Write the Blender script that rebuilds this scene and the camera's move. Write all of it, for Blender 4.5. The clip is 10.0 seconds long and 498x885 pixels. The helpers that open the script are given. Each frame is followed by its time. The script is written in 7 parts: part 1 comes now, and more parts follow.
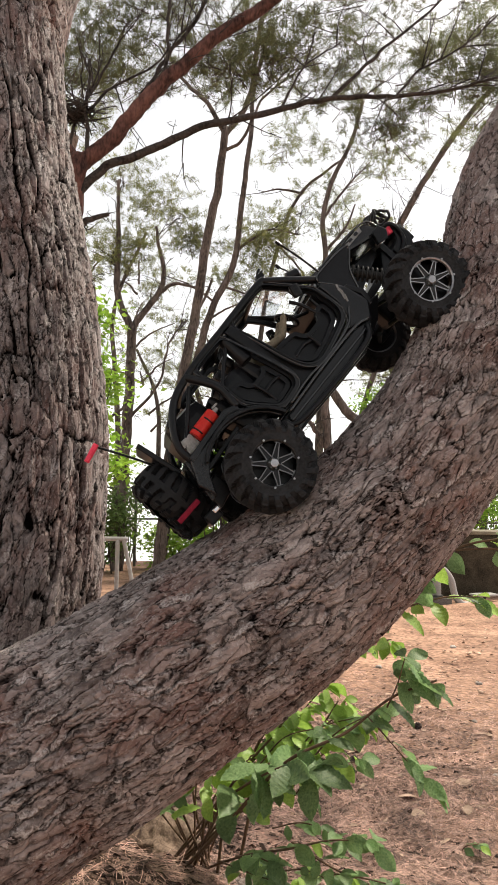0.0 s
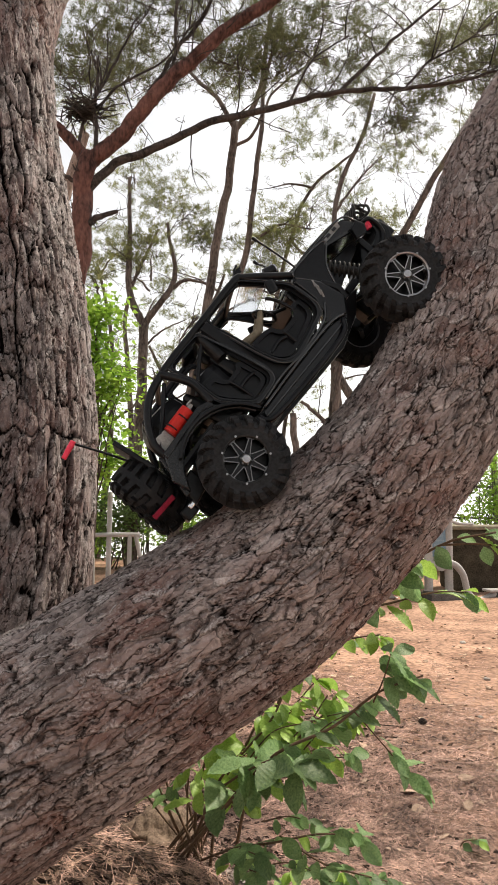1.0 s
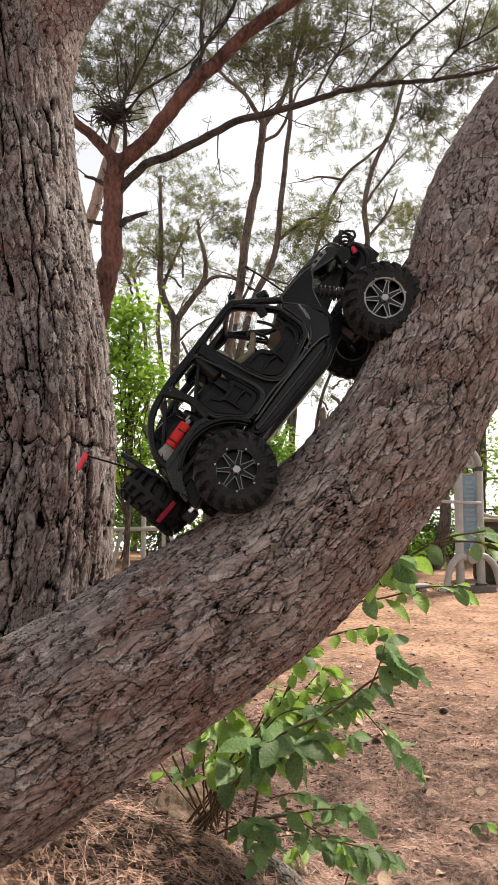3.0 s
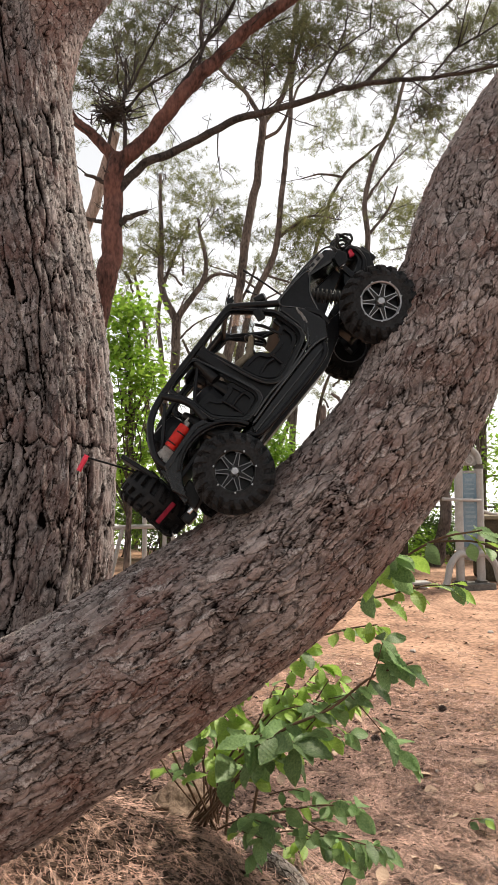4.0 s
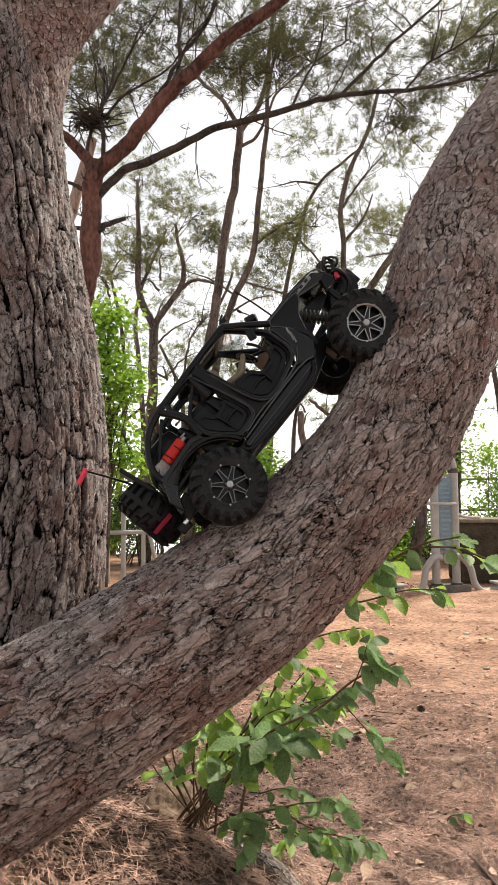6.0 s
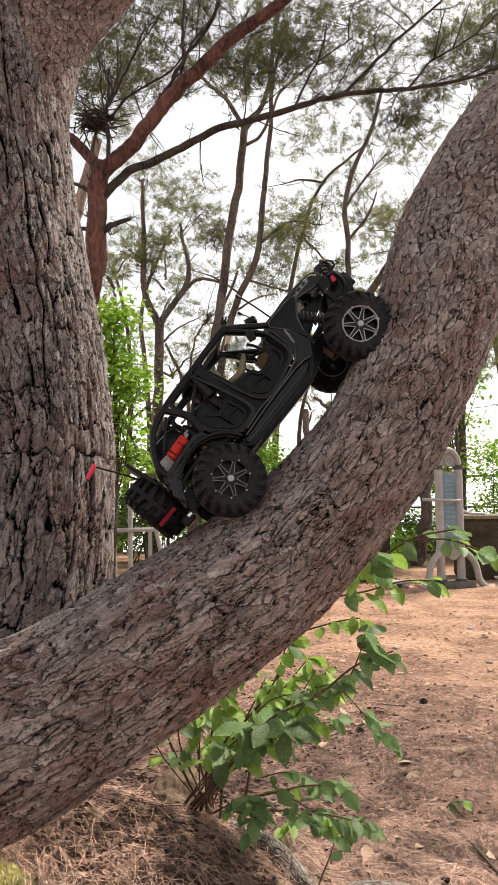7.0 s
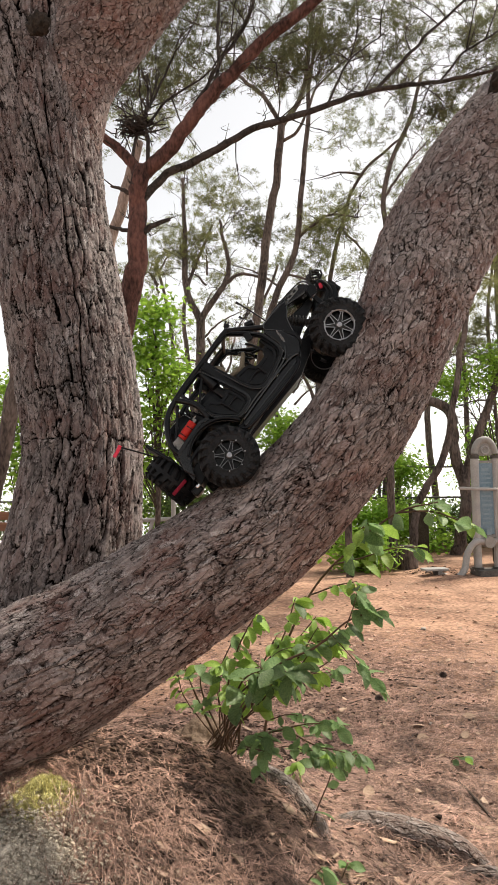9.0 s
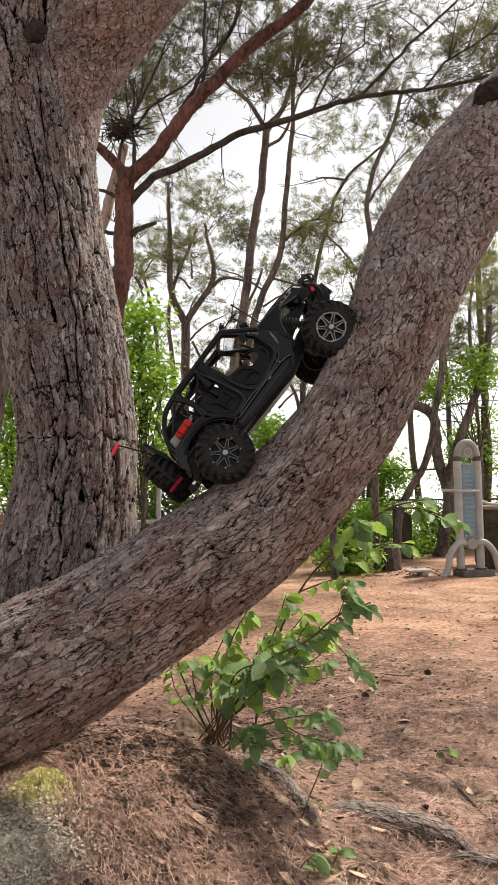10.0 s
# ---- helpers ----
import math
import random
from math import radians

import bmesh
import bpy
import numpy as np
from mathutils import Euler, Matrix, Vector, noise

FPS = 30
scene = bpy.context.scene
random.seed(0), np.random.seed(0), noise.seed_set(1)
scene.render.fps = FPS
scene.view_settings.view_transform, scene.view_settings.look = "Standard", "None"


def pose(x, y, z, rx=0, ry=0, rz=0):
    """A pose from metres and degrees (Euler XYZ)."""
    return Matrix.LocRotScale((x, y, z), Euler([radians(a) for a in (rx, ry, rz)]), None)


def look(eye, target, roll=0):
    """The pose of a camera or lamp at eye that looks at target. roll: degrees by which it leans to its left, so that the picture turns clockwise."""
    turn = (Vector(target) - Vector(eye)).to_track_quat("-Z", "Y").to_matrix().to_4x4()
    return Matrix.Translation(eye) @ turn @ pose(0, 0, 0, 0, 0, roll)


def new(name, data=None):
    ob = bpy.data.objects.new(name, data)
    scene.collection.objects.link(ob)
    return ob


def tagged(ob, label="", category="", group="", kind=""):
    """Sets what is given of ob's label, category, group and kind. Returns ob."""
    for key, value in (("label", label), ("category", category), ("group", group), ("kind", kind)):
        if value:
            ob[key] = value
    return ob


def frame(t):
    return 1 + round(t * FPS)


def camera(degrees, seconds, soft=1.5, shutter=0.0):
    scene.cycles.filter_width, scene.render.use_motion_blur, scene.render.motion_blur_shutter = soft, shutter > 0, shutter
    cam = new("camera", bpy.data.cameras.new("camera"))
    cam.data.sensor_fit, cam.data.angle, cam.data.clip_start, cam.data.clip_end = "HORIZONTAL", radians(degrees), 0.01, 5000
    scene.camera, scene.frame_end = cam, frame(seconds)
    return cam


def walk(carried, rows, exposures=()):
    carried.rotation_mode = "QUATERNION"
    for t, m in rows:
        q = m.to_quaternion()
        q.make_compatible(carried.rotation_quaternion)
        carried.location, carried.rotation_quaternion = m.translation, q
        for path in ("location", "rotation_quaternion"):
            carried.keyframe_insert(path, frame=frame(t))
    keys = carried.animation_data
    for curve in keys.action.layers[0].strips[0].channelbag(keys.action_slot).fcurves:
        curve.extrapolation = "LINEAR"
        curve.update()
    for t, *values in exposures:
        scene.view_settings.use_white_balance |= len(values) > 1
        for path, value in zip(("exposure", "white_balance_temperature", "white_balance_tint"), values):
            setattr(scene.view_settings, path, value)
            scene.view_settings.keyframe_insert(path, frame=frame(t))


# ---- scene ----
cam = camera(41.3, 10.0)
EXPOSURE = 0.47
METRES, EYE, TILT, LEAN, TURN = 0.72, 1.12, 5.5, -0.7, 0.0
ROWS = [
    (0.0, 0.0, 0.0, 0.0, -0.0, 0.0, 0.0),
    (0.5, 0.0371, 0.0067, 0.0069, 0.36, -0.26, 0.14),
    (1.0, 0.0874, -0.0053, 0.0005, 1.34, -0.37, 0.3),
    (1.5, 0.1405, -0.0529, 0.0077, 2.6, -0.5, 0.48),
    (2.0, 0.1791, -0.0989, 0.0196, 3.58, -0.71, 0.64),
    (2.5, 0.1894, -0.1353, 0.0328, 4.26, -0.84, 0.79),
    (4.0, 0.2037, -0.1811, 0.0555, 4.51, -1.22, 1.09),
    (4.5, 0.1859, -0.1858, 0.0585, 3.88, -1.23, 1.14),
    (5.0, 0.1745, -0.1997, 0.0713, 3.12, -1.05, 1.2),
    (5.5, 0.1672, -0.2313, 0.08, 2.44, -0.88, 1.24),
    (7.0, 0.1876, -0.3508, 0.0792, 2.99, -1.06, 1.54),
    (7.5, 0.2168, -0.4169, 0.0653, 4.41, -1.18, 1.69),
    (8.0, 0.2531, -0.5294, 0.0517, 5.92, -1.4, 1.85),
    (8.5, 0.321, -0.6343, 0.0448, 6.88, -1.59, 2.02),
    (9.0, 0.3619, -0.6948, 0.0503, 6.96, -1.56, 2.12),
    (9.5, 0.3679, -0.7337, 0.0496, 6.3, -1.35, 2.12),
    (10.0, 0.3317, -0.7658, 0.0351, 5.53, -1.3, 2.07),
]
walk(cam, [(t, pose(0, 0, EYE, TILT, LEAN, TURN) @ pose(METRES * x, METRES * y, METRES * z, 90 + pitch, roll, yaw)) for t, x, y, z, yaw, pitch, roll in ROWS],
     [(0.0, EXPOSURE, 6950, 10), (7.0, EXPOSURE - 0.02, 6950, 10), (8.5, EXPOSURE - 0.07, 6950, 10), (10.0, EXPOSURE - 0.11, 6980, 10)])

# ---- sky and sun ----
SUN_ELEVATION, SUN_AZIMUTH = 56.0, 52.0   # degrees; azimuth from +y towards +x
world = bpy.data.worlds.new("sky")
scene.world = world
world.use_nodes = True
wn, wl = world.node_tree.nodes, world.node_tree.links
sky = wn.new("ShaderNodeTexSky")
sky.sky_type = "NISHITA"
sky.sun_disc = False
sky.sun_elevation = radians(SUN_ELEVATION)
sky.sun_rotation = radians(SUN_AZIMUTH)
sky.air_density, sky.dust_density, sky.ozone_density = 1.0, 1.5, 1.0
pale = wn.new("ShaderNodeHueSaturation")
pale.inputs["Saturation"].default_value = 0.22
wl.new(sky.outputs[0], pale.inputs["Color"])
wl.new(pale.outputs[0], wn["Background"].inputs["Color"])
wn["Background"].inputs["Strength"].default_value = 0.175

sun = new("sun", bpy.data.lights.new("sun", "SUN"))
sun.data.energy, sun.data.angle, sun.data.color = 4.5, radians(6.0), (1.0, 0.93, 0.82)
_e, _a = radians(SUN_ELEVATION), radians(SUN_AZIMUTH)
sun.matrix_world = look((0, 0, 30), (-math.sin(_a) * math.cos(_e) * 30, -math.cos(_a) * math.cos(_e) * 30, 30 - 30 * math.sin(_e)))


# ---- materials ----
def material(name, dark, light, rough=0.7, metal=0.0, scale=20.0, fine=200.0, bump=0.3, depth=0.002, stretch=(1, 1, 1),
             random_tint=0.0, through_light=0.0, specular=0.16, space="Object"):
    """Two colours mixed by coarse and fine noise, with relief from the fine noise."""
    m = bpy.data.materials.new(name)
    m.use_nodes = True
    n, l = m.node_tree.nodes, m.node_tree.links
    b = n["Principled BSDF"]
    tc = n.new("ShaderNodeTexCoord")
    mp = n.new("ShaderNodeMapping")
    mp.inputs["Scale"].default_value = stretch
    l.new(tc.outputs[space], mp.inputs["Vector"])
    a = n.new("ShaderNodeTexNoise")
    a.inputs["Scale"].default_value, a.inputs["Detail"].default_value = scale, 5
    f = n.new("ShaderNodeTexNoise")
    f.inputs["Scale"].default_value, f.inputs["Detail"].default_value = fine, 4
    l.new(mp.outputs[0], a.inputs["Vector"])
    l.new(mp.outputs[0], f.inputs["Vector"])
    add = n.new("ShaderNodeMath")
    add.operation = "MULTIPLY_ADD"
    l.new(f.outputs[0], add.inputs[0])
    add.inputs[1].default_value = 0.5
    half = n.new("ShaderNodeMath")
    half.operation = "MULTIPLY"
    l.new(a.outputs[0], half.inputs[0])
    half.inputs[1].default_value = 0.5
    l.new(half.outputs[0], add.inputs[2])
    ramp = n.new("ShaderNodeValToRGB")
    ramp.color_ramp.elements[0].position, ramp.color_ramp.elements[1].position = 0.36, 0.64
    ramp.color_ramp.elements[0].color, ramp.color_ramp.elements[1].color = (*dark, 1), (*light, 1)
    l.new(add.outputs[0], ramp.inputs[0])
    colour = ramp.outputs[0]
    if random_tint:
        info = n.new("ShaderNodeObjectInfo")
        geo = n.new("ShaderNodeNewGeometry")
        s = n.new("ShaderNodeMath")
        s.operation = "ADD"
        l.new(info.outputs["Random"], s.inputs[0])
        l.new(geo.outputs["Random Per Island"], s.inputs[1])
        fr = n.new("ShaderNodeMath")
        fr.operation = "FRACT"
        l.new(s.outputs[0], fr.inputs[0])
        mr = n.new("ShaderNodeMapRange")
        mr.inputs["To Min"].default_value, mr.inputs["To Max"].default_value = 1 - random_tint, 1 + random_tint
        l.new(fr.outputs[0], mr.inputs["Value"])
        hs = n.new("ShaderNodeHueSaturation")
        l.new(mr.outputs[0], hs.inputs["Value"])
        l.new(colour, hs.inputs["Color"])
        colour = hs.outputs[0]
    l.new(colour, b.inputs["Base Color"])
    b.inputs["Roughness"].default_value, b.inputs["Metallic"].default_value = rough, metal
    b.inputs["Specular IOR Level"].default_value = specular
    if bump:
        bp = n.new("ShaderNodeBump")
        bp.inputs["Strength"].default_value, bp.inputs["Distance"].default_value = bump, depth
        l.new(add.outputs[0], bp.inputs["Height"])
        l.new(bp.outputs[0], b.inputs["Normal"])
    if through_light:
        tr = n.new("ShaderNodeBsdfTranslucent")
        l.new(colour, tr.inputs["Color"])
        mix = n.new("ShaderNodeMixShader")
        mix.inputs[0].default_value = through_light
        l.new(b.outputs[0], mix.inputs[1])
        l.new(tr.outputs[0], mix.inputs[2])
        l.new(mix.outputs[0], n["Material Output"].inputs["Surface"])
    return m


def bark_material(name, crack, low, high, warm, pale, size, cut=(0.10, 0.70)):
    """Plated bark: the mesh carries how proud a plate stands, a number for each layer of it, and the layers' lips."""
    m = bpy.data.materials.new(name)
    m.use_nodes = True
    n, l = m.node_tree.nodes, m.node_tree.links
    b = n["Principled BSDF"]
    proud = n.new("ShaderNodeAttribute")
    proud.attribute_name = "proud"
    plate = n.new("ShaderNodeAttribute")
    plate.attribute_name = "plate"
    lip = n.new("ShaderNodeAttribute")
    lip.attribute_name = "lip"
    tc = n.new("ShaderNodeTexCoord")
    grain = n.new("ShaderNodeTexNoise")
    grain.inputs["Scale"].default_value, grain.inputs["Detail"].default_value, grain.inputs["Roughness"].default_value = 260, 6, 0.65
    patch = n.new("ShaderNodeTexNoise")
    patch.inputs["Scale"].default_value, patch.inputs["Detail"].default_value = 9, 4
    speck = n.new("ShaderNodeTexNoise")
    speck.inputs["Scale"].default_value, speck.inputs["Detail"].default_value = 75, 5
    for t in (grain, patch, speck):
        l.new(tc.outputs["Object"], t.inputs["Vector"])

    def mix(a, c, f):
        x = n.new("ShaderNodeMix")
        x.data_type = "RGBA"
        for s, v in ((6, a), (7, c)):
            if isinstance(v, tuple):
                x.inputs[s].default_value = (*v, 1)
            else:
                l.new(v, x.inputs[s])
        if isinstance(f, float):
            x.inputs[0].default_value = f
        else:
            l.new(f, x.inputs[0])
        return x.outputs[2]

    def rng(v, lo, hi):
        x = n.new("ShaderNodeMapRange")
        x.inputs["From Min"].default_value, x.inputs["From Max"].default_value = lo, hi
        l.new(v, x.inputs["Value"])
        return x.outputs[0]

    # scales in the unrolled bark, longer along the trunk, with ragged edges
    uvs = n.new("ShaderNodeUVMap")
    uvs.uv_map = "bark"

    def vector(op, a, c, d=None):
        x = n.new("ShaderNodeVectorMath")
        x.operation = op
        for k, v in enumerate((a, c, d)):
            if v is None:
                continue
            if isinstance(v, tuple):
                x.inputs[k].default_value = v
            else:
                l.new(v, x.inputs[k])
        return x.outputs[0]

    def maths(op, a, c, d=0.0):
        x = n.new("ShaderNodeMath")
        x.operation = op
        for k, v in enumerate((a, c, d)):
            if isinstance(v, (int, float)):
                x.inputs[k].default_value = v
            else:
                l.new(v, x.inputs[k])
        return x.outputs[0]

    ragged = n.new("ShaderNodeTexNoise")
    ragged.inputs["Scale"].default_value, ragged.inputs["Detail"].default_value = 55, 4
    l.new(tc.outputs["Object"], ragged.inputs["Vector"])
    bent = vector("MULTIPLY_ADD", ragged.outputs["Color"], (0.018, 0.022, 0.0), uvs.outputs[0])
    sway = n.new("ShaderNodeTexNoise")
    sway.inputs["Scale"].default_value, sway.inputs["Detail"].default_value = 14, 1
    l.new(tc.outputs["Object"], sway.inputs["Vector"])
    bent = vector("MULTIPLY_ADD", sway.outputs["Color"], (0.030, 0.042, 0.0), bent)
    bent = vector("MULTIPLY_ADD", grain.outputs["Color"], (0.003, 0.004, 0.0), bent)

    def dot(a, v):
        x = n.new("ShaderNodeVectorMath")
        x.operation = "DOT_PRODUCT"
        l.new(a, x.inputs[0])
        x.inputs[1].default_value = v
        return x.outputs["Value"]

    def scales(width, length, wander, lift):
        """Ragged overlapping scales: how deep the shadow line under a scale is, the scale's number, and its sloping height."""
        v = vector("MULTIPLY", bent, (1 / width, 1 / length, 1.0))
        v = vector("MULTIPLY_ADD", speck.outputs["Color"], (wander, wander, 0.0), v)
        out = []
        for feature in ("DISTANCE_TO_EDGE", "F1"):
            x = n.new("ShaderNodeTexVoronoi")
            x.feature, x.voronoi_dimensions = feature, "2D"
            x.inputs["Scale"].default_value = 1.0
            x.inputs["Randomness"].default_value = 1.0
            l.new(v, x.inputs["Vector"])
            out.append(x)
        sep = n.new("ShaderNodeSeparateColor")
        l.new(out[1].outputs["Color"], sep.inputs[0])
        slope = dot(vector("SUBTRACT", v, out[1].outputs["Position"]), lift)
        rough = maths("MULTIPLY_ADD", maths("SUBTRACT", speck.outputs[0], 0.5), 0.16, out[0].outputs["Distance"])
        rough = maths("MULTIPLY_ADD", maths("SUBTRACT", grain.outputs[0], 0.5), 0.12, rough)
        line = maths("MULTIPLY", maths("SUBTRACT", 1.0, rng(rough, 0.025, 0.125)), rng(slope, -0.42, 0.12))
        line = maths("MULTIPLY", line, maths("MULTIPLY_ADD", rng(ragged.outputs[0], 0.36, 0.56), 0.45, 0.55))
        return line, sep.outputs[0], slope

    line_a, tone_a, slope_a = scales(size[0], size[1], 0.30, (0.66, -0.75, 0.0))
    line_b, tone_b, slope_b = scales(size[0] * 0.48, size[1] * 0.42, 0.45, (-0.6, -0.75, 0.0))
    tone = maths("MULTIPLY_ADD", plate.outputs["Fac"], 0.50, maths("MULTIPLY_ADD", tone_a, 0.42, maths("MULTIPLY", tone_b, 0.20)))
    tone = maths("MULTIPLY_ADD", rng(speck.outputs[0], 0.3, 0.75), 0.36, maths("SUBTRACT", tone, 0.24))
    c = mix(low, high, tone)
    c = mix(c, warm, maths("MULTIPLY", rng(patch.outputs[0], 0.42, 0.61), maths("MULTIPLY_ADD", tone_b, 0.4, 0.45)))
    c = mix(c, pale, maths("MULTIPLY", rng(grain.outputs[0], 0.56, 0.76), 0.7))
    weather = n.new("ShaderNodeTexNoise")
    weather.inputs["Scale"].default_value, weather.inputs["Detail"].default_value = 5.5, 6
    l.new(tc.outputs["Object"], weather.inputs["Vector"])
    c = mix(c, low, maths("MULTIPLY", rng(weather.outputs[0], 0.52, 0.68), 0.45))
    # curled lips of the layers and scales are worn paler; sky glints are painted in too
    worn_glint = maths("MAXIMUM", maths("MULTIPLY", lip.outputs["Fac"], 0.5), rng(slope_a, 0.20, 0.46))
    c = mix(c, pale, maths("MULTIPLY", worn_glint, maths("MULTIPLY", rng(grain.outputs[0], 0.38, 0.58), 0.72)))
    # shade under scales and in cracks is put into the dark crack colour
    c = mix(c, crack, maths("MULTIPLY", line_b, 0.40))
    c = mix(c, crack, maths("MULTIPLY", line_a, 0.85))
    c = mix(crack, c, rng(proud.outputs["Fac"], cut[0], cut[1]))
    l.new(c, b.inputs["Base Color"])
    b.inputs["Roughness"].default_value = 0.66
    l.new(maths("MULTIPLY", maths("MULTIPLY", maths("SUBTRACT", 1.0, line_a), rng(proud.outputs["Fac"], 0.3, 0.95)), 0.38), b.inputs["Specular IOR Level"])
    high_a = maths("MULTIPLY_ADD", tone_a, 0.5, maths("MULTIPLY", slope_a, 1.2))
    high_b = maths("MULTIPLY_ADD", tone_b, 0.25, maths("MULTIPLY", slope_b, 0.45))
    relief = maths("ADD", high_a, maths("MULTIPLY_ADD", grain.outputs[0], 0.55, high_b))
    relief = maths("SUBTRACT", relief, maths("MULTIPLY_ADD", line_a, 0.9, maths("MULTIPLY", line_b, 0.35)))
    bp = n.new("ShaderNodeBump")
    bp.inputs["Strength"].default_value, bp.inputs["Distance"].default_value = 1.0, 0.0042
    l.new(relief, bp.inputs["Height"])
    l.new(bp.outputs[0], b.inputs["Normal"])
    return m


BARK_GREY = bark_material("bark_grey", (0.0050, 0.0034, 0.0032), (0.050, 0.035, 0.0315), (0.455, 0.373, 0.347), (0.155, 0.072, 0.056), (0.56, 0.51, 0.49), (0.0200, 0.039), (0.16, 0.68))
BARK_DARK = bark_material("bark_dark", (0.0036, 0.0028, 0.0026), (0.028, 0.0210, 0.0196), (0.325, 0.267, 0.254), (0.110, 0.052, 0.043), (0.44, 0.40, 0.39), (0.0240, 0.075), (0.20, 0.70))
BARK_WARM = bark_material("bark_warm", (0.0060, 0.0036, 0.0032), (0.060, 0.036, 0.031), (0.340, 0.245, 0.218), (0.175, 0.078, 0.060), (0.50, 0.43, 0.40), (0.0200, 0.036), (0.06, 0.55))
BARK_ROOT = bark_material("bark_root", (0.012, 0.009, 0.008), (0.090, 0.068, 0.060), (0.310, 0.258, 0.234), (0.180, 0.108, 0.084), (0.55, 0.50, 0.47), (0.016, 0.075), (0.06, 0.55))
BARK_RED = material("bark_red", (0.022, 0.011, 0.009), (0.150, 0.070, 0.056), 0.85, scale=6, fine=30, bump=1.0, depth=0.03, stretch=(1, 1, 0.45))
BARK_LIMB = material("dark_limb_bark", (0.012, 0.010, 0.009), (0.075, 0.060, 0.053), 0.85, scale=8, fine=38, bump=1.0, depth=0.02)
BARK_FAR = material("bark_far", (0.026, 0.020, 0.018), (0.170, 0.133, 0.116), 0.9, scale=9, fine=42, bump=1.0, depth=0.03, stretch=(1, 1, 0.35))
BARK_PALE = material("pale_pink_bark", (0.14, 0.098, 0.082), (0.36, 0.27, 0.23), 0.9, scale=9, fine=42, bump=0.8, depth=0.02, stretch=(1, 1, 0.4))
TWIG = material("twig_bark", (0.04, 0.03, 0.025), (0.10, 0.075, 0.06), 0.9, scale=20, fine=120, bump=0.4)
NEEDLES = material("pine_needles", (0.058, 0.068, 0.030), (0.175, 0.180, 0.082), 0.6, scale=1.2, fine=6, bump=0, random_tint=0.3, through_light=0.35)
# lighter copy of pine_needles: backlight on the farther crowns put into the colour
NEEDLES_BACKLIT = material("backlit_pine_needles", (0.10, 0.115, 0.045), (0.27, 0.28, 0.115), 0.6, scale=0.9, fine=5, bump=0, random_tint=0.35, through_light=0.45)
LEAF_SUN = material("bright_leaf", (0.13, 0.27, 0.028), (0.33, 0.50, 0.080), 0.55, scale=1.5, fine=9, bump=0, random_tint=0.35, through_light=0.5)
LEAF_OLIVE = material("olive_leaf", (0.08, 0.13, 0.04), (0.17, 0.24, 0.08), 0.6, scale=1.2, fine=7, bump=0, random_tint=0.35, through_light=0.45)
SHRUB_LEAF = material("shrub_leaf", (0.090, 0.175, 0.065), (0.275, 0.405, 0.175), 0.45, scale=18, fine=160, bump=0.25, depth=0.0015, random_tint=0.38, through_light=0.50, specular=0.30)
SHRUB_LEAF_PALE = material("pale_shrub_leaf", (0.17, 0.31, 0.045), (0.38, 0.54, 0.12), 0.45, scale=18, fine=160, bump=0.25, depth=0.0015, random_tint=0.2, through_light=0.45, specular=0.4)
STEM = material("shrub_stem", (0.07, 0.045, 0.03), (0.17, 0.11, 0.07), 0.8, scale=30, fine=220, bump=0.3)
DRY_NEEDLE = material("fallen_needle", (0.055, 0.033, 0.027), (0.560, 0.358, 0.284), 0.6, scale=6, fine=60, bump=0, random_tint=0.75)
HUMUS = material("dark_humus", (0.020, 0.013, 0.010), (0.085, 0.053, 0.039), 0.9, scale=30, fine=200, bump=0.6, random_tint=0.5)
# lichen's light tone is raised to stand in for sun patches
LICHEN_CRUST = material("mottled_lichen_soil", (0.160, 0.125, 0.092), (0.90, 0.80, 0.66), 0.95, scale=70, fine=420, bump=0.9, depth=0.006)
DRY_LEAF = material("fallen_leaf", (0.26, 0.16, 0.10), (0.58, 0.44, 0.34), 0.75, scale=25, fine=200, bump=0.3, random_tint=0.3)
BROWN_STONE = material("brown_stone", (0.085, 0.058, 0.042), (0.24, 0.17, 0.125), 0.85, scale=25, fine=200, bump=0.6, depth=0.004)
STONE = material("pebble_stone", (0.22, 0.19, 0.165), (0.46, 0.42, 0.38), 0.85, scale=40, fine=300, bump=0.5, random_tint=0.25)
# moss colour brightened to carry the patch of sun lying on it
SUNLIT_MOSS = material("moss", (0.42, 0.39, 0.13), (0.92, 0.86, 0.48), 0.95, scale=60, fine=400, bump=0.8, depth=0.004, random_tint=0.3)
STEEL = material("painted_grey_steel", (0.27, 0.26, 0.25), (0.38, 0.37, 0.355), 0.45, scale=8, fine=90, bump=0.05, specular=0.45)
CAST = material("cast_grey_cap", (0.20, 0.19, 0.18), (0.30, 0.29, 0.27), 0.55, scale=20, fine=120, bump=0.2, specular=0.45)
CLAMP = material("dark_clamp", (0.05, 0.045, 0.04), (0.11, 0.10, 0.09), 0.6, scale=30, fine=150, bump=0.1)
BOARD = material("blue_grey_board", (0.10, 0.17, 0.22), (0.17, 0.25, 0.31), 0.45, scale=6, fine=60, bump=0.03, specular=0.45)
BOARD_INK = material("board_pale_print", (0.16, 0.23, 0.27), (0.25, 0.32, 0.36), 0.6, scale=20, fine=90, bump=0)
CONCRETE = material("dark_base_plate", (0.07, 0.065, 0.06), (0.16, 0.15, 0.14), 0.8, scale=12, fine=120, bump=0.3)
KNOT = material("dark_knot_wood", (0.010, 0.008, 0.006), (0.045, 0.033, 0.025), 0.9, scale=30, fine=160, bump=0.8, depth=0.004)
COVER = material("dark_brown_stone", (0.022, 0.018, 0.012), (0.085, 0.068, 0.046), 0.85, scale=7, fine=60, bump=0.4, depth=0.01)
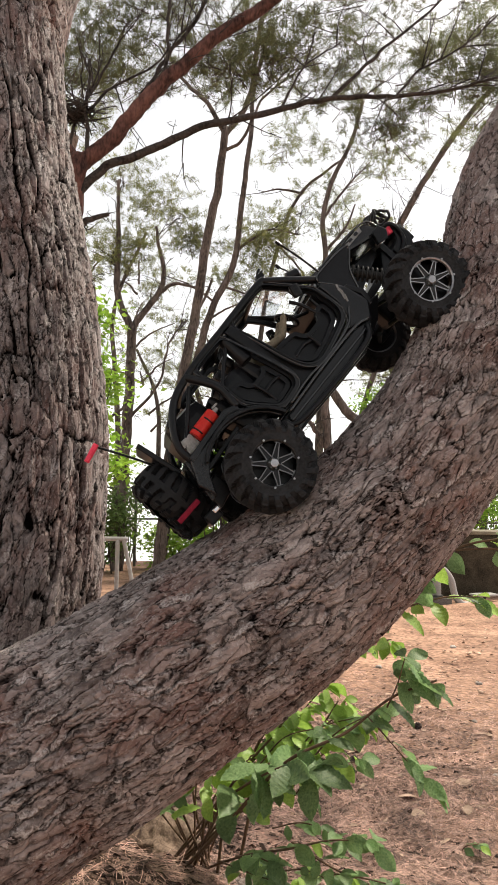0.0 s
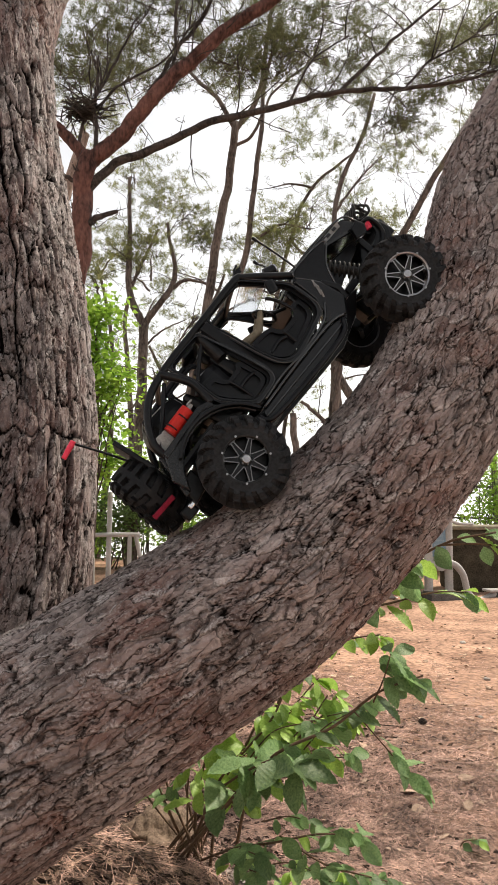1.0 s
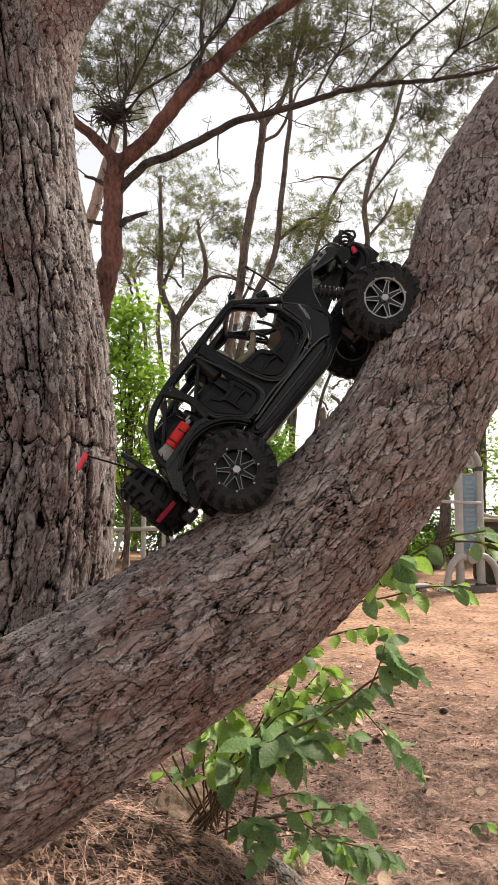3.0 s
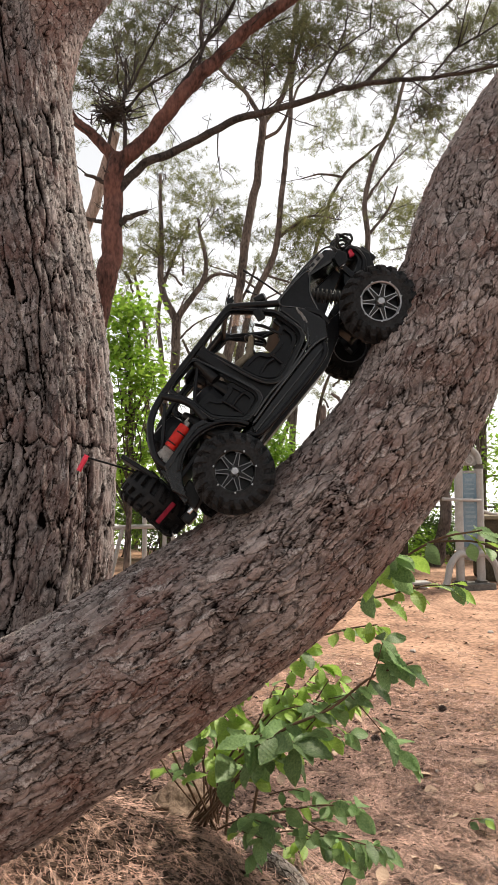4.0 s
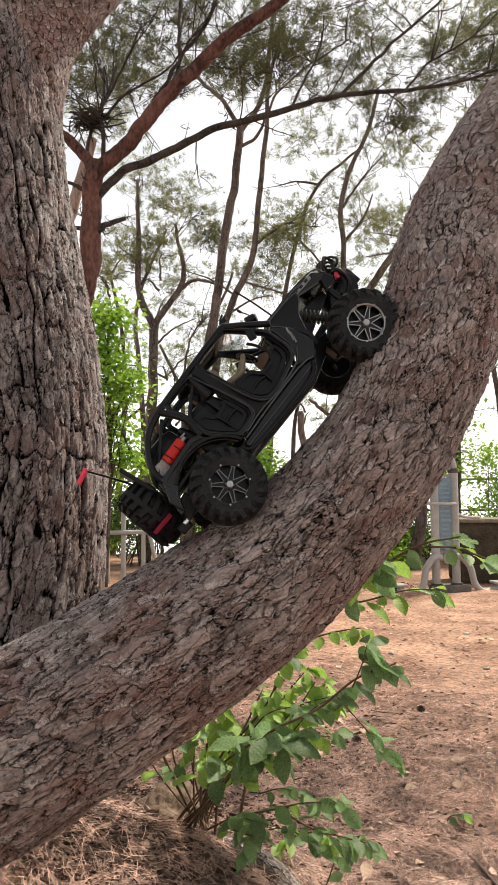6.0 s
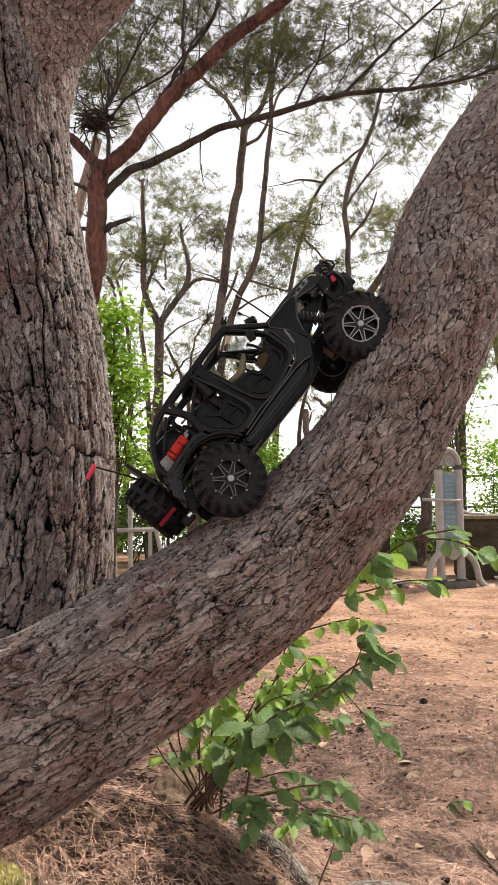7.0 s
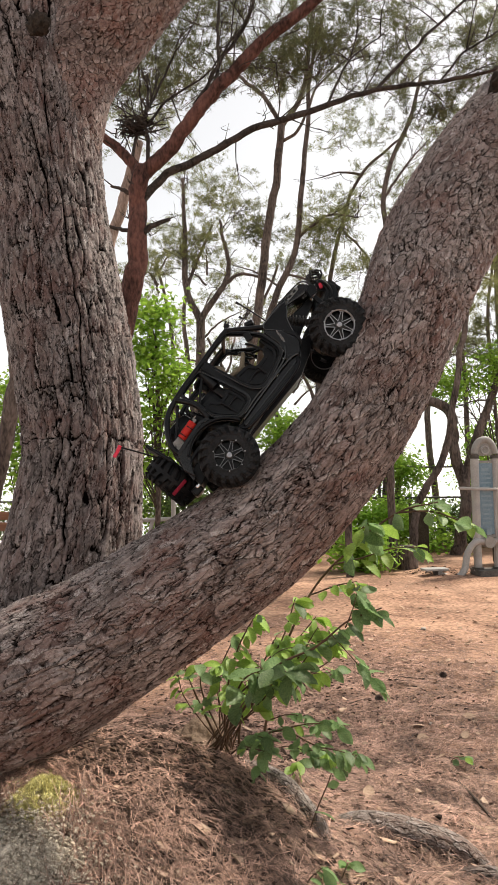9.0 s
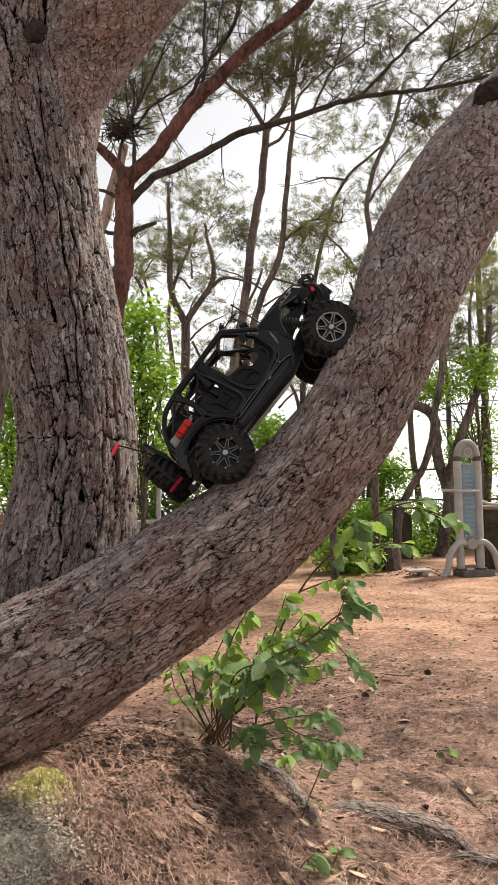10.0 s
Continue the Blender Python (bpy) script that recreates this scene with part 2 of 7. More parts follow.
COVER_TOP = material("weathered_stone_top", (0.13, 0.11, 0.08), (0.26, 0.23, 0.17), 0.85, scale=8, fine=90, bump=0.4)
BENCH_WOOD = material("brown_bench_wood", (0.16, 0.07, 0.04), (0.30, 0.15, 0.09), 0.6, scale=4, fine=80, bump=0.2, stretch=(1, 12, 12))


def ground_material():
    m = material("needle_covered_soil", (0.130, 0.068, 0.046), (0.430, 0.256, 0.176), 0.9, scale=3.2, fine=42, bump=0.30, depth=0.012, space="Object")
    n, l = m.node_tree.nodes, m.node_tree.links
    b = n["Principled BSDF"]
    old = b.inputs["Base Color"].links[0].from_socket
    tc = n.new("ShaderNodeTexCoord")
    w = n.new("ShaderNodeTexNoise")
    w.inputs["Scale"].default_value, w.inputs["Detail"].default_value = 1.7, 7
    l.new(tc.outputs["Object"], w.inputs["Vector"])
    x = n.new("ShaderNodeMix")
    x.data_type = "RGBA"
    r = n.new("ShaderNodeMapRange")
    r.inputs["From Min"].default_value, r.inputs["From Max"].default_value = 0.42, 0.62
    l.new(w.outputs[0], r.inputs["Value"])
    l.new(r.outputs[0], x.inputs[0])
    l.new(old, x.inputs[6])
    x.inputs[7].default_value = (0.46, 0.282, 0.196, 1)
    # broad dark patches: leaf mould, and ground shade put into the soil colour
    broad = n.new("ShaderNodeTexNoise")
    broad.inputs["Scale"].default_value, broad.inputs["Detail"].default_value = 0.75, 3
    l.new(tc.outputs["Object"], broad.inputs["Vector"])
    br = n.new("ShaderNodeMapRange")
    br.inputs["From Min"].default_value, br.inputs["From Max"].default_value, br.inputs["To Max"].default_value = 0.48, 0.66, 0.75
    l.new(broad.outputs[0], br.inputs["Value"])
    mould = n.new("ShaderNodeMix")
    mould.data_type = "RGBA"
    l.new(br.outputs[0], mould.inputs[0])
    l.new(x.outputs[2], mould.inputs[6])
    mould.inputs[7].default_value = (0.235, 0.140, 0.100, 1)
    k = n.new("ShaderNodeTexNoise")
    k.inputs["Scale"].default_value, k.inputs["Detail"].default_value = 28, 6
    l.new(tc.outputs["Object"], k.inputs["Vector"])
    kr = n.new("ShaderNodeMapRange")
    kr.inputs["From Min"].default_value, kr.inputs["From Max"].default_value, kr.inputs["To Min"].default_value, kr.inputs["To Max"].default_value = 0.34, 0.60, 0.52, 1.10
    l.new(k.outputs[0], kr.inputs["Value"])
    hs = n.new("ShaderNodeHueSaturation")
    l.new(kr.outputs[0], hs.inputs["Value"])
    l.new(mould.outputs[2], hs.inputs["Color"])
    l.new(hs.outputs[0], b.inputs["Base Color"])
    return m


SOIL = ground_material()


# ---- mesh helpers ----
def np_mesh(name, verts, faces, smooth=True):
    """A mesh from arrays: verts (n, 3), faces (m, 3 or 4)."""
    verts, faces = np.asarray(verts, dtype=np.float32), np.asarray(faces, dtype=np.int32)
    me = bpy.data.meshes.new(name)
    m, k = faces.shape
    me.vertices.add(len(verts))
    me.vertices.foreach_set("co", verts.ravel())
    me.loops.add(m * k)
    me.loops.foreach_set("vertex_index", faces.ravel())
    me.polygons.add(m)
    me.polygons.foreach_set("loop_start", np.arange(m, dtype=np.int32) * k)
    me.polygons.foreach_set("loop_total", np.full(m, k, dtype=np.int32))
    me.polygons.foreach_set("use_smooth", np.full(m, smooth))
    me.update(calc_edges=True)
    return me


def mesh_part(name, me, mat, parent=None, label=""):
    ob = new(name, me)
    if mat and not me.materials:
        me.materials.append(mat)
    if parent:
        ob.parent = parent
    return tagged(ob, label=label)


def part(name, bm, mat, parent=None, label="", smooth=False):
    """Links a bmesh as one mesh object under a thing or a part."""
    me = bpy.data.meshes.new(name)
    bmesh.ops.recalc_face_normals(bm, faces=bm.faces[:])
    if smooth:
        for f in bm.faces:
            f.smooth = True
    bm.to_mesh(me)
    bm.free()
    return mesh_part(name, me, mat, parent, label)


def thing(name, label, category, place=(0, 0, 0), group="", kind=""):
    ob = new(name)
    ob.location = place
    return tagged(ob, label, category, group, kind)


def spline(points, n, dense=None):
    """n places on a Catmull-Rom curve through points of any dimension; dense: the stretch (from, to, in parts of the length) that gets most of them."""
    p = np.asarray(points, dtype=float)
    p = np.vstack([2 * p[0] - p[1], p, 2 * p[-1] - p[-2]])
    seg = np.linalg.norm(np.diff(p[1:-1, :3], axis=0), axis=1)
    at = np.concatenate([[0], np.cumsum(seg)])
    s = np.linspace(0, at[-1], n)
    if dense:
        s = np.interp(np.linspace(0, 1, n), [0, 0.06, 0.94, 1], [0, dense[0], dense[1], 1]) * at[-1]
    i = np.clip(np.searchsorted(at, s, side="right") - 1, 0, len(seg) - 1)
    u = ((s - at[i]) / seg[i])[:, None]
    a, b, c, d = p[i], p[i + 1], p[i + 2], p[i + 3]
    return 0.5 * (2 * b + (c - a) * u + (2 * a - 5 * b + 4 * c - d) * u ** 2 + (3 * b - a - 3 * c + d) * u ** 3), s


def frames_along(c):
    t = np.gradient(c, axis=0)
    t /= np.linalg.norm(t, axis=1)[:, None]
    n = np.zeros_like(t)
    v = np.array([0.0, -1.0, 0.0])
    for i in range(len(t)):
        v = v - t[i] * (v @ t[i])
        v /= np.linalg.norm(v)
        n[i] = v
    return t, n, np.cross(t, n)


def tube_arrays(points, radii, n, sides, rough=0.0, seed=0):
    c, s = spline(np.column_stack([points, radii]), n)
    r = np.maximum(c[:, 3], 1e-4)
    c = c[:, :3]
    t, nn, bb = frames_along(c)
    a = np.linspace(0, 2 * np.pi, sides, endpoint=False)
    rr = r[:, None] * np.ones(sides)
    if rough:
        rr = rr * (1 + rough * np.random.RandomState(seed).uniform(-1, 1, rr.shape))
    v = c[:, None] + rr[..., None] * (np.cos(a)[None, :, None] * nn[:, None] + np.sin(a)[None, :, None] * bb[:, None])
    i, j = np.meshgrid(np.arange(n - 1), np.arange(sides), indexing="ij")
    k = (j + 1) % sides
    f = np.stack([i * sides + j, i * sides + k, (i + 1) * sides + k, (i + 1) * sides + j], -1).reshape(-1, 4)
    v = v.reshape(-1, 3)
    # the ends close in a point
    v = np.vstack([v, c[:1], c[-1:]])
    m = n * sides
    jj = np.arange(sides)
    kk = (jj + 1) % sides
    caps = np.vstack([np.stack([kk, jj, np.full(sides, m)], -1), np.stack([(n - 1) * sides + jj, (n - 1) * sides + kk, np.full(sides, m + 1)], -1)])
    tri = np.vstack([f[:, [0, 1, 2]], f[:, [0, 2, 3]], caps])
    return v, tri


def tube_mesh(name, points, radii, n=16, sides=8, rough=0.0, seed=0):
    v, f = tube_arrays(points, radii, n, sides, rough, seed)
    return np_mesh(name, v, f)


def joined(arrays):
    vs, fs, k = [], [], 0
    for v, f in arrays:
        vs.append(v)
        fs.append(f + k)
        k += len(v)
    return np.vstack(vs), np.vstack(fs)


# ---- bark ----
def smooth01(x, lo, hi):
    x = np.clip((x - lo) / (hi - lo), 0, 1)
    return x * x * (3 - 2 * x)


NOISE_TABLES = {}


def value_noise(x, y, period, seed):
    """Smooth noise in 0..1, periodic in x."""
    if seed not in NOISE_TABLES:
        NOISE_TABLES[seed] = np.random.RandomState(seed).rand(1024, 1024)
    tab = NOISE_TABLES[seed]
    xi, yi = np.floor(x).astype(int), np.floor(y).astype(int)
    fx, fy = x - xi, y - yi
    fx, fy = fx * fx * (3 - 2 * fx), fy * fy * (3 - 2 * fy)
    g = lambda i, j: tab[(i % period) % 1024, j % 1024]
    return (g(xi, yi) * (1 - fx) + g(xi + 1, yi) * fx) * (1 - fy) + (g(xi, yi + 1) * (1 - fx) + g(xi + 1, yi + 1) * fx) * fy


def cells(x, y, period, seed):
    """How far a place is inside its cell (0 on the edge), the cell's two numbers in 0..1, and the way from the cell's centre."""
    rs = np.random.RandomState(seed)
    jx, jy, num, num2 = (rs.rand(512, 512) for _ in range(4))
    xi, yi = np.floor(x).astype(int), np.floor(y).astype(int)
    d1, d2 = np.full(x.shape, 9.0), np.full(x.shape, 9.0)
    who, who2, ox, oy = (np.zeros(x.shape) for _ in range(4))
    for dx in (-1, 0, 1):
        for dy in (-1, 0, 1):
            cx, cy = xi + dx, yi + dy
            a, b = (cx % period) % 512, cy % 512
            vx, vy = x - (cx + 0.06 + 0.88 * jx[a, b]), y - (cy + 0.06 + 0.88 * jy[a, b])
            d = np.hypot(vx, vy)
            near = d < d1
            d2 = np.where(near, d1, np.minimum(d2, d))
            who, who2 = np.where(near, num[a, b], who), np.where(near, num2[a, b], who2)
            ox, oy = np.where(near, vx, ox), np.where(near, vy, oy)
            d1 = np.where(near, d, d1)
    return d2 - d1, who, who2, ox, oy


def barked_trunk(name, stations, n, sides, plate_w, plate_l, depth, seed, furrow=1.0, lump=0.04, dense=(0.1, 0.9), gape=0.085, flake=0.30, knots=(), creases=(), stretch=((0, 1), (1, 1.0)), furrows=((0, 0), (1, 0)), ridge=0.05):
    """A trunk with plated bark in its mesh: plates parted by cracks, each flaking in thin layers. stations: rows of x, y, z, radius;
    knots: whorls (x, y, z, radius) on the surface; creases: heights at which the bark is folded across;
    stretch and furrows: how long the plates are and how deep the long furrows, by the share of the way along; ridge: the furrows' spacing."""
    c, s = spline(stations, n, dense)
    r = c[:, 3]
    c = c[:, :3]
    t, nn, bb = frames_along(c)
    # three quarters of the corners lie on the half towards -y
    frac = np.interp(np.arange(sides) / sides, [0, 0.39, 0.61, 1], [0, 0.27, 0.73, 1])
    S, Fr = np.meshgrid(s, frac, indexing="ij")
    share = s / s[-1]
    q = s[0] + np.concatenate([[0], np.cumsum(np.diff(s) / np.interp(share[1:], *zip(*stretch)))])
    Q = np.repeat(q[:, None], sides, 1)
    circ = 2 * np.pi * np.mean(r)
    K = max(6, int(round(circ / plate_w)))
    # wandering at four sizes, from whole plates down to crumbs
    waver = lambda m, k, along: value_noise(Fr * m * K, Q * m / along + 17.0 * k, m * K, seed + k) - 0.5
    w1, w2 = waver(1, 1, plate_l), waver(1, 2, plate_l)
    w3, w4 = waver(3, 3, plate_l), waver(3, 4, plate_l)
    w5, w6 = waver(8, 5, plate_w), waver(8, 6, plate_w)
    w7 = waver(20, 7, plate_w)
    big = value_noise(Fr * 5, S * 3.0, 5, seed + 9) + 0.5 * value_noise(Fr * 10, S * 7.0, 10, seed + 10) - 0.75
    inside, a1, b1, ox, oy = cells(Fr * K + 1.0 * w1 + 0.45 * w3 + 0.16 * w5, Q / plate_l + 0.55 * w2 + 0.30 * w4 + 0.12 * w6 * plate_w / plate_l, K, seed + 15)
    open_ = smooth01(value_noise(Fr * K, Q / plate_l + 71.0, K, seed + 12), 0.25, 0.70)
    crack = (0.45 + 0.55 * open_) * (1 - smooth01(inside + 0.10 * w5, 0.0, 0.04 + gape * (0.4 + open_)))
    # long furrows that run with the trunk, between slightly raised ridges
    J = max(5, int(round(circ / ridge)))
    drift = value_noise(Fr * J, Q / (3.5 * ridge) + 31.0, J, seed + 40) + 0.35 * value_noise(Fr * 2 * J, Q / (1.2 * ridge) + 5.0, 2 * J, seed + 42)
    run = (Fr * J + 1.05 * drift + 0.16 * w3 + 0.07 * w5) % 1.0 - 0.5
    cut = np.interp(share, *zip(*furrows))[:, None] * smooth01(value_noise(Fr * J, Q / (1.6 * ridge) + 9.0, J, seed + 41), 0.30, 0.62)
    crack = np.maximum(crack * (1 - 0.35 * cut), cut * np.exp(-(run / (0.035 + 0.050 * open_)) ** 2))
    brow = cut * np.exp(-((np.abs(run) - 0.16) / 0.07) ** 2)
    a = 2 * np.pi * Fr
    out = np.cos(a)[..., None] * nn[:, None] + np.sin(a)[..., None] * bb[:, None]
    skin = c[:, None] + r[:, None, None] * out
    whorl, rings = np.zeros_like(S), np.zeros_like(S)
    for x, y, z, size in knots:
        d = np.linalg.norm((skin - [x, y, z]), axis=2) * (1 + 0.5 * w1) + 0.004 * w5 + 0.006 * w3
        near = np.exp(-(d / size) ** 4)
        whorl, rings = np.maximum(whorl, near), rings + near * (d / 0.011 + 0.8 * w3)
    for z in creases:
        s0 = s[np.argmin(np.abs(c[:, 2] - z))]
        part_way = np.clip(2.6 * value_noise(Fr * 7, 0 * S + 13.0 * z, 7, seed + 43) - 0.5, 0, 1)
        crack = np.maximum(crack, part_way * (0.65 + 0.35 * open_) * np.exp(-((S - s0 + 0.030 * w1 + 0.010 * w3) / 0.0036) ** 2))
    # thin layers flaked back from the plate's edges, each ending in a sharp step with a curled lip
    u = (0.80 * inside + 0.60 * a1 + 0.55 * (a1 - 0.5) * ox + (0.20 + 0.45 * b1) * oy + 0.75 * w3 + 0.42 * w5 + 0.12 * w7) / flake
    u = u * (1 - 0.85 * whorl) + rings
    k = np.floor(u)
    f = u - k
    layer = (k + smooth01(f, 0.0, 0.22)) * flake
    strength = smooth01(waver(2, 13, plate_l) + 0.5, 0.25, 0.6)
    step = (1 - smooth01(f, 0.12, 0.40)) * strength
    lip = smooth01(f, 0.20, 0.40) * (1 - smooth01(f, 0.45, 0.75)) * strength
    h = depth * (0.40 * (layer - 0.75) - furrow * crack * 0.80 + 0.08 * lip - 0.10 * step + 0.06 * w7)
    h = h + 0.006 * whorl + 0.3 * depth * brow
    proud = (1 - furrow * crack) * (1 - (0.70 + 0.25 * whorl) * step)
    tone = (a1 * 7.31 + k * 0.377) % 1.0
    R = r[:, None] * (1 + lump * big) + h
    v = c[:, None] + R[..., None] * out
    i, j = np.meshgrid(np.arange(n - 1), np.arange(sides), indexing="ij")
    m = (j + 1) % sides
    faces = np.stack([i * sides + j, i * sides + m, (i + 1) * sides + m, (i + 1) * sides + j], -1).reshape(-1, 4)
    me = np_mesh(name, v.reshape(-1, 3), faces)
    uv = me.uv_layers.new(name="bark")
    vi = np.empty(len(me.loops), dtype=np.int32)
    me.loops.foreach_get("vertex_index", vi)
    U, along = Fr * circ, Q.copy()
    for x, y, z, size in knots:
        # the scales wind round a knot
        d = np.linalg.norm(skin - [x, y, z], axis=2)
        i0, j0 = np.unravel_index(np.argmin(d), d.shape)
        du, ds = (Fr * circ - Fr[i0, j0] * circ + 0.5 * circ) % circ - 0.5 * circ, S - S[i0, j0]
        turn = 0.5 * np.exp(-(d / size) ** 2)
        grow = 1 + 0.15 * np.exp(-(d / size) ** 2)
        U = U + grow * (np.cos(turn) * du - np.sin(turn) * ds) - du
        along = along + grow * (np.sin(turn) * du + np.cos(turn) * ds) - ds
    flat = np.stack([U.ravel(), along.ravel()], -1)[vi]
    flat[:, 0] = np.where(flat[:, 0] > 0.5 * circ, flat[:, 0] - circ, flat[:, 0])
    uv.data.foreach_set("uv", flat.astype(np.float32).ravel())
    for key, val in (("proud", np.clip(proud, 0, 1)), ("plate", np.clip(0.25 + 0.5 * tone + 0.25 * (layer - 0.75) * (1 - whorl) - 0.60 * whorl, 0, 1)), ("lip", np.clip(lip, 0, 1))):
        at = me.attributes.new(key, "FLOAT", "POINT")
        at.data.foreach_set("value", val.astype(np.float32).ravel())
    return me


# ---- ground ----
def ground_height(x, y):
    """The level of the ground, which rises to a mound round the near trees."""
    x, y = np.asarray(x, dtype=float), np.asarray(y, dtype=float)
    mound = 0.36 * np.exp(-((x + 0.6) ** 2 + (y - 1.35) ** 2) / 0.67)
    heap = 0.085 * np.exp(-((x - 1.62) ** 2 / 0.10 + (y - 8.55) ** 2 / 0.16)) + 0.05 * np.exp(-((x - 1.0) ** 2 / 0.30 + (y - 6.6) ** 2 / 0.25))
    wave = 0.02 * np.sin(1.7 * x + 0.6 * y) * np.cos(1.3 * y - 0.4 * x) + 0.008 * np.sin(6.1 * x + 2) * np.sin(5.3 * y)
    far = -0.06 * smooth01(y, 3.0, 9.0) - 0.2 * np.maximum(np.hypot(x, y - 2) - 12.5, 0.0)
    return mound + heap + wave * smooth01(np.hypot(x, y), 0.5, 2.5) + far


def fine_ground(x, y):
    """The level with the small unevenness near the trees."""
    x, y = np.asarray(x, dtype=float), np.asarray(y, dtype=float)
    near = np.exp(-((x - 0.4) ** 2 + (y - 2) ** 2) / 6)
    return ground_height(x, y) + near * (0.022 * (value_noise(x * 9 + 500, y * 9 + 500, 1024, 3) - 0.5) + 0.014 * (value_noise(x * 28 + 900, y * 28 + 900, 1024, 4) - 0.5))


def graded(lo, hi, core_lo, core_hi, step, grow):
    mid = list(np.arange(core_lo, core_hi, step))
    up, d, v = [], step, mid[-1]
    while v < hi:
        d *= grow
        v += d
        up.append(v)
    down, d, v = [], step, core_lo
    while v > lo:
        d *= grow
        v -= d
        down.append(v)
    return np.array(down[::-1] + mid + up)


gx, gy = graded(-2500, 2500, -1.2, 2.0, 0.030, 1.10), graded(-2500, 2500, 0.7, 3.4, 0.030, 1.10)
GX, GY = np.meshgrid(gx, gy, indexing="ij")
GZ = fine_ground(GX, GY)
_i, _j = np.meshgrid(np.arange(len(gx) - 1), np.arange(len(gy) - 1), indexing="ij")
_q = len(gy)
ground = mesh_part("ground", np_mesh("ground", np.stack([GX, GY, GZ], -1).reshape(-1, 3),
                   np.stack([_i * _q + _j, (_i + 1) * _q + _j, (_i + 1) * _q + _j + 1, _i * _q + _j + 1], -1).reshape(-1, 4)), SOIL)
tagged(ground, "reddish-brown soil covered with dry pine needles", "ground", kind="structure")


# glowing ring added as pale haze in the far distance, beyond the slope
HAZE_GLOW = bpy.data.materials.new("distant_haze_glow")
HAZE_GLOW.use_nodes = True
HAZE_GLOW.node_tree.nodes["Principled BSDF"].inputs["Base Color"].default_value = (0.8, 0.82, 0.84, 1)
HAZE_GLOW.node_tree.nodes["Principled BSDF"].inputs["Emission Color"].default_value = (0.95, 0.98, 1.0, 1)
HAZE_GLOW.node_tree.nodes["Principled BSDF"].inputs["Emission Strength"].default_value = 0.8
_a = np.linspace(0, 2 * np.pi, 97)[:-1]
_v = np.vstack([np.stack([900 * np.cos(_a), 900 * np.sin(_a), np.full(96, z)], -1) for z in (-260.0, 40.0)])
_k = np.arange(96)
tagged(mesh_part("backdrop", np_mesh("backdrop", _v, np.stack([_k, (_k + 1) % 96, 96 + (_k + 1) % 96, 96 + _k], -1)), HAZE_GLOW), "glowing backdrop ring standing in for pale haze in the far distance", "backdrop", kind="structure")


# ---- the two near pines ----
leaning = thing("leaning_pine", "leaning pine trunk with thick grey-brown plated bark curving upward", "tree")
LEAN_STATIONS = [(-1.36, 1.12, -0.05, 0.27), (-1.10, 1.08, 0.28, 0.21), (-0.85, 1.05, 0.455, 0.185), (-0.62, 1.045, 0.585, 0.175),
                 (-0.445, 1.045, 0.671, 0.177), (-0.28, 1.052, 0.761, 0.163), (-0.10, 1.056, 0.873, 0.150), (0.085, 1.075, 0.998, 0.142),
                 (0.212, 1.078, 1.117, 0.130), (0.332, 1.085, 1.267, 0.122), (0.434, 1.115, 1.469, 0.123), (0.521, 1.20, 1.686, 0.140),
                 (0.623, 1.262, 1.866, 0.146), (0.76, 1.34, 2.06, 0.146), (0.95, 1.42, 2.27, 0.145), (1.25, 1.52, 2.55, 0.14), (1.6, 1.6, 3.0, 0.135)]
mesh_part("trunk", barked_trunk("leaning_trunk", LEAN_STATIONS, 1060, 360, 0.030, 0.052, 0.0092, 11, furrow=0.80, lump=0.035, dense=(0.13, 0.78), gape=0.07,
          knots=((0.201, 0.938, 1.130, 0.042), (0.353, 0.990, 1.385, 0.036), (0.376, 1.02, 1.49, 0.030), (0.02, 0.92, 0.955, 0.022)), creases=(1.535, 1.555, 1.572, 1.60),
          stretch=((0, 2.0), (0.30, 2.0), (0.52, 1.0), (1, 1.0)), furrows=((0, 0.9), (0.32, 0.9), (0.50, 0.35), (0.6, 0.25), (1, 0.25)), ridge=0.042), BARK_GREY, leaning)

upright = thing("pine_tree", "forked pine with dark furrowed bark and flared base", "tree")
UP_STATIONS = [(-1.22, 1.46, -0.05, 0.30), (-1.02, 1.46, 0.22, 0.262), (-0.78, 1.46, 0.42, 0.252), (-0.640, 1.46, 0.58, 0.248), (-0.574, 1.461, 0.72, 0.231), (-0.546, 1.463, 0.86, 0.215), (-0.521, 1.464, 1.00, 0.200),
               (-0.506, 1.471, 1.15, 0.185), (-0.512, 1.490, 1.30, 0.183), (-0.546, 1.506, 1.50, 0.188), (-0.585, 1.512, 1.70, 0.192), (-0.606, 1.514, 1.85, 0.183),
               (-0.625, 1.52, 2.0, 0.172), (-0.66, 1.52, 2.2, 0.186), (-0.71, 1.53, 2.45, 0.22), (-0.76, 1.54, 2.75, 0.24), (-0.86, 1.55, 3.2, 0.22)]
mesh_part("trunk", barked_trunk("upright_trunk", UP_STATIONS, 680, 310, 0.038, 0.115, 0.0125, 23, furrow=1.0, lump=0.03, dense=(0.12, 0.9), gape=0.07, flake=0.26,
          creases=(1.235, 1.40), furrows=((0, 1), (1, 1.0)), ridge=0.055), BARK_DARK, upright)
LIMB_STATIONS = [(-0.63, 1.52, 1.85, 0.12), (-0.626, 1.52, 2.08, 0.136), (-0.611, 1.52, 2.30, 0.143), (-0.563, 1.524, 2.50, 0.150), (-0.413, 1.527, 2.70, 0.150), (-0.235, 1.53, 2.90, 0.148), (0.03, 1.55, 3.15, 0.14)]
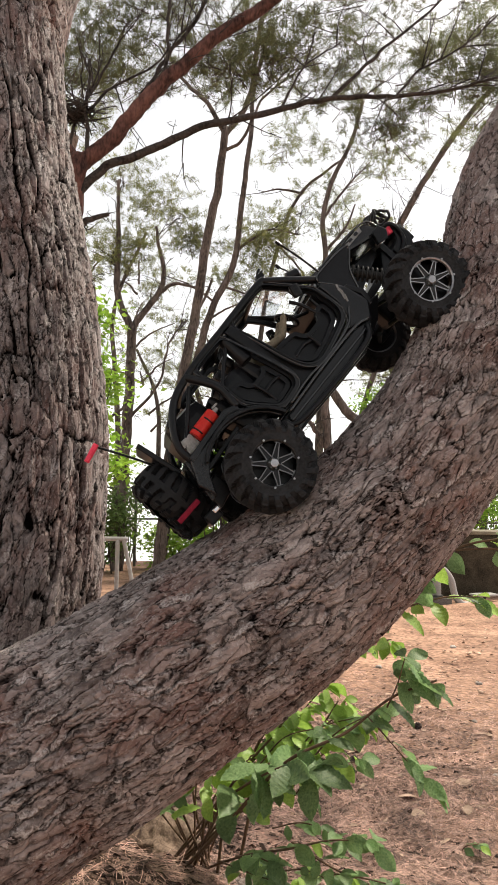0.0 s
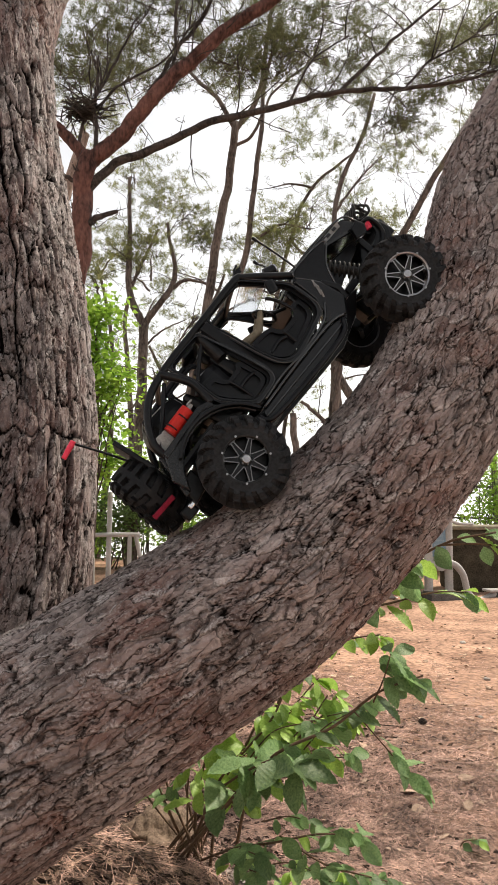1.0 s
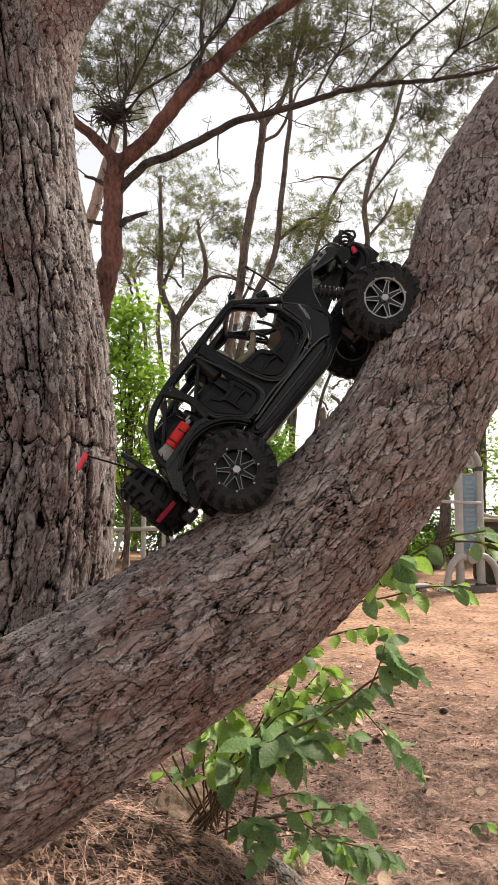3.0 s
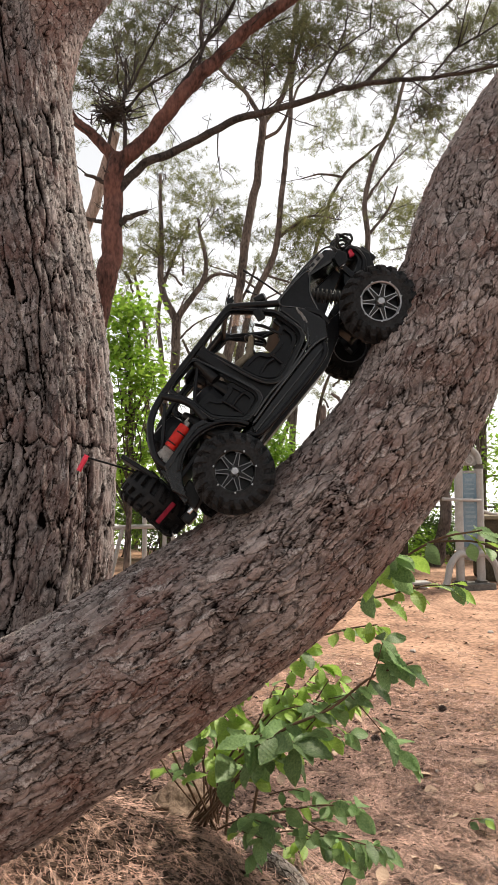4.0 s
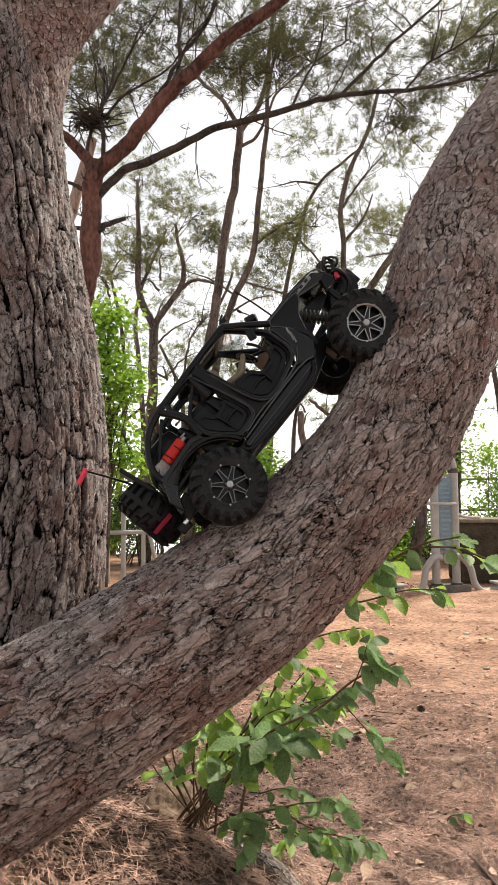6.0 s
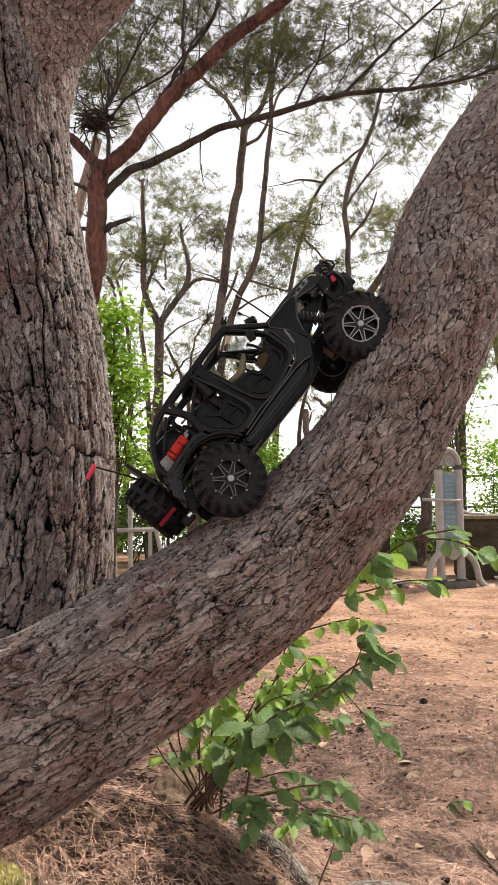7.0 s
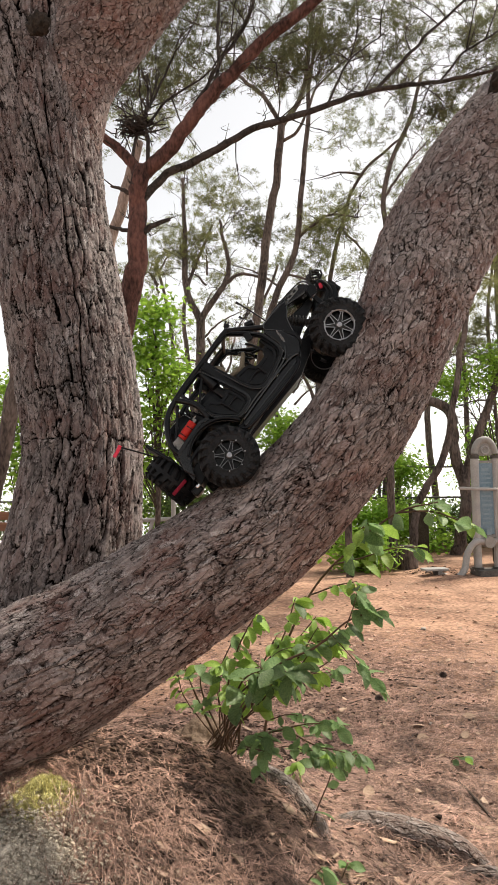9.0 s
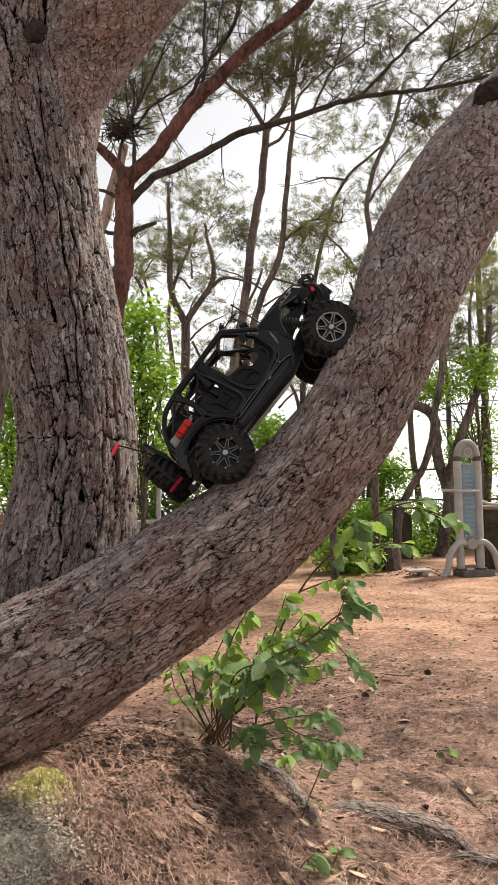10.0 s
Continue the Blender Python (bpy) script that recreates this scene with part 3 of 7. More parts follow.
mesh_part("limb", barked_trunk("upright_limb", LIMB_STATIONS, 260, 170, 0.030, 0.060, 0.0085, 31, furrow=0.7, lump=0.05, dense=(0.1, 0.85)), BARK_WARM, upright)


# ---- foliage helpers ----
def needle_sprays(regions, seed, twigs_per=34, tufts=16, needles=10, length=0.085, width=0.0062):
    """Twigs in flattened regions (x, y, z, half width, half height), with tufts of needles along them."""
    rs = np.random.RandomState(seed)
    wood, nv = [], []

    def sliver(p, e, r):
        d = (e - p) / np.linalg.norm(e - p)
        s = np.cross(d, [0.3, 0.5, 0.8])
        s /= np.linalg.norm(s)
        t = np.cross(d, s)
        return [p + s * r, p + (-0.5 * s + 0.87 * t) * r, p + (-0.5 * s - 0.87 * t) * r, e]

    for x, y, z, hw, hh in regions:
        hub = np.array([x, y, z - 0.6 * hh])
        for _ in range(twigs_per):
            o = rs.normal(size=3)
            o *= rs.rand() ** 0.4 / np.linalg.norm(o)
            p = np.array([x + hw * o[0], y + 0.7 * hw * o[1], z + hh * o[2]])
            d = np.array([rs.normal(), rs.normal(), 0.25 + 0.3 * rs.normal()])
            d /= np.linalg.norm(d)
            l = rs.uniform(0.3, 0.65)
            e = p + d * l + np.array([0, 0, 0.08 * rs.rand()])
            k = (p + e) / 2 + rs.normal(size=3) * 0.03
            wood += sliver(p - d * 0.1, k, 0.0045) + sliver(k, e, 0.0030)
            if _ % 4 == 0:
                m = hub + rs.normal(size=3) * [0.3 * hw, 0.2 * hw, 0.3 * hh]
                k = (m + p) / 2 + rs.normal(size=3) * 0.07
                wood += sliver(m, k + (k - m) * 0.1, 0.009) + sliver(k, p + (p - k) * 0.2, 0.0065)
            k = tufts
            u = rs.uniform(0.25, 1.0, k)[:, None]
            c = p * (1 - u) + e * u + rs.normal(size=(k, 3)) * 0.035
            dirs = rs.normal(size=(k, needles, 3)) + d * 0.6 + np.array([0, 0, 0.35])
            dirs /= np.linalg.norm(dirs, axis=2)[..., None]
            ln = rs.uniform(0.6, 1.15, (k, needles, 1)) * length
            side = np.cross(dirs, rs.normal(size=(k, needles, 3)))
            side /= np.linalg.norm(side, axis=2)[..., None]
            c = c[:, None] + rs.normal(size=(k, needles, 3)) * 0.012
            nv.append(np.stack([c - side * width / 2, c + side * width / 2, c + dirs * ln], 2).reshape(-1, 3))
    nv = np.vstack(nv)
    w = np.array(wood)
    q = np.arange(len(w) // 4)[:, None] * 4
    return (w, np.vstack([q + [0, 1, 3], q + [1, 2, 3], q + [2, 0, 3]])), (nv, np.arange(len(nv)).reshape(-1, 3))


def leaf_cloud(regions, seed, per=700, size=0.07):
    """Small bent leaves in uneven clumps through regions (x, y, z, half width, half height)."""
    rs = np.random.RandomState(seed)
    out = []
    for x, y, z, hw, hh in regions:
        m = max(6, per // 45)
        c = rs.normal(size=(m, 3))
        c *= (rs.rand(m, 1) ** 0.4) / np.linalg.norm(c, axis=1)[:, None]
        c = np.array([x, y, z]) + c * [hw, 0.8 * hw, hh]
        p = np.repeat(c, 45, axis=0) + rs.normal(size=(m * 45, 3)) * [0.17, 0.15, 0.10]
        n = len(p)
        d = rs.normal(size=(n, 3)) * [1, 1, 0.5]
        d /= np.linalg.norm(d, axis=1)[:, None]
        s = np.cross(d, rs.normal(size=(n, 3)) * 0.5 + [0, 0, 1])
        s /= np.linalg.norm(s, axis=1)[:, None]
        L = rs.uniform(0.6, 1.2, (n, 1)) * size
        droop = np.array([0, 0, -0.2]) * L
        out.append(np.stack([p, p + d * L * 0.5 + s * L * 0.32, p + d * L + droop, p + d * L * 0.5 - s * L * 0.32], 1).reshape(-1, 3))
    v = np.vstack(out)
    return v, np.arange(len(v)).reshape(-1, 4)


def pine(label, trunk, r0, r1, limbs, regions, seed, bark, group="", sprays=34, name="pine_tree"):
    """A pine: trunk and limbs as tapered tubes, crown of needle tufts. limbs: (points, r0, r1)."""
    t = thing(name, label, "tree", group=group)
    n = len(trunk)
    crook = np.random.RandomState(seed + 500)

    def bent(pts, amount):
        c, _ = spline(pts, 4 * len(pts))
        c[1:-1] += crook.normal(size=(len(c) - 2, 3)) * [amount, amount, 0]
        return c

    c = bent(trunk, 0.09 * r0)
    mesh_part("trunk", tube_mesh("far_trunk", c, np.linspace(r0, r1, len(c)), 3 * len(c), 12, 0.07, seed), bark, t)
    for k, (pts, a, b) in enumerate(limbs):
        c = bent(pts, 0.010 if a < 0.06 else 0.006)
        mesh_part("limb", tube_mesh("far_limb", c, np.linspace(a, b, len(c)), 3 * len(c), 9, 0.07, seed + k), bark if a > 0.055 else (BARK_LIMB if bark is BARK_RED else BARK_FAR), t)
    if limbs and seed < 60:
        # crooked branchlets off the limbs
        rs, rows = np.random.RandomState(seed + 900), []
        unit = lambda q: q / np.linalg.norm(q)
        for pts, a, b in limbs:
            c, at = spline(pts, 40)
            for _ in range(int(at[-1] * 4.5) + 1):
                i = rs.randint(10, 39)
                way = unit(unit(c[i + 1] - c[i]) * 0.7 + rs.normal(size=3) * [0.9, 0.5, 0.6] + [0, 0, 0.3])
                l = rs.uniform(0.25, 0.85) * min(1.0, 0.3 + at[-1] / 2)
                m = c[i] + way * l * 0.5 + rs.normal(size=3) * 0.05
                e = m + way * l * 0.5 + rs.normal(size=3) * 0.08
                rows.append(tube_arrays([c[i], m, e], [min(0.009, 0.7 * a), 0.006, 0.0025], 6, 4))
                for _ in range(3):
                    q = c[i] + (m - c[i]) * 0.8 + (e - m) * rs.uniform(0, 0.9)
                    d = unit(way + rs.normal(size=3) * 0.8) * l * rs.uniform(0.25, 0.55)
                    rows.append(tube_arrays([q, q + d * 0.5 + rs.normal(size=3) * 0.03, q + d], [0.0048, 0.0036, 0.0018], 5, 4))
        tagged(mesh_part("branchlet_mass", np_mesh("branchlet_mass", *joined(rows)), BARK_LIMB, t, "dark crooked branchlets"), kind="stuff")
    if regions:
        w, f = needle_sprays(regions, seed, sprays)
        tagged(mesh_part("twig_mass", np_mesh("twig_mass", *w), TWIG, t), kind="stuff")
        tagged(mesh_part("crown", np_mesh("crown", *f, smooth=False), NEEDLES if seed < 43 else NEEDLES_BACKLIT, t, "sparse unseen olive-green needles placed to dapple the sunlight"), kind="stuff")
    return t


def on_ground(x, y, dz=0.0):
    return (x, y, float(ground_height(x, y)) + dz)


# ---- pines behind ----
pine("pine with red scaly bark and long spreading limbs",
     [on_ground(-2.95, 7.0, -0.1), (-2.62, 7.0, 1.5), (-2.25, 7.0, 2.75), (-2.07, 7.0, 3.4), (-1.99, 7.0, 3.9), (-1.98, 7.0, 4.29), (-1.97, 7.0, 4.63), (-1.92, 7.0, 4.95)], 0.17, 0.105,
     [([(-1.93, 7.0, 4.86), (-1.59, 7.0, 5.16), (-1.24, 7.0, 5.6), (-0.87, 7.0, 5.99), (-0.42, 7.0, 6.42), (-0.06, 7.0, 6.65), (0.29, 7.0, 6.94), (0.66, 7.0, 7.33)], 0.092, 0.06),
      ([(-1.96, 7.0, 4.50), (-1.7, 7.0, 4.81), (-1.24, 7.0, 5.01), (-0.58, 7.0, 5.32), (0.07, 7.0, 5.48), (0.75, 7.0, 5.66), (1.33, 7.0, 5.71), (1.85, 7.0, 5.73), (2.28, 7.0, 5.82), (2.75, 7.0, 5.96)], 0.052, 0.014),
      ([(-1.93, 7.0, 4.85), (-2.11, 7.0, 5.09), (-2.26, 7.0, 5.25), (-2.47, 7.0, 5.45), (-2.7, 7.0, 5.9)], 0.07, 0.04),
      ([(-1.98, 7.0, 4.08), (-1.8, 6.98, 4.22), (-1.57, 6.96, 4.28)], 0.045, 0.02),
      ([(-1.85, 7.0, 5.01), (-1.86, 7.0, 5.55), (-1.85, 7.0, 6.12)], 0.026, 0.012),
      ([(-0.98, 7.0, 5.91), (-0.99, 7.0, 6.62), (-0.97, 7.0, 7.2)], 0.022, 0.012),
      ([(-1.60, 7.02, 5.15), (-1.40, 7.2, 5.60), (-1.02, 7.3, 6.37), (-0.66, 7.3, 6.92), (-0.5, 7.3, 7.44)], 0.030, 0.016),
      ([(-1.95, 7.0, 4.58), (-2.12, 6.98, 4.67), (-2.30, 6.96, 4.74)], 0.032, 0.016),
      ([(-1.96, 7.0, 4.16), (-2.17, 7.0, 4.21), (-2.34, 7.0, 4.26)], 0.030, 0.018),
      ([(-1.86, 7.0, 5.50), (-1.60, 7.1, 5.85), (-1.15, 7.2, 6.20), (-0.80, 7.3, 6.75)], 0.016, 0.008),
      ([(-2.05, 7.0, 5.02), (-2.0, 7.2, 5.6), (-1.7, 7.3, 6.3), (-1.5, 7.4, 6.9)], 0.020, 0.010),
      ([(0.88, 7.0, 5.69), (1.54, 7.0, 6.36), (2.03, 7.0, 6.78), (2.28, 7.0, 7.03)], 0.022, 0.01),
      ([(1.6, 7.0, 5.73), (1.9, 7.1, 6.1), (2.4, 7.1, 6.4), (2.9, 7.1, 6.9)], 0.014, 0.006),
      ([(0.3, 7.0, 5.55), (0.55, 7.1, 6.1), (1.0, 7.2, 6.5)], 0.016, 0.006)],
     [(-1.52, 7.5, 7.03, 0.96, 0.54), (-0.61, 8.0, 7.47, 0.77, 0.49), (0.39, 8.5, 7.49, 0.87, 0.59), (2.15, 8.0, 6.68, 0.72, 0.47), (1.69, 8.0, 5.94, 0.79, 0.31),
      (1.0, 8.0, 7.8, 1.47, 0.32), (-0.85, 7.0, 7.26, 1.03, 0.29), (2.9, 7.6, 6.4, 0.5, 0.4), (-2.3, 7.4, 6.4, 0.5, 0.5), (-1.7, 8.0, 6.6, 0.6, 0.4), (-0.4, 8.0, 6.8, 0.5, 0.3), (0.2, 8.2, 7.0, 0.6, 0.35)], 41, BARK_RED, sprays=46)
pine("tall slender pine with forked grey-brown trunk",
     [on_ground(-1.5, 11.0, -0.1), (-1.3, 11.0, 2.2), (-1.04, 11.0, 3.89), (-0.95, 11.0, 4.36), (-0.82, 11.0, 5.42), (-0.62, 11.0, 6.56), (-0.49, 11.0, 7.72)], 0.10, 0.065,
     [([(-0.49, 11.0, 7.6), (-0.1, 11.0, 8.24), (0.08, 11.0, 9.57), (0.26, 11.0, 10.47)], 0.05, 0.025),
      ([(-0.5, 11.0, 7.6), (-0.82, 11.0, 8.18), (-1.23, 11.0, 8.56), (-1.65, 11.0, 9.22)], 0.045, 0.02),
      ([(-0.5, 11.0, 7.3), (-0.2, 11.0, 7.5), (0.2, 11.0, 8.3), (0.9, 11.0, 8.9)], 0.03, 0.012)],
     [(-2.29, 9.0, 7.44, 0.62, 0.55), (-0.63, 10.0, 7.85, 0.85, 0.44), (0.92, 9.5, 7.41, 0.78, 0.46), (1.49, 9.0, 7.84, 0.9, 0.62), (-1.17, 13.0, 6.43, 0.48, 0.31)], 42, BARK_FAR, sprays=46)
pine("slim curving pine with dark trunk",
     [on_ground(-1.6, 12.0, -0.1), (-1.3, 12.0, 2.4), (-0.93, 12.0, 4.01), (-0.73, 12.0, 4.8), (-0.35, 12.0, 5.6), (-0.21, 12.0, 6.75), (-0.05, 12.0, 8.26), (0.0, 12.0, 9.11), (0.29, 12.0, 10.33)], 0.095, 0.03,
     [([(-0.3, 12.0, 5.9), (0.3, 12.0, 6.3), (0.9, 12.2, 6.3)], 0.03, 0.012), ([(-0.55, 12.0, 5.2), (0.1, 12.0, 5.0), (0.5, 12.0, 4.85)], 0.025, 0.012)],
     [(-0.1, 12.5, 5.37, 0.68, 0.41), (0.78, 13.0, 8.4, 0.82, 0.37), (0.3, 12.3, 6.2, 0.4, 0.2)], 43, BARK_FAR)
pine("leaning far pine with thin crooked trunk",
     [on_ground(-0.2, 14.0, -0.1), (0.0, 14.0, 3.0), (0.22, 14.0, 4.94), (0.4, 14.0, 6.09), (0.79, 14.0, 7.5), (1.17, 14.0, 8.14), (1.47, 14.0, 8.41), (2.07, 14.0, 8.86)], 0.085, 0.025,
     [([(0.6, 14.0, 6.8), (1.1, 14.0, 6.2), (1.4, 14.0, 5.6)], 0.03, 0.01), ([(1.1, 14.0, 8.0), (0.6, 14.0, 8.1), (0.1, 14.0, 8.0)], 0.03, 0.01)],
     [(0.4, 14.0, 7.26, 0.63, 0.39), (1.54, 14.0, 7.84, 0.74, 0.52), (1.2, 14.0, 6.0, 0.4, 0.3)], 44, BARK_FAR)
pine("far pine with branching crooked trunk",
     [on_ground(1.3, 13.0, -0.1), (1.4, 13.0, 3.0), (1.45, 13.0, 5.34), (1.5, 13.0, 6.22), (1.44, 13.0, 7.1), (1.64, 13.0, 7.81), (2.0, 13.0, 8.59), (2.27, 13.0, 9.53)], 0.095, 0.035,
     [([(1.71, 12.9, 4.9), (2.15, 12.6, 5.5), (2.75, 12.4, 6.4), (3.3, 12.2, 7.4), (4.1, 12.0, 8.6), (4.6, 12.0, 9.2)], 0.075, 0.045),
      ([(1.45, 13.0, 7.0), (1.95, 13.0, 7.7), (2.4, 13.0, 8.2)], 0.03, 0.012), ([(1.5, 13.0, 6.3), (1.9, 13.0, 6.8), (2.1, 13.0, 7.3)], 0.035, 0.015)],
     [(2.75, 13.0, 8.15, 0.68, 0.49), (2.14, 14.0, 7.16, 0.74, 0.52), (2.6, 13.4, 6.9, 0.4, 0.3)], 45, BARK_FAR)
pine("pine with forked bare limbs behind the clearing",
     [on_ground(-2.35, 12.0, -0.1), (-2.27, 12.0, 2.29), (-2.22, 12.0, 3.31), (-2.21, 12.0, 4.42)], 0.11, 0.085,
     [([(-2.21, 12.0, 4.35), (-2.49, 12.0, 4.99), (-2.52, 12.0, 5.88), (-2.55, 12.0, 7.24)], 0.075, 0.03),
      ([(-2.21, 12.0, 4.35), (-2.1, 12.0, 4.55), (-1.71, 12.0, 5.1), (-1.65, 12.0, 5.5), (-1.74, 12.0, 5.91), (-1.81, 12.0, 6.34)], 0.07, 0.025),
      ([(-1.69, 12.0, 5.08), (-1.41, 12.0, 5.24), (-0.97, 12.0, 5.13)], 0.04, 0.018),
      ([(-2.2, 12.0, 2.7), (-1.7, 11.9, 3.3), (-1.5, 11.9, 4.1), (-1.2, 11.9, 4.5)], 0.03, 0.012),
      ([(-2.2, 12.0, 3.0), (-2.7, 12.0, 2.6), (-3.1, 12.0, 2.3)], 0.03, 0.012)],
     [(-1.84, 12.0, 7.0, 0.79, 0.46), (-2.19, 12.0, 5.87, 0.67, 0.34), (-3.76, 14.0, 6.56, 0.66, 0.8), (-2.6, 12.6, 7.6, 0.6, 0.4), (-1.3, 12.4, 3.6, 0.5, 0.5), (-1.4, 12.2, 6.6, 0.55, 0.4), (-2.5, 12.2, 5.8, 0.5, 0.4), (-0.1, 12.4, 5.85, 0.5, 0.35), (0.65, 12.6, 6.3, 0.45, 0.4)], 46, BARK_FAR, sprays=28)
pine("thin curved tree at the edge of the clearing",
     [on_ground(1.5, 10.0, -0.1), (1.52, 10.0, 0.46), (1.61, 10.0, 0.88), (1.91, 10.0, 1.37), (2.09, 10.0, 1.86), (2.12, 10.0, 2.2), (2.22, 10.0, 2.62), (2.29, 10.0, 3.16), (2.35, 10.0, 3.42), (2.47, 10.0, 4.34)], 0.062, 0.042,
     [], [(2.6, 10.3, 4.6, 0.5, 0.3)], 47, BARK_FAR)
pine("crooked pine with stout bent trunk",
     [on_ground(2.29, 11.0, -0.1), (2.5, 11.0, 0.84), (2.34, 11.0, 1.57), (2.3, 11.0, 2.21), (2.17, 11.0, 2.44), (1.84, 11.0, 2.57), (1.56, 11.0, 2.8), (1.2, 11.0, 3.4)], 0.105, 0.07,
     [([(2.46, 11.0, 1.1), (2.7, 11.0, 1.88), (2.9, 11.0, 2.38), (3.19, 11.0, 3.24), (3.3, 11.0, 4.2)], 0.085, 0.05)],
     [(3.04, 11.0, 4.03, 0.56, 0.6), (3.3, 11.3, 3.3, 0.5, 0.3), (3.6, 11.5, 4.6, 0.7, 0.5), (3.9, 11.6, 3.9, 0.5, 0.4)], 48, BARK_FAR)
pine("slender upright pine with short side branches",
     [on_ground(3.46, 12.5, -0.1), (3.48, 12.5, 0.91), (3.53, 12.5, 2.33), (3.53, 12.5, 3.36), (3.51, 12.5, 4.41), (3.5, 12.5, 6.0)], 0.085, 0.05,
     [([(3.53, 12.5, 3.3), (3.0, 12.4, 3.5), (2.5, 12.4, 3.6)], 0.03, 0.01), ([(3.5, 12.5, 2.6), (3.1, 12.5, 2.7), (2.7, 12.5, 2.6)], 0.025, 0.01),
      ([(3.5, 12.5, 4.0), (3.9, 12.5, 4.3), (4.4, 12.5, 4.4)], 0.03, 0.01)],
     [(3.52, 12.0, 5.14, 0.51, 0.54), (2.8, 12.4, 3.8, 0.5, 0.2), (2.95, 9.0, 7.72, 0.48, 0.52), (3.32, 8.5, 7.0, 0.59, 0.65), (3.37, 9.0, 6.31, 0.47, 0.42), (3.33, 8.0, 7.43, 0.56, 0.47)], 49, BARK_FAR)
pine("pale reddish pine trunk near the railing",
     [on_ground(-3.48, 6.0, -0.1), (-3.13, 6.0, 1.51), (-3.04, 6.0, 1.98), (-2.99, 6.0, 2.39), (-3.0, 6.0, 3.4), (-3.2, 6.0, 5.0)], 0.085, 0.07, [], [(-3.4, 6.0, 5.8, 0.9, 0.5)], 50, BARK_FAR)
pine("short forked pine beyond the slope",
     [on_ground(1.1, 9.0, -0.1), (1.08, 9.0, 1.2), (1.06, 9.0, 1.95), (1.02, 9.0, 2.34), (1.04, 9.0, 2.62), (1.1, 9.0, 3.2)], 0.06, 0.045,
     [([(1.06, 9.0, 1.9), (0.91, 9.0, 2.15), (0.75, 9.0, 2.34), (0.55, 9.0, 2.5)], 0.04, 0.02)], [], 51, BARK_FAR)
pine("thin straight pine stem beside the slope",
     [on_ground(0.47, 8.0, -0.1), (0.45, 8.0, 1.0), (0.45, 8.0, 1.65), (0.42, 8.0, 1.92), (0.4, 8.0, 2.2)], 0.05, 0.04, [], [], 52, BARK_FAR)

pine("pale pinkish leaning pine trunk behind the red pine",
     [on_ground(-4.6, 10.0, -0.1), (-3.9, 10.0, 3.4), (-3.45, 10.0, 4.95), (-3.26, 10.0, 5.52), (-3.09, 10.0, 6.05), (-2.86, 10.0, 6.96)], 0.13, 0.08, [], [(-2.8, 10.2, 7.3, 0.6, 0.4)], 53, BARK_PALE)


def twig_clump(centre, reach, seed):
    """A tangle of dry twigs caught in a fork."""
    rs = np.random.RandomState(seed)
    rows = []
    for _ in range(90):
        c = np.array(centre) + rs.normal(size=3) * [0.10, 0.08, 0.045]
        d = rs.normal(size=3) * [1.0, 0.7, 0.35]
        d *= reach * rs.uniform(0.5, 1.0) / np.linalg.norm(d)
        rows.append(tube_arrays([c - d, c + rs.normal(size=3) * 0.03, c + d + [0, 0, rs.uniform(-0.05, 0.08)]], [0.007, 0.008, 0.003], 6, 4))
    ob = mesh_part("twig_nest", np_mesh("twig_nest", *joined(rows)), BARK_LIMB)
    return tagged(ob, "dark tangled nest of dry twigs in the pine fork", "nest")


twig_clump((-2.04, 7.02, 5.50), 0.22, 88)

# unseen crowns added to the two near pines, above the view, placed to dapple sunlight
for _tree, _reg, _seed in ((upright, [(-1.1, 2.3, 5.7, 1.0, 0.45), (0.4, 2.0, 5.2, 1.0, 0.4), (0.2, 3.2, 6.0, 1.2, 0.5), (-1.6, 2.6, 6.3, 1.2, 0.5), (-0.4, 3.0, 6.9, 1.2, 0.5)], 61),
                           (leaning, [(2.2, 2.0, 4.9, 1.0, 0.4), (2.35, 2.30, 5.6, 0.65, 0.4), (1.4, 2.2, 5.5, 0.8, 0.4), (3.6, 5.5, 6.4, 1.2, 0.5), (2.45, 4.5, 5.1, 0.5, 0.3)], 62)):
    _w, _f = needle_sprays(_reg, _seed, 30, 14, 10, 0.10, 0.008)
    tagged(mesh_part("twig_mass", np_mesh("twig_mass", *_w), TWIG, _tree), kind="stuff")
    tagged(mesh_part("crown", np_mesh("crown", *_f, smooth=False), NEEDLES, _tree, "unseen olive-green needles placed to dapple the sunlight"), kind="stuff")
mesh_part("limb", tube_mesh("limb_up", [(-0.9, 1.55, 3.1), (-0.95, 1.7, 4.2), (-0.8, 1.9, 5.2), (-0.5, 2.0, 6.2)], [0.17, 0.14, 0.1, 0.05], 30, 16, 0.03, 1), BARK_RED, upright)
mesh_part("limb", tube_mesh("limb_up", [(-0.07, 1.55, 3.1), (0.15, 1.8, 4.0), (0.3, 2.2, 5.0), (0.4, 2.8, 5.9)], [0.15, 0.12, 0.09, 0.05], 30, 16, 0.03, 2), BARK_RED, upright)
mesh_part("limb", tube_mesh("limb_up", [(1.58, 1.6, 2.97), (1.9, 1.9, 3.9), (2.2, 2.3, 4.8), (2.6, 3.2, 5.6)], [0.135, 0.11, 0.08, 0.04], 30, 16, 0.03, 3), BARK_RED, leaning)


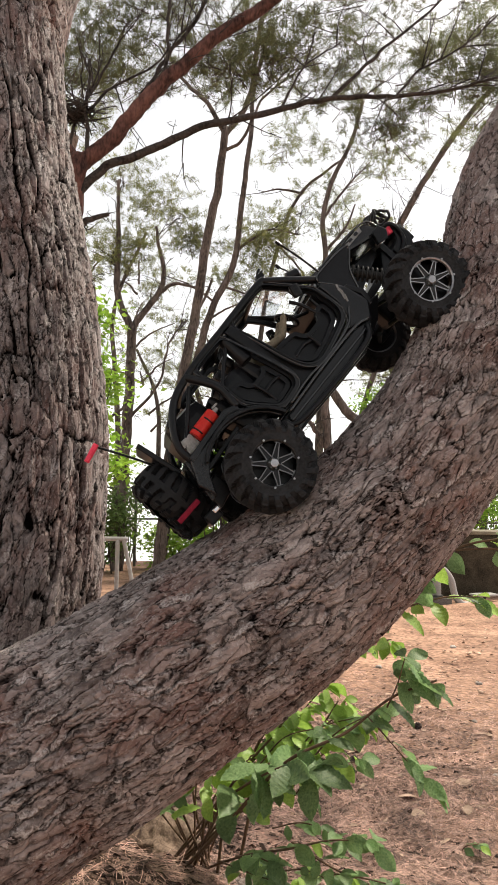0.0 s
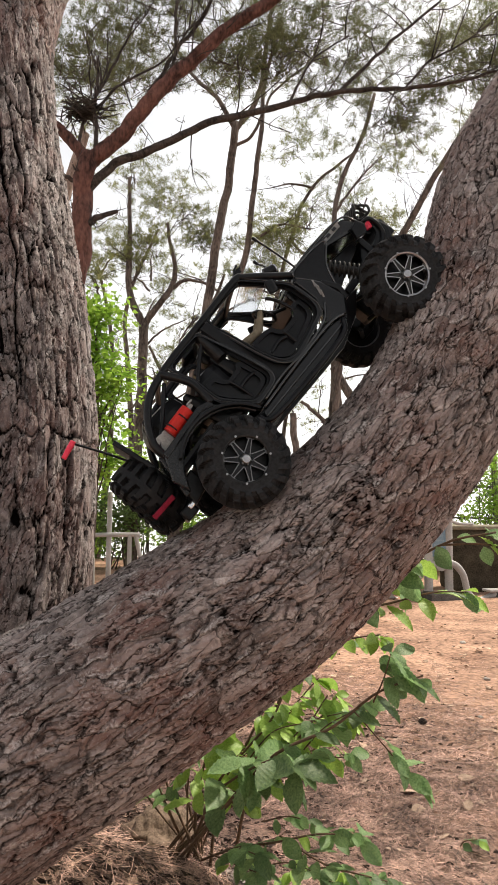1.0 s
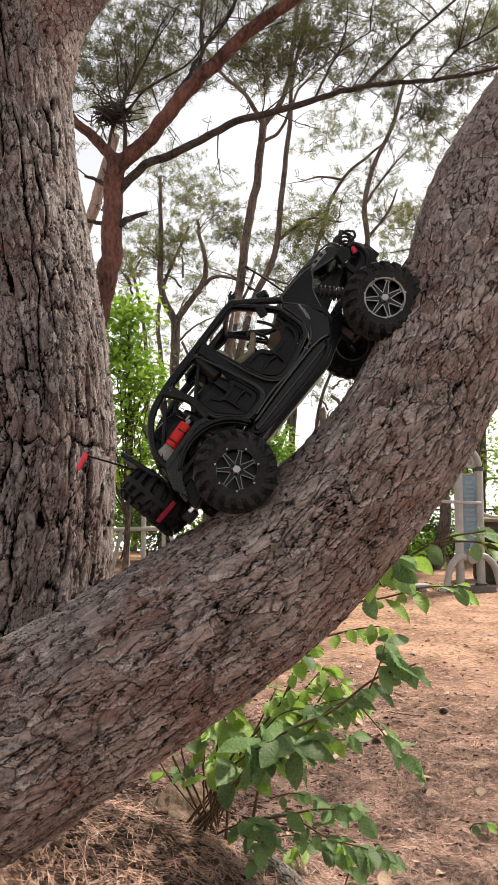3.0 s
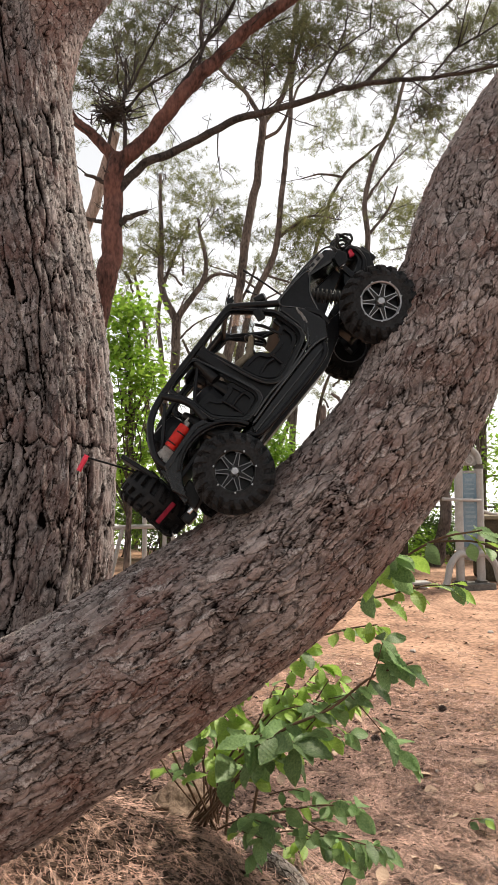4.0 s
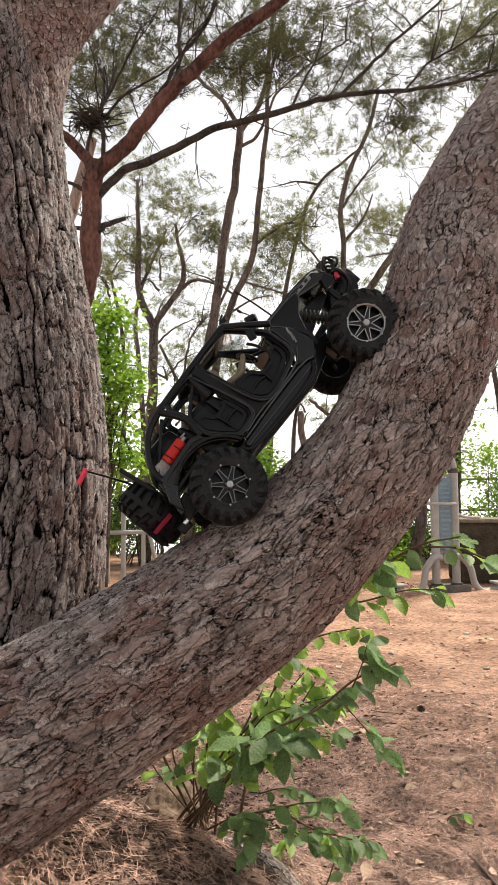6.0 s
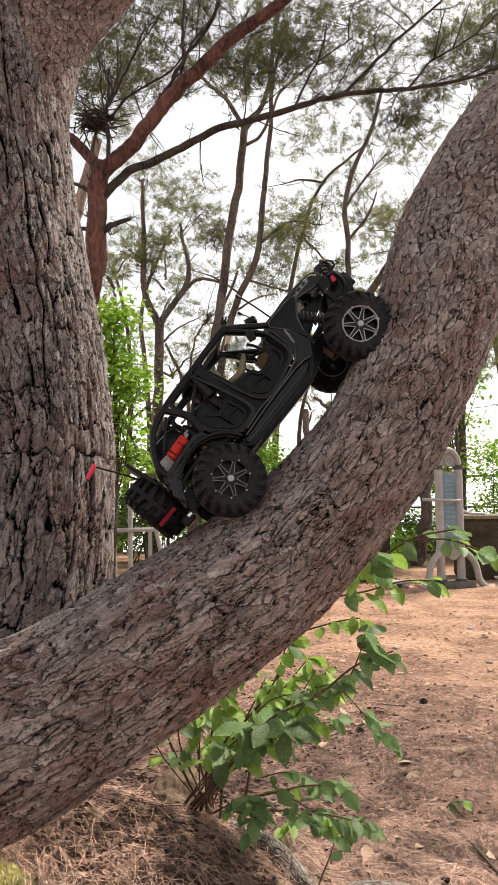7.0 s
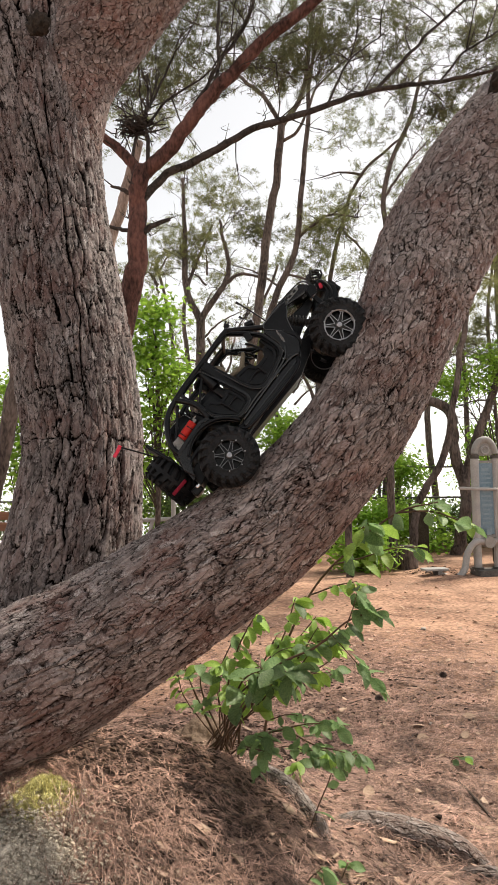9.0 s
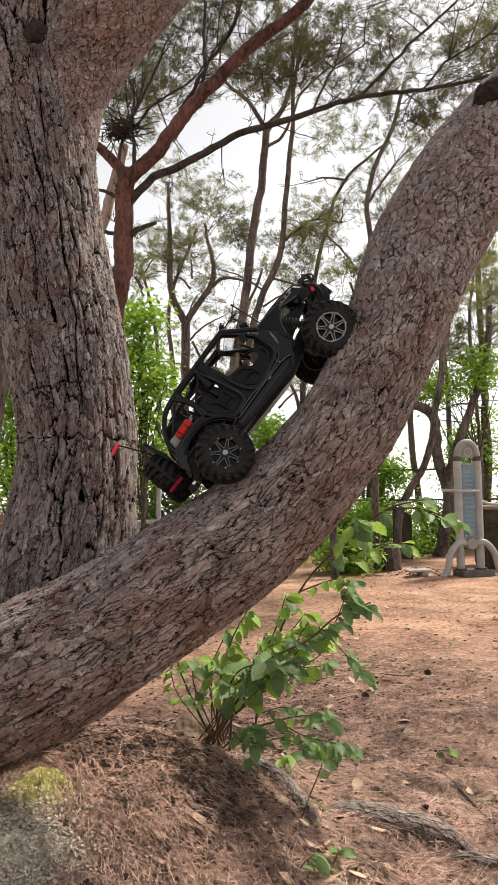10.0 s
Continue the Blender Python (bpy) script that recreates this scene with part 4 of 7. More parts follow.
# ---- broadleaf trees and bushes ----
def broadleaf(name, label, category, base, height, regions, seed, leaf, per=700, size=0.07, group=""):
    t = thing(name, label, category, group=group)
    rs = np.random.RandomState(seed)
    x, y, z = on_ground(*base, -0.08)
    if height:
        mesh_part("trunk", tube_mesh("thin_trunk", [(x, y, z), (x + 0.05, y, z + height * 0.5), (x, y, z + height)], [0.045, 0.035, 0.015], 14, 8, 0.05, seed), BARK_FAR, t)
    stems = []
    for a, b, c, hw, hh in regions:
        for _ in range(5):
            e = (a + rs.uniform(-0.7, 0.7) * hw, b + rs.uniform(-0.5, 0.5) * hw, c + rs.uniform(-0.3, 0.8) * hh)
            s = (x, y, z + height * rs.uniform(0.25, 0.8)) if height else on_ground(a + rs.uniform(-0.3, 0.3) * hw, b, -0.02)
            m = ((s[0] + e[0]) / 2 + 0.1 * rs.normal(), (s[1] + e[1]) / 2, (s[2] + e[2]) / 2 + 0.08)
            stems.append(tube_arrays([s, m, e], [0.014, 0.009, 0.004], 7, 5))
    tagged(mesh_part("branch_mass", np_mesh("branch_mass", *joined(stems)), TWIG, t), kind="stuff")
    tagged(mesh_part("foliage", np_mesh("foliage", *leaf_cloud(regions, seed, per, size), smooth=False), leaf, t), kind="stuff")
    return t


broadleaf("young_tree", "young broadleaf tree with bright green leaves", "tree", (-2.2, 8.6), 3.6,
          [(-2.18, 8.5, 3.50, 0.22, 0.36), (-2.36, 8.5, 2.95, 0.30, 0.26), (-1.98, 8.4, 2.65, 0.34, 0.28), (-2.34, 8.6, 2.15, 0.42, 0.28), (-2.05, 8.7, 1.65, 0.46, 0.28), (-2.55, 8.8, 1.45, 0.30, 0.22)], 71, LEAF_SUN, 760, 0.10)
broadleaf("young_tree", "leafy young tree beyond the railing", "tree", (-4.4, 9.2), 2.2, [(-4.36, 9.0, 1.73, 0.45, 0.69), (-4.1, 9.3, 1.0, 0.5, 0.4), (-4.45, 9.2, 2.55, 0.5, 0.40)], 72, LEAF_SUN, 1800, 0.09)
broadleaf("young_tree", "light green broadleaf tree beyond the exercise machine", "tree", (3.1, 11.4), 3.2, [(3.0, 11.0, 3.05, 0.56, 0.49), (3.52, 12.5, 1.98, 0.63, 0.65), (2.4, 11.8, 2.9, 0.5, 0.4)], 73, LEAF_SUN, 1300, 0.09)
for _b, _r, _s, _m in (((-0.5, 11.0), [(-0.51, 11.0, 2.0, 0.45, 0.4), (-0.14, 11.5, 1.3, 0.61, 0.62), (-0.3, 11.3, 0.5, 0.7, 0.45)], 81, LEAF_SUN), ((-2.45, 11.5), [(-2.45, 11.5, 0.8, 0.63, 0.6)], 82, LEAF_OLIVE),
                       ((1.0, 11.8), [(1.05, 11.8, 0.42, 0.75, 0.42)], 83, LEAF_SUN), ((1.84, 11.5), [(1.84, 11.5, 0.25, 0.69, 0.4)], 84, LEAF_SUN), ((0.62, 8.75), [(0.62, 8.7, 0.22, 0.20, 0.18)], 92, LEAF_SUN), ((2.8, 12.5), [(2.83, 12.5, 0.37, 0.94, 0.43)], 85, LEAF_OLIVE),
                       ((1.6, 13.0), [(1.64, 13.0, 1.35, 0.45, 0.45), (1.5, 13.0, 0.6, 0.5, 0.4)], 86, LEAF_SUN), ((4.2, 12.0), [(4.17, 12.0, 1.21, 0.79, 1.04)], 87, LEAF_SUN), ((-3.3, 12.0), [(-3.34, 12.0, 0.78, 0.67, 0.66)], 88, LEAF_SUN),
                       ((0.35, 12.0), [(0.4, 12.0, 0.55, 0.7, 0.42)], 89, LEAF_SUN), ((-1.4, 12.4), [(-1.4, 12.4, 0.5, 0.6, 0.5)], 90, LEAF_SUN), ((-5.0, 12.0), [(-5.0, 12.0, 1.0, 1.0, 0.9)], 91, LEAF_OLIVE)):
    broadleaf("bush", "leafy green bush at the edge of the slope", "bush", _b, 0, _r, _s, _m, 2200, 0.085, group="bushes along the slope")

_rs = np.random.RandomState(101)
for _k in range(16):
    _x, _y = -7.0 + 0.95 * _k + _rs.uniform(-0.4, 0.4), 15.0 + _rs.uniform(-1.0, 2.5)
    _h = _rs.uniform(4.5, 8.0)
    _g = float(ground_height(_x, _y))
    _t = [(_x, _y, _g - 0.1), (_x + _rs.uniform(-0.3, 0.3), _y, _g + _h * 0.4), (_x + _rs.uniform(-0.5, 0.5), _y, _g + _h * 0.75), (_x + _rs.uniform(-0.8, 0.8), _y, _g + _h)]
    _l = []
    for _q in range(5):
        _u = _rs.uniform(0.35, 0.95)
        _o = np.array(_t[1]) * (1 - _u) + np.array(_t[3]) * _u
        _e = _o + [_rs.uniform(-1.2, 1.2), _rs.uniform(-0.4, 0.4), _rs.uniform(0.1, 0.7)]
        _l.append(([tuple(_o), tuple((_o + _e) / 2 + [0, 0, 0.1]), tuple(_e)], 0.03, 0.01))
    _reg = [(*_l[_q][0][2], _rs.uniform(0.4, 0.8), _rs.uniform(0.25, 0.5)) for _q in range(5)] + [(_t[3][0], _y, _t[3][2], 0.7, 0.4)]
    pine("slender far pine in the thin wood", _t, 0.09, 0.03, _l, _reg, 200 + _k, BARK_FAR, group="pines in the far wood", sprays=14)
    if _k % 2 == 0:
        broadleaf("bush", "leafy green bush at the edge of the slope", "bush", (_x, 13.6), 0, [(_x, 13.6, 0.35, 0.8, 0.55), (_x + 0.6, 14.0, 1.4, 0.6, 0.5)], 300 + _k, LEAF_SUN if _k % 4 else LEAF_OLIVE, 1500, 0.085, group="bushes along the slope")

# unseen thin wood added round the clearing's other side to cut low sky light
for _k in range(6):
    _a = radians(-160 + 28 * _k + _rs.uniform(-4, 4))
    _d = _rs.uniform(4.6, 7.2)
    _x, _y = 0.2 + _d * math.cos(_a) * 1.15, 0.6 + _d * math.sin(_a)
    _h = _rs.uniform(4.5, 7.0)
    _g = float(ground_height(_x, _y))
    _t = [(_x, _y, _g - 0.1), (_x + _rs.uniform(-0.3, 0.3), _y, _g + _h * 0.4), (_x + _rs.uniform(-0.5, 0.5), _y, _g + _h * 0.75), (_x + _rs.uniform(-0.6, 0.6), _y, _g + _h)]
    _l = []
    for _q in range(5):
        _u = _rs.uniform(0.2, 0.95)
        _o = np.array(_t[1]) * (1 - _u) + np.array(_t[3]) * _u
        _e = _o + [_rs.uniform(-1.2, 1.2), _rs.uniform(-0.4, 0.4), _rs.uniform(0.1, 0.7)]
        _l.append(([tuple(_o), tuple((_o + _e) / 2 + [0, 0, 0.1]), tuple(_e)], 0.04, 0.012))
    _reg = [(*_l[_q][0][2], _rs.uniform(0.6, 0.9), _rs.uniform(0.35, 0.6)) for _q in range(5)] + [(_t[3][0], _y, _t[3][2], 0.7, 0.4)]
    pine("unseen slender pine added behind the camera to block low sky light", _t, 0.12, 0.04, _l, _reg, 400 + _k, BARK_FAR, group="pines round the clearing", sprays=12)
    broadleaf("bush", "unseen leafy olive-green bush added behind the camera to block low sky light", "bush", (_x + 0.5, _y - 0.3), 0, [(_x + 0.5, _y - 0.3, 0.55, 1.0, 0.6), (_x + 0.9, _y - 0.2, 1.5, 0.8, 0.6)], 500 + _k, LEAF_OLIVE, 700, 0.13, group="bushes along the slope")


# ---- the radio-controlled buggy ----
BLACK = material("satin_black_plastic", (0.0022, 0.0024, 0.0031), (0.0075, 0.0080, 0.0098), 0.33, scale=25, fine=260, bump=0.15, depth=0.0006, specular=0.20)
PANEL = material("black_body_panel", (0.0022, 0.0024, 0.0031), (0.0080, 0.0086, 0.0105), 0.27, scale=18, fine=300, bump=0.25, depth=0.0006, specular=0.30)
# lighter, glossier black for thin beads added as sky highlights along the edges
EDGE = material("black_highlight_edge", (0.005, 0.0052, 0.006), (0.014, 0.0145, 0.016), 0.20, scale=30, fine=300, bump=0.1, depth=0.0005, specular=0.7)
GLOSS = material("glossy_black_hood", (0.004, 0.004, 0.0045), (0.010, 0.010, 0.011), 0.2, scale=20, fine=200, bump=0.04, depth=0.0004, specular=0.35)
RUBBER = material("dusty_rubber", (0.0045, 0.0047, 0.0053), (0.0230, 0.0236, 0.0255), 0.72, scale=30, fine=260, bump=0.5, depth=0.0008, specular=0.18)
BLACK_RUBBER = material("clean_black_rubber", (0.0028, 0.0029, 0.0034), (0.0105, 0.0105, 0.0115), 0.6, scale=30, fine=260, bump=0.6, depth=0.0010, specular=0.2)
RIM = material("machined_rim", (0.22, 0.22, 0.23), (0.38, 0.38, 0.39), 0.32, 0.9, scale=30, fine=300, bump=0.05, depth=0.0003)
RIM_GREY = material("grey_machined_edge", (0.10, 0.10, 0.105), (0.19, 0.19, 0.195), 0.36, 0.85, scale=30, fine=300, bump=0.05, depth=0.0003)
RIM_DARK = material("black_rim", (0.012, 0.012, 0.012), (0.030, 0.030, 0.030), 0.4, 0.2, scale=30, fine=300, bump=0.05, depth=0.0003, specular=0.18)
DARK_METAL = material("dark_steel", (0.05, 0.05, 0.05), (0.12, 0.12, 0.12), 0.4, 0.7, scale=30, fine=300, bump=0.1, depth=0.0003)
RED = material("red_paint", (0.40, 0.018, 0.014), (0.52, 0.032, 0.024), 0.3, scale=30, fine=250, bump=0.05, depth=0.0003)
PINK_RED = material("red_rubber_tip", (0.62, 0.035, 0.07), (0.80, 0.07, 0.12), 0.45, scale=40, fine=250, bump=0.05, depth=0.0003)
STRAP = material("crimson_webbing", (0.13, 0.007, 0.020), (0.26, 0.014, 0.038), 0.6, scale=60, fine=400, bump=0.3, depth=0.0006)
PALE = material("pale_grey_plastic", (0.16, 0.16, 0.16), (0.30, 0.30, 0.29), 0.5, scale=30, fine=250, bump=0.1, depth=0.0004)
PRINT = material("grey_print", (0.13, 0.13, 0.13), (0.22, 0.22, 0.22), 0.55, scale=50, fine=300, bump=0)
FIGURE = material("figure_cloth", (0.10, 0.085, 0.06), (0.22, 0.18, 0.13), 0.8, scale=60, fine=400, bump=0.3, depth=0.0006)
CABLE = material("black_cable", (0.010, 0.010, 0.010), (0.025, 0.025, 0.025), 0.5, scale=60, fine=400, bump=0.2, depth=0.0005, specular=0.18)
GLASS = bpy.data.materials.new("clear_windscreen")
GLASS.use_nodes = True
GLASS.node_tree.nodes["Principled BSDF"].inputs["Transmission Weight"].default_value = 1.0
GLASS.node_tree.nodes["Principled BSDF"].inputs["Roughness"].default_value = 0.02
GLASS.node_tree.nodes["Principled BSDF"].inputs["Base Color"].default_value = (0.9, 0.93, 0.95, 1)
LENS = bpy.data.materials.new("lamp_lens")
LENS.use_nodes = True
LENS.node_tree.nodes["Principled BSDF"].inputs["Base Color"].default_value = (0.55, 0.56, 0.58, 1)
LENS.node_tree.nodes["Principled BSDF"].inputs["Roughness"].default_value = 0.08
LENS.node_tree.nodes["Principled BSDF"].inputs["Metallic"].default_value = 0.8


def soften(bm, width, segments=2):
    if width:
        bmesh.ops.bevel(bm, geom=bm.edges[:], offset=width, segments=segments, affect="EDGES", profile=0.6)
    return bm


def block(centre, size, bevel=0.0, turn=None):
    bm = bmesh.new()
    bmesh.ops.create_cube(bm, size=1)
    bmesh.ops.scale(bm, vec=size, verts=bm.verts)
    soften(bm, bevel)
    if turn:
        bmesh.ops.rotate(bm, matrix=Euler([radians(a) for a in turn]).to_matrix(), verts=bm.verts)
    bmesh.ops.translate(bm, vec=centre, verts=bm.verts)
    return bm


def slab(outline, y0, y1, bevel=0.0):
    """A side-view outline of (x, z) given thickness from y0 to y1."""
    bm = bmesh.new()
    f = bm.faces.new([bm.verts.new((x, y0, z)) for x, z in outline])
    g = bmesh.ops.extrude_face_region(bm, geom=[f])
    bmesh.ops.translate(bm, vec=(0, y1 - y0, 0), verts=[v for v in g["geom"] if isinstance(v, bmesh.types.BMVert)])
    bmesh.ops.recalc_face_normals(bm, faces=bm.faces[:])
    return soften(bm, bevel)


def rod(a, b, r, r2=None, sides=14, bevel=0.0):
    a, b = Vector(a), Vector(b)
    bm = bmesh.new()
    bmesh.ops.create_cone(bm, cap_ends=True, segments=sides, radius1=r, radius2=r if r2 is None else r2, depth=(b - a).length)
    if bevel:
        soften(bm, bevel)
    bmesh.ops.transform(bm, matrix=Matrix.Translation((a + b) / 2) @ (b - a).to_track_quat("Z", "Y").to_matrix().to_4x4(), verts=bm.verts)
    return bm


def pipe(name, pts, r, mat, parent, label="", n=None, sides=10):
    n = n or 8 * len(pts)
    return mesh_part(name, tube_mesh(name, pts, [r] * len(pts), n, sides), mat, parent, label)


def tyre_mesh(radius, rim, width, lugs=19, dense=272):
    """A chunky tyre about the y axis, with staggered tread lugs moulded in."""
    prof, half = [], width / 2
    for u in np.linspace(-1, 1, 41):
        # from one bead over the tread to the other
        a = u * np.pi * 0.5
        w = half * np.sign(u) * min(1.0, abs(np.sin(a)) ** 0.8)
        r = rim + (radius - 0.008 - rim) * (max(np.cos(a), 0.0) ** 0.42)
        prof.append((w, r, u))
    prof = np.array(prof)
    ang = np.linspace(0, 2 * np.pi, dense, endpoint=False)
    A, W = np.meshgrid(ang, prof[:, 0], indexing="ij")
    Rr = np.tile(prof[:, 1], (dense, 1))
    U = np.tile(prof[:, 2], (dense, 1))
    k = A * lugs / (2 * np.pi)
    side = np.abs(U)
    slant = 0.55 * side
    left = ((k + slant) % 1.0 < 0.52) & (U < 0.06)
    right = ((k + 0.5 + slant) % 1.0 < 0.52) & (U > -0.06)
    gap = ((np.abs(side - 0.36) < 0.05) & (((np.floor(k + slant) + np.floor(k + 0.5 + slant)) % 2) > 0))
    lug = (left | right) & (side < 0.86) & ~gap
    grow = np.where(lug, 1.0, 0.0)
    taper = np.where(side > 0.60, 0.75, 1.0)
    ny, nr = np.sin(U * np.pi / 2), np.cos(U * np.pi / 2) ** 0.5
    Rr = Rr + grow * taper * 0.0080 * nr
    W = W + grow * taper * 0.0052 * ny
    # raised ring on the side wall
    Rr = Rr + 0
    W = W + np.where(np.abs(side - 0.90) < 0.03, 0.0012 * np.sign(U), 0)
    v = np.stack([Rr * np.cos(A), W, Rr * np.sin(A)], -1).reshape(-1, 3)
    m = len(prof)
    i, j = np.meshgrid(np.arange(dense), np.arange(m - 1), indexing="ij")
    n = (i + 1) % dense
    f = np.stack([i * m + j, i * m + j + 1, n * m + j + 1, n * m + j], -1).reshape(-1, 4)
    return np_mesh("tyre", v, f, smooth=False)


def ring_mesh(name, radius, thick, depth, y, sides=48):
    """A flat ring about the y axis with rounded edges."""
    a = np.linspace(0, 2 * np.pi, sides, endpoint=False)
    b = np.linspace(0, 2 * np.pi, 10, endpoint=False)
    A, B = np.meshgrid(a, b, indexing="ij")
    r = radius + thick * np.cos(B)
    v = np.stack([r * np.cos(A), y + depth * np.sin(B), r * np.sin(A)], -1).reshape(-1, 3)
    i, j = np.meshgrid(np.arange(sides), np.arange(10), indexing="ij")
    f = np.stack([i * 10 + j, i * 10 + (j + 1) % 10, ((i + 1) % sides) * 10 + (j + 1) % 10, ((i + 1) % sides) * 10 + j], -1).reshape(-1, 4)
    return np_mesh(name, v, f)


WHEEL_R, RIM_R, TYRE_W = 0.069, 0.0355, 0.058
TYRE = tyre_mesh(WHEEL_R, RIM_R, TYRE_W)
BEAD = ring_mesh("bead_ring", RIM_R - 0.0005, 0.0026, 0.0030, -TYRE_W / 2 + 0.004)


def spoke_mesh(face, edge):
    """A spoke, wide at the hub and narrow at the rim, with a machined line along either flank."""
    bm = bmesh.new()
    y = -TYRE_W / 2 + 0.007
    for pts, y0, deep, slot in (([(-0.0044, 0.0095), (0.0044, 0.0095), (0.0018, 0.0338), (-0.0018, 0.0338)], y, 0.006, 0),
                                ([(-0.0048, 0.0100), (-0.0036, 0.0095), (-0.0011, 0.0340), (-0.0026, 0.0340)], y - 0.0010, 0.002, 1),
                                ([(0.0036, 0.0095), (0.0048, 0.0100), (0.0026, 0.0340), (0.0011, 0.0340)], y - 0.0010, 0.002, 1),
                                ([(-0.0050, 0.0310), (0.0050, 0.0310), (0.0075, 0.0345), (-0.0075, 0.0345)], y - 0.0004, 0.003, 1)):
        f = bm.faces.new([bm.verts.new((x, y0, z)) for x, z in pts])
        g = bmesh.ops.extrude_face_region(bm, geom=[f])
        bmesh.ops.translate(bm, vec=(0, deep, 0), verts=[v for v in g["geom"] if isinstance(v, bmesh.types.BMVert)])
        for q in bm.faces:
            if not q.tag:
                q.tag, q.material_index = True, slot
    bmesh.ops.recalc_face_normals(bm, faces=bm.faces[:])
    me = bpy.data.meshes.new("spoke")
    bm.to_mesh(me)
    bm.free()
    me.materials.append(face)
    me.materials.append(edge)
    return me


def solid(bm, name, mat):
    me = bpy.data.meshes.new(name)
    bm.to_mesh(me)
    bm.free()
    me.materials.append(mat)
    return me


SPOKE = spoke_mesh(RIM_DARK, RIM)
BOLT = solid(rod((0, -0.0025, 0), (0, 0.0015, 0), 0.0017, sides=6), "bolt", RIM)
HUB = solid(rod((0, -TYRE_W / 2 - 0.001, 0), (0, -TYRE_W / 2 + 0.014, 0), 0.0060, 0.0100, 14, 0.0010), "hub_cap", RIM)
NUT = solid(rod((0, -0.0015, 0), (0, 0.0015, 0), 0.0017, sides=6), "lug_nut", DARK_METAL)
BARREL = solid(rod((0, -TYRE_W / 2 + 0.024, 0), (0, TYRE_W / 2 - 0.004, 0), RIM_R - 0.002, sides=40), "wheel", BLACK)
TYRE.materials.append(RUBBER)
BEAD.materials.append(RIM)
BEAD_DARK = BEAD.copy()
BEAD_DARK.materials[0] = RIM_DARK
SPOKE_DARK = spoke_mesh(BLACK, RIM_GREY)


def wheel(parent, matrix, bright=True):
    w = new("wheel", BARREL)
    w.parent = parent
    w.matrix_local = matrix
    mesh_part("tyre", TYRE, None, w, "dusty black tyre with chunky lugs")
    mesh_part("bead_ring", BEAD if bright else BEAD_DARK, None, w)
    mesh_part("inner_ring", BEAD, None, w).matrix_local = pose(0, 0, 0, 0, 0, 180)
    mesh_part("hub_cap", HUB, None, w)
    for k in range(7):
        s = mesh_part("spoke", SPOKE if bright else SPOKE_DARK, None, w)
        s.matrix_local = pose(0, 0, 0, 0, 51.43 * k + 10, 0)
    for k in range(7):
        a = 2 * math.pi * (k + 0.3) / 7
        b = mesh_part("bolt", BOLT, None, w)
        b.location = (RIM_R * math.cos(a), -TYRE_W / 2 + 0.0005, RIM_R * math.sin(a))
    for k in range(6):
        a = 2 * math.pi * k / 6
        b = mesh_part("lug_nut", NUT, None, w)
        b.location = (0.0075 * math.cos(a), -TYRE_W / 2 + 0.0035, 0.0075 * math.sin(a))
    return w


def mirrored(pts, s):
    return [(x, y * s, z) for x, y, z in pts]


def side_y(z):
    """Half the width of the body at a height: upright below, leaning in towards the roof."""
    return 0.100 - 0.018 * float(smooth01(np.float64(z), 0.085, 0.20))


def band(outline, width, s, inset, thick):
    """A closed strip along a side-view outline (x, z), widened outwards (minus: inwards), set in from the body side."""
    p = np.array(outline + [outline[0]])
    at = np.concatenate([[0], np.cumsum(np.linalg.norm(np.diff(p, axis=0), axis=1))])
    q = np.linspace(0, at[-1], 73)[:-1]
    c = np.stack([np.interp(q, at, p[:, 0]), np.interp(q, at, p[:, 1])], -1)
    c = (np.roll(c, 1, axis=0) + 2 * c + np.roll(c, -1, axis=0)) / 4
    t = np.roll(c, -1, axis=0) - np.roll(c, 1, axis=0)
    t /= np.linalg.norm(t, axis=1)[:, None]
    nrm = np.stack([t[:, 1], -t[:, 0]], -1)
    if np.sum((c - c.mean(axis=0)) * nrm) < 0:
        nrm = -nrm
    bm = bmesh.new()
    rows = []
    for q, deep in ((c, 0), (c + nrm * width, 0), (c + nrm * width, thick), (c, thick)):
        rows.append([bm.verts.new((x, s * (side_y(z) - inset - deep), z)) for x, z in q])
    for k in range(72):
        j = (k + 1) % 72
        for a in range(4):
            b = (a + 1) % 4
            bm.faces.new((rows[a][k], rows[a][j], rows[b][j], rows[b][k]))
    return bm


def shock(parent, a, b):
    body = part("shock", rod(a, b, 0.0070, sides=12), CABLE, parent, smooth=False)
    a, b = np.array(a), np.array(b)
    t = np.linspace(0.12, 0.88, 90)
    d = (b - a) / np.linalg.norm(b - a)
    n = np.cross(d, [0.3, 1, 0.2])
    n /= np.linalg.norm(n)
    m = np.cross(d, n)
    ang = t * 2 * np.pi * 9
    pts = a + t[:, None] * (b - a) + 0.0112 * (np.cos(ang)[:, None] * n + np.sin(ang)[:, None] * m)
    mesh_part("spring", tube_mesh("spring", pts, [0.0021] * 90, 180, 6), CABLE, body, "black coil spring")


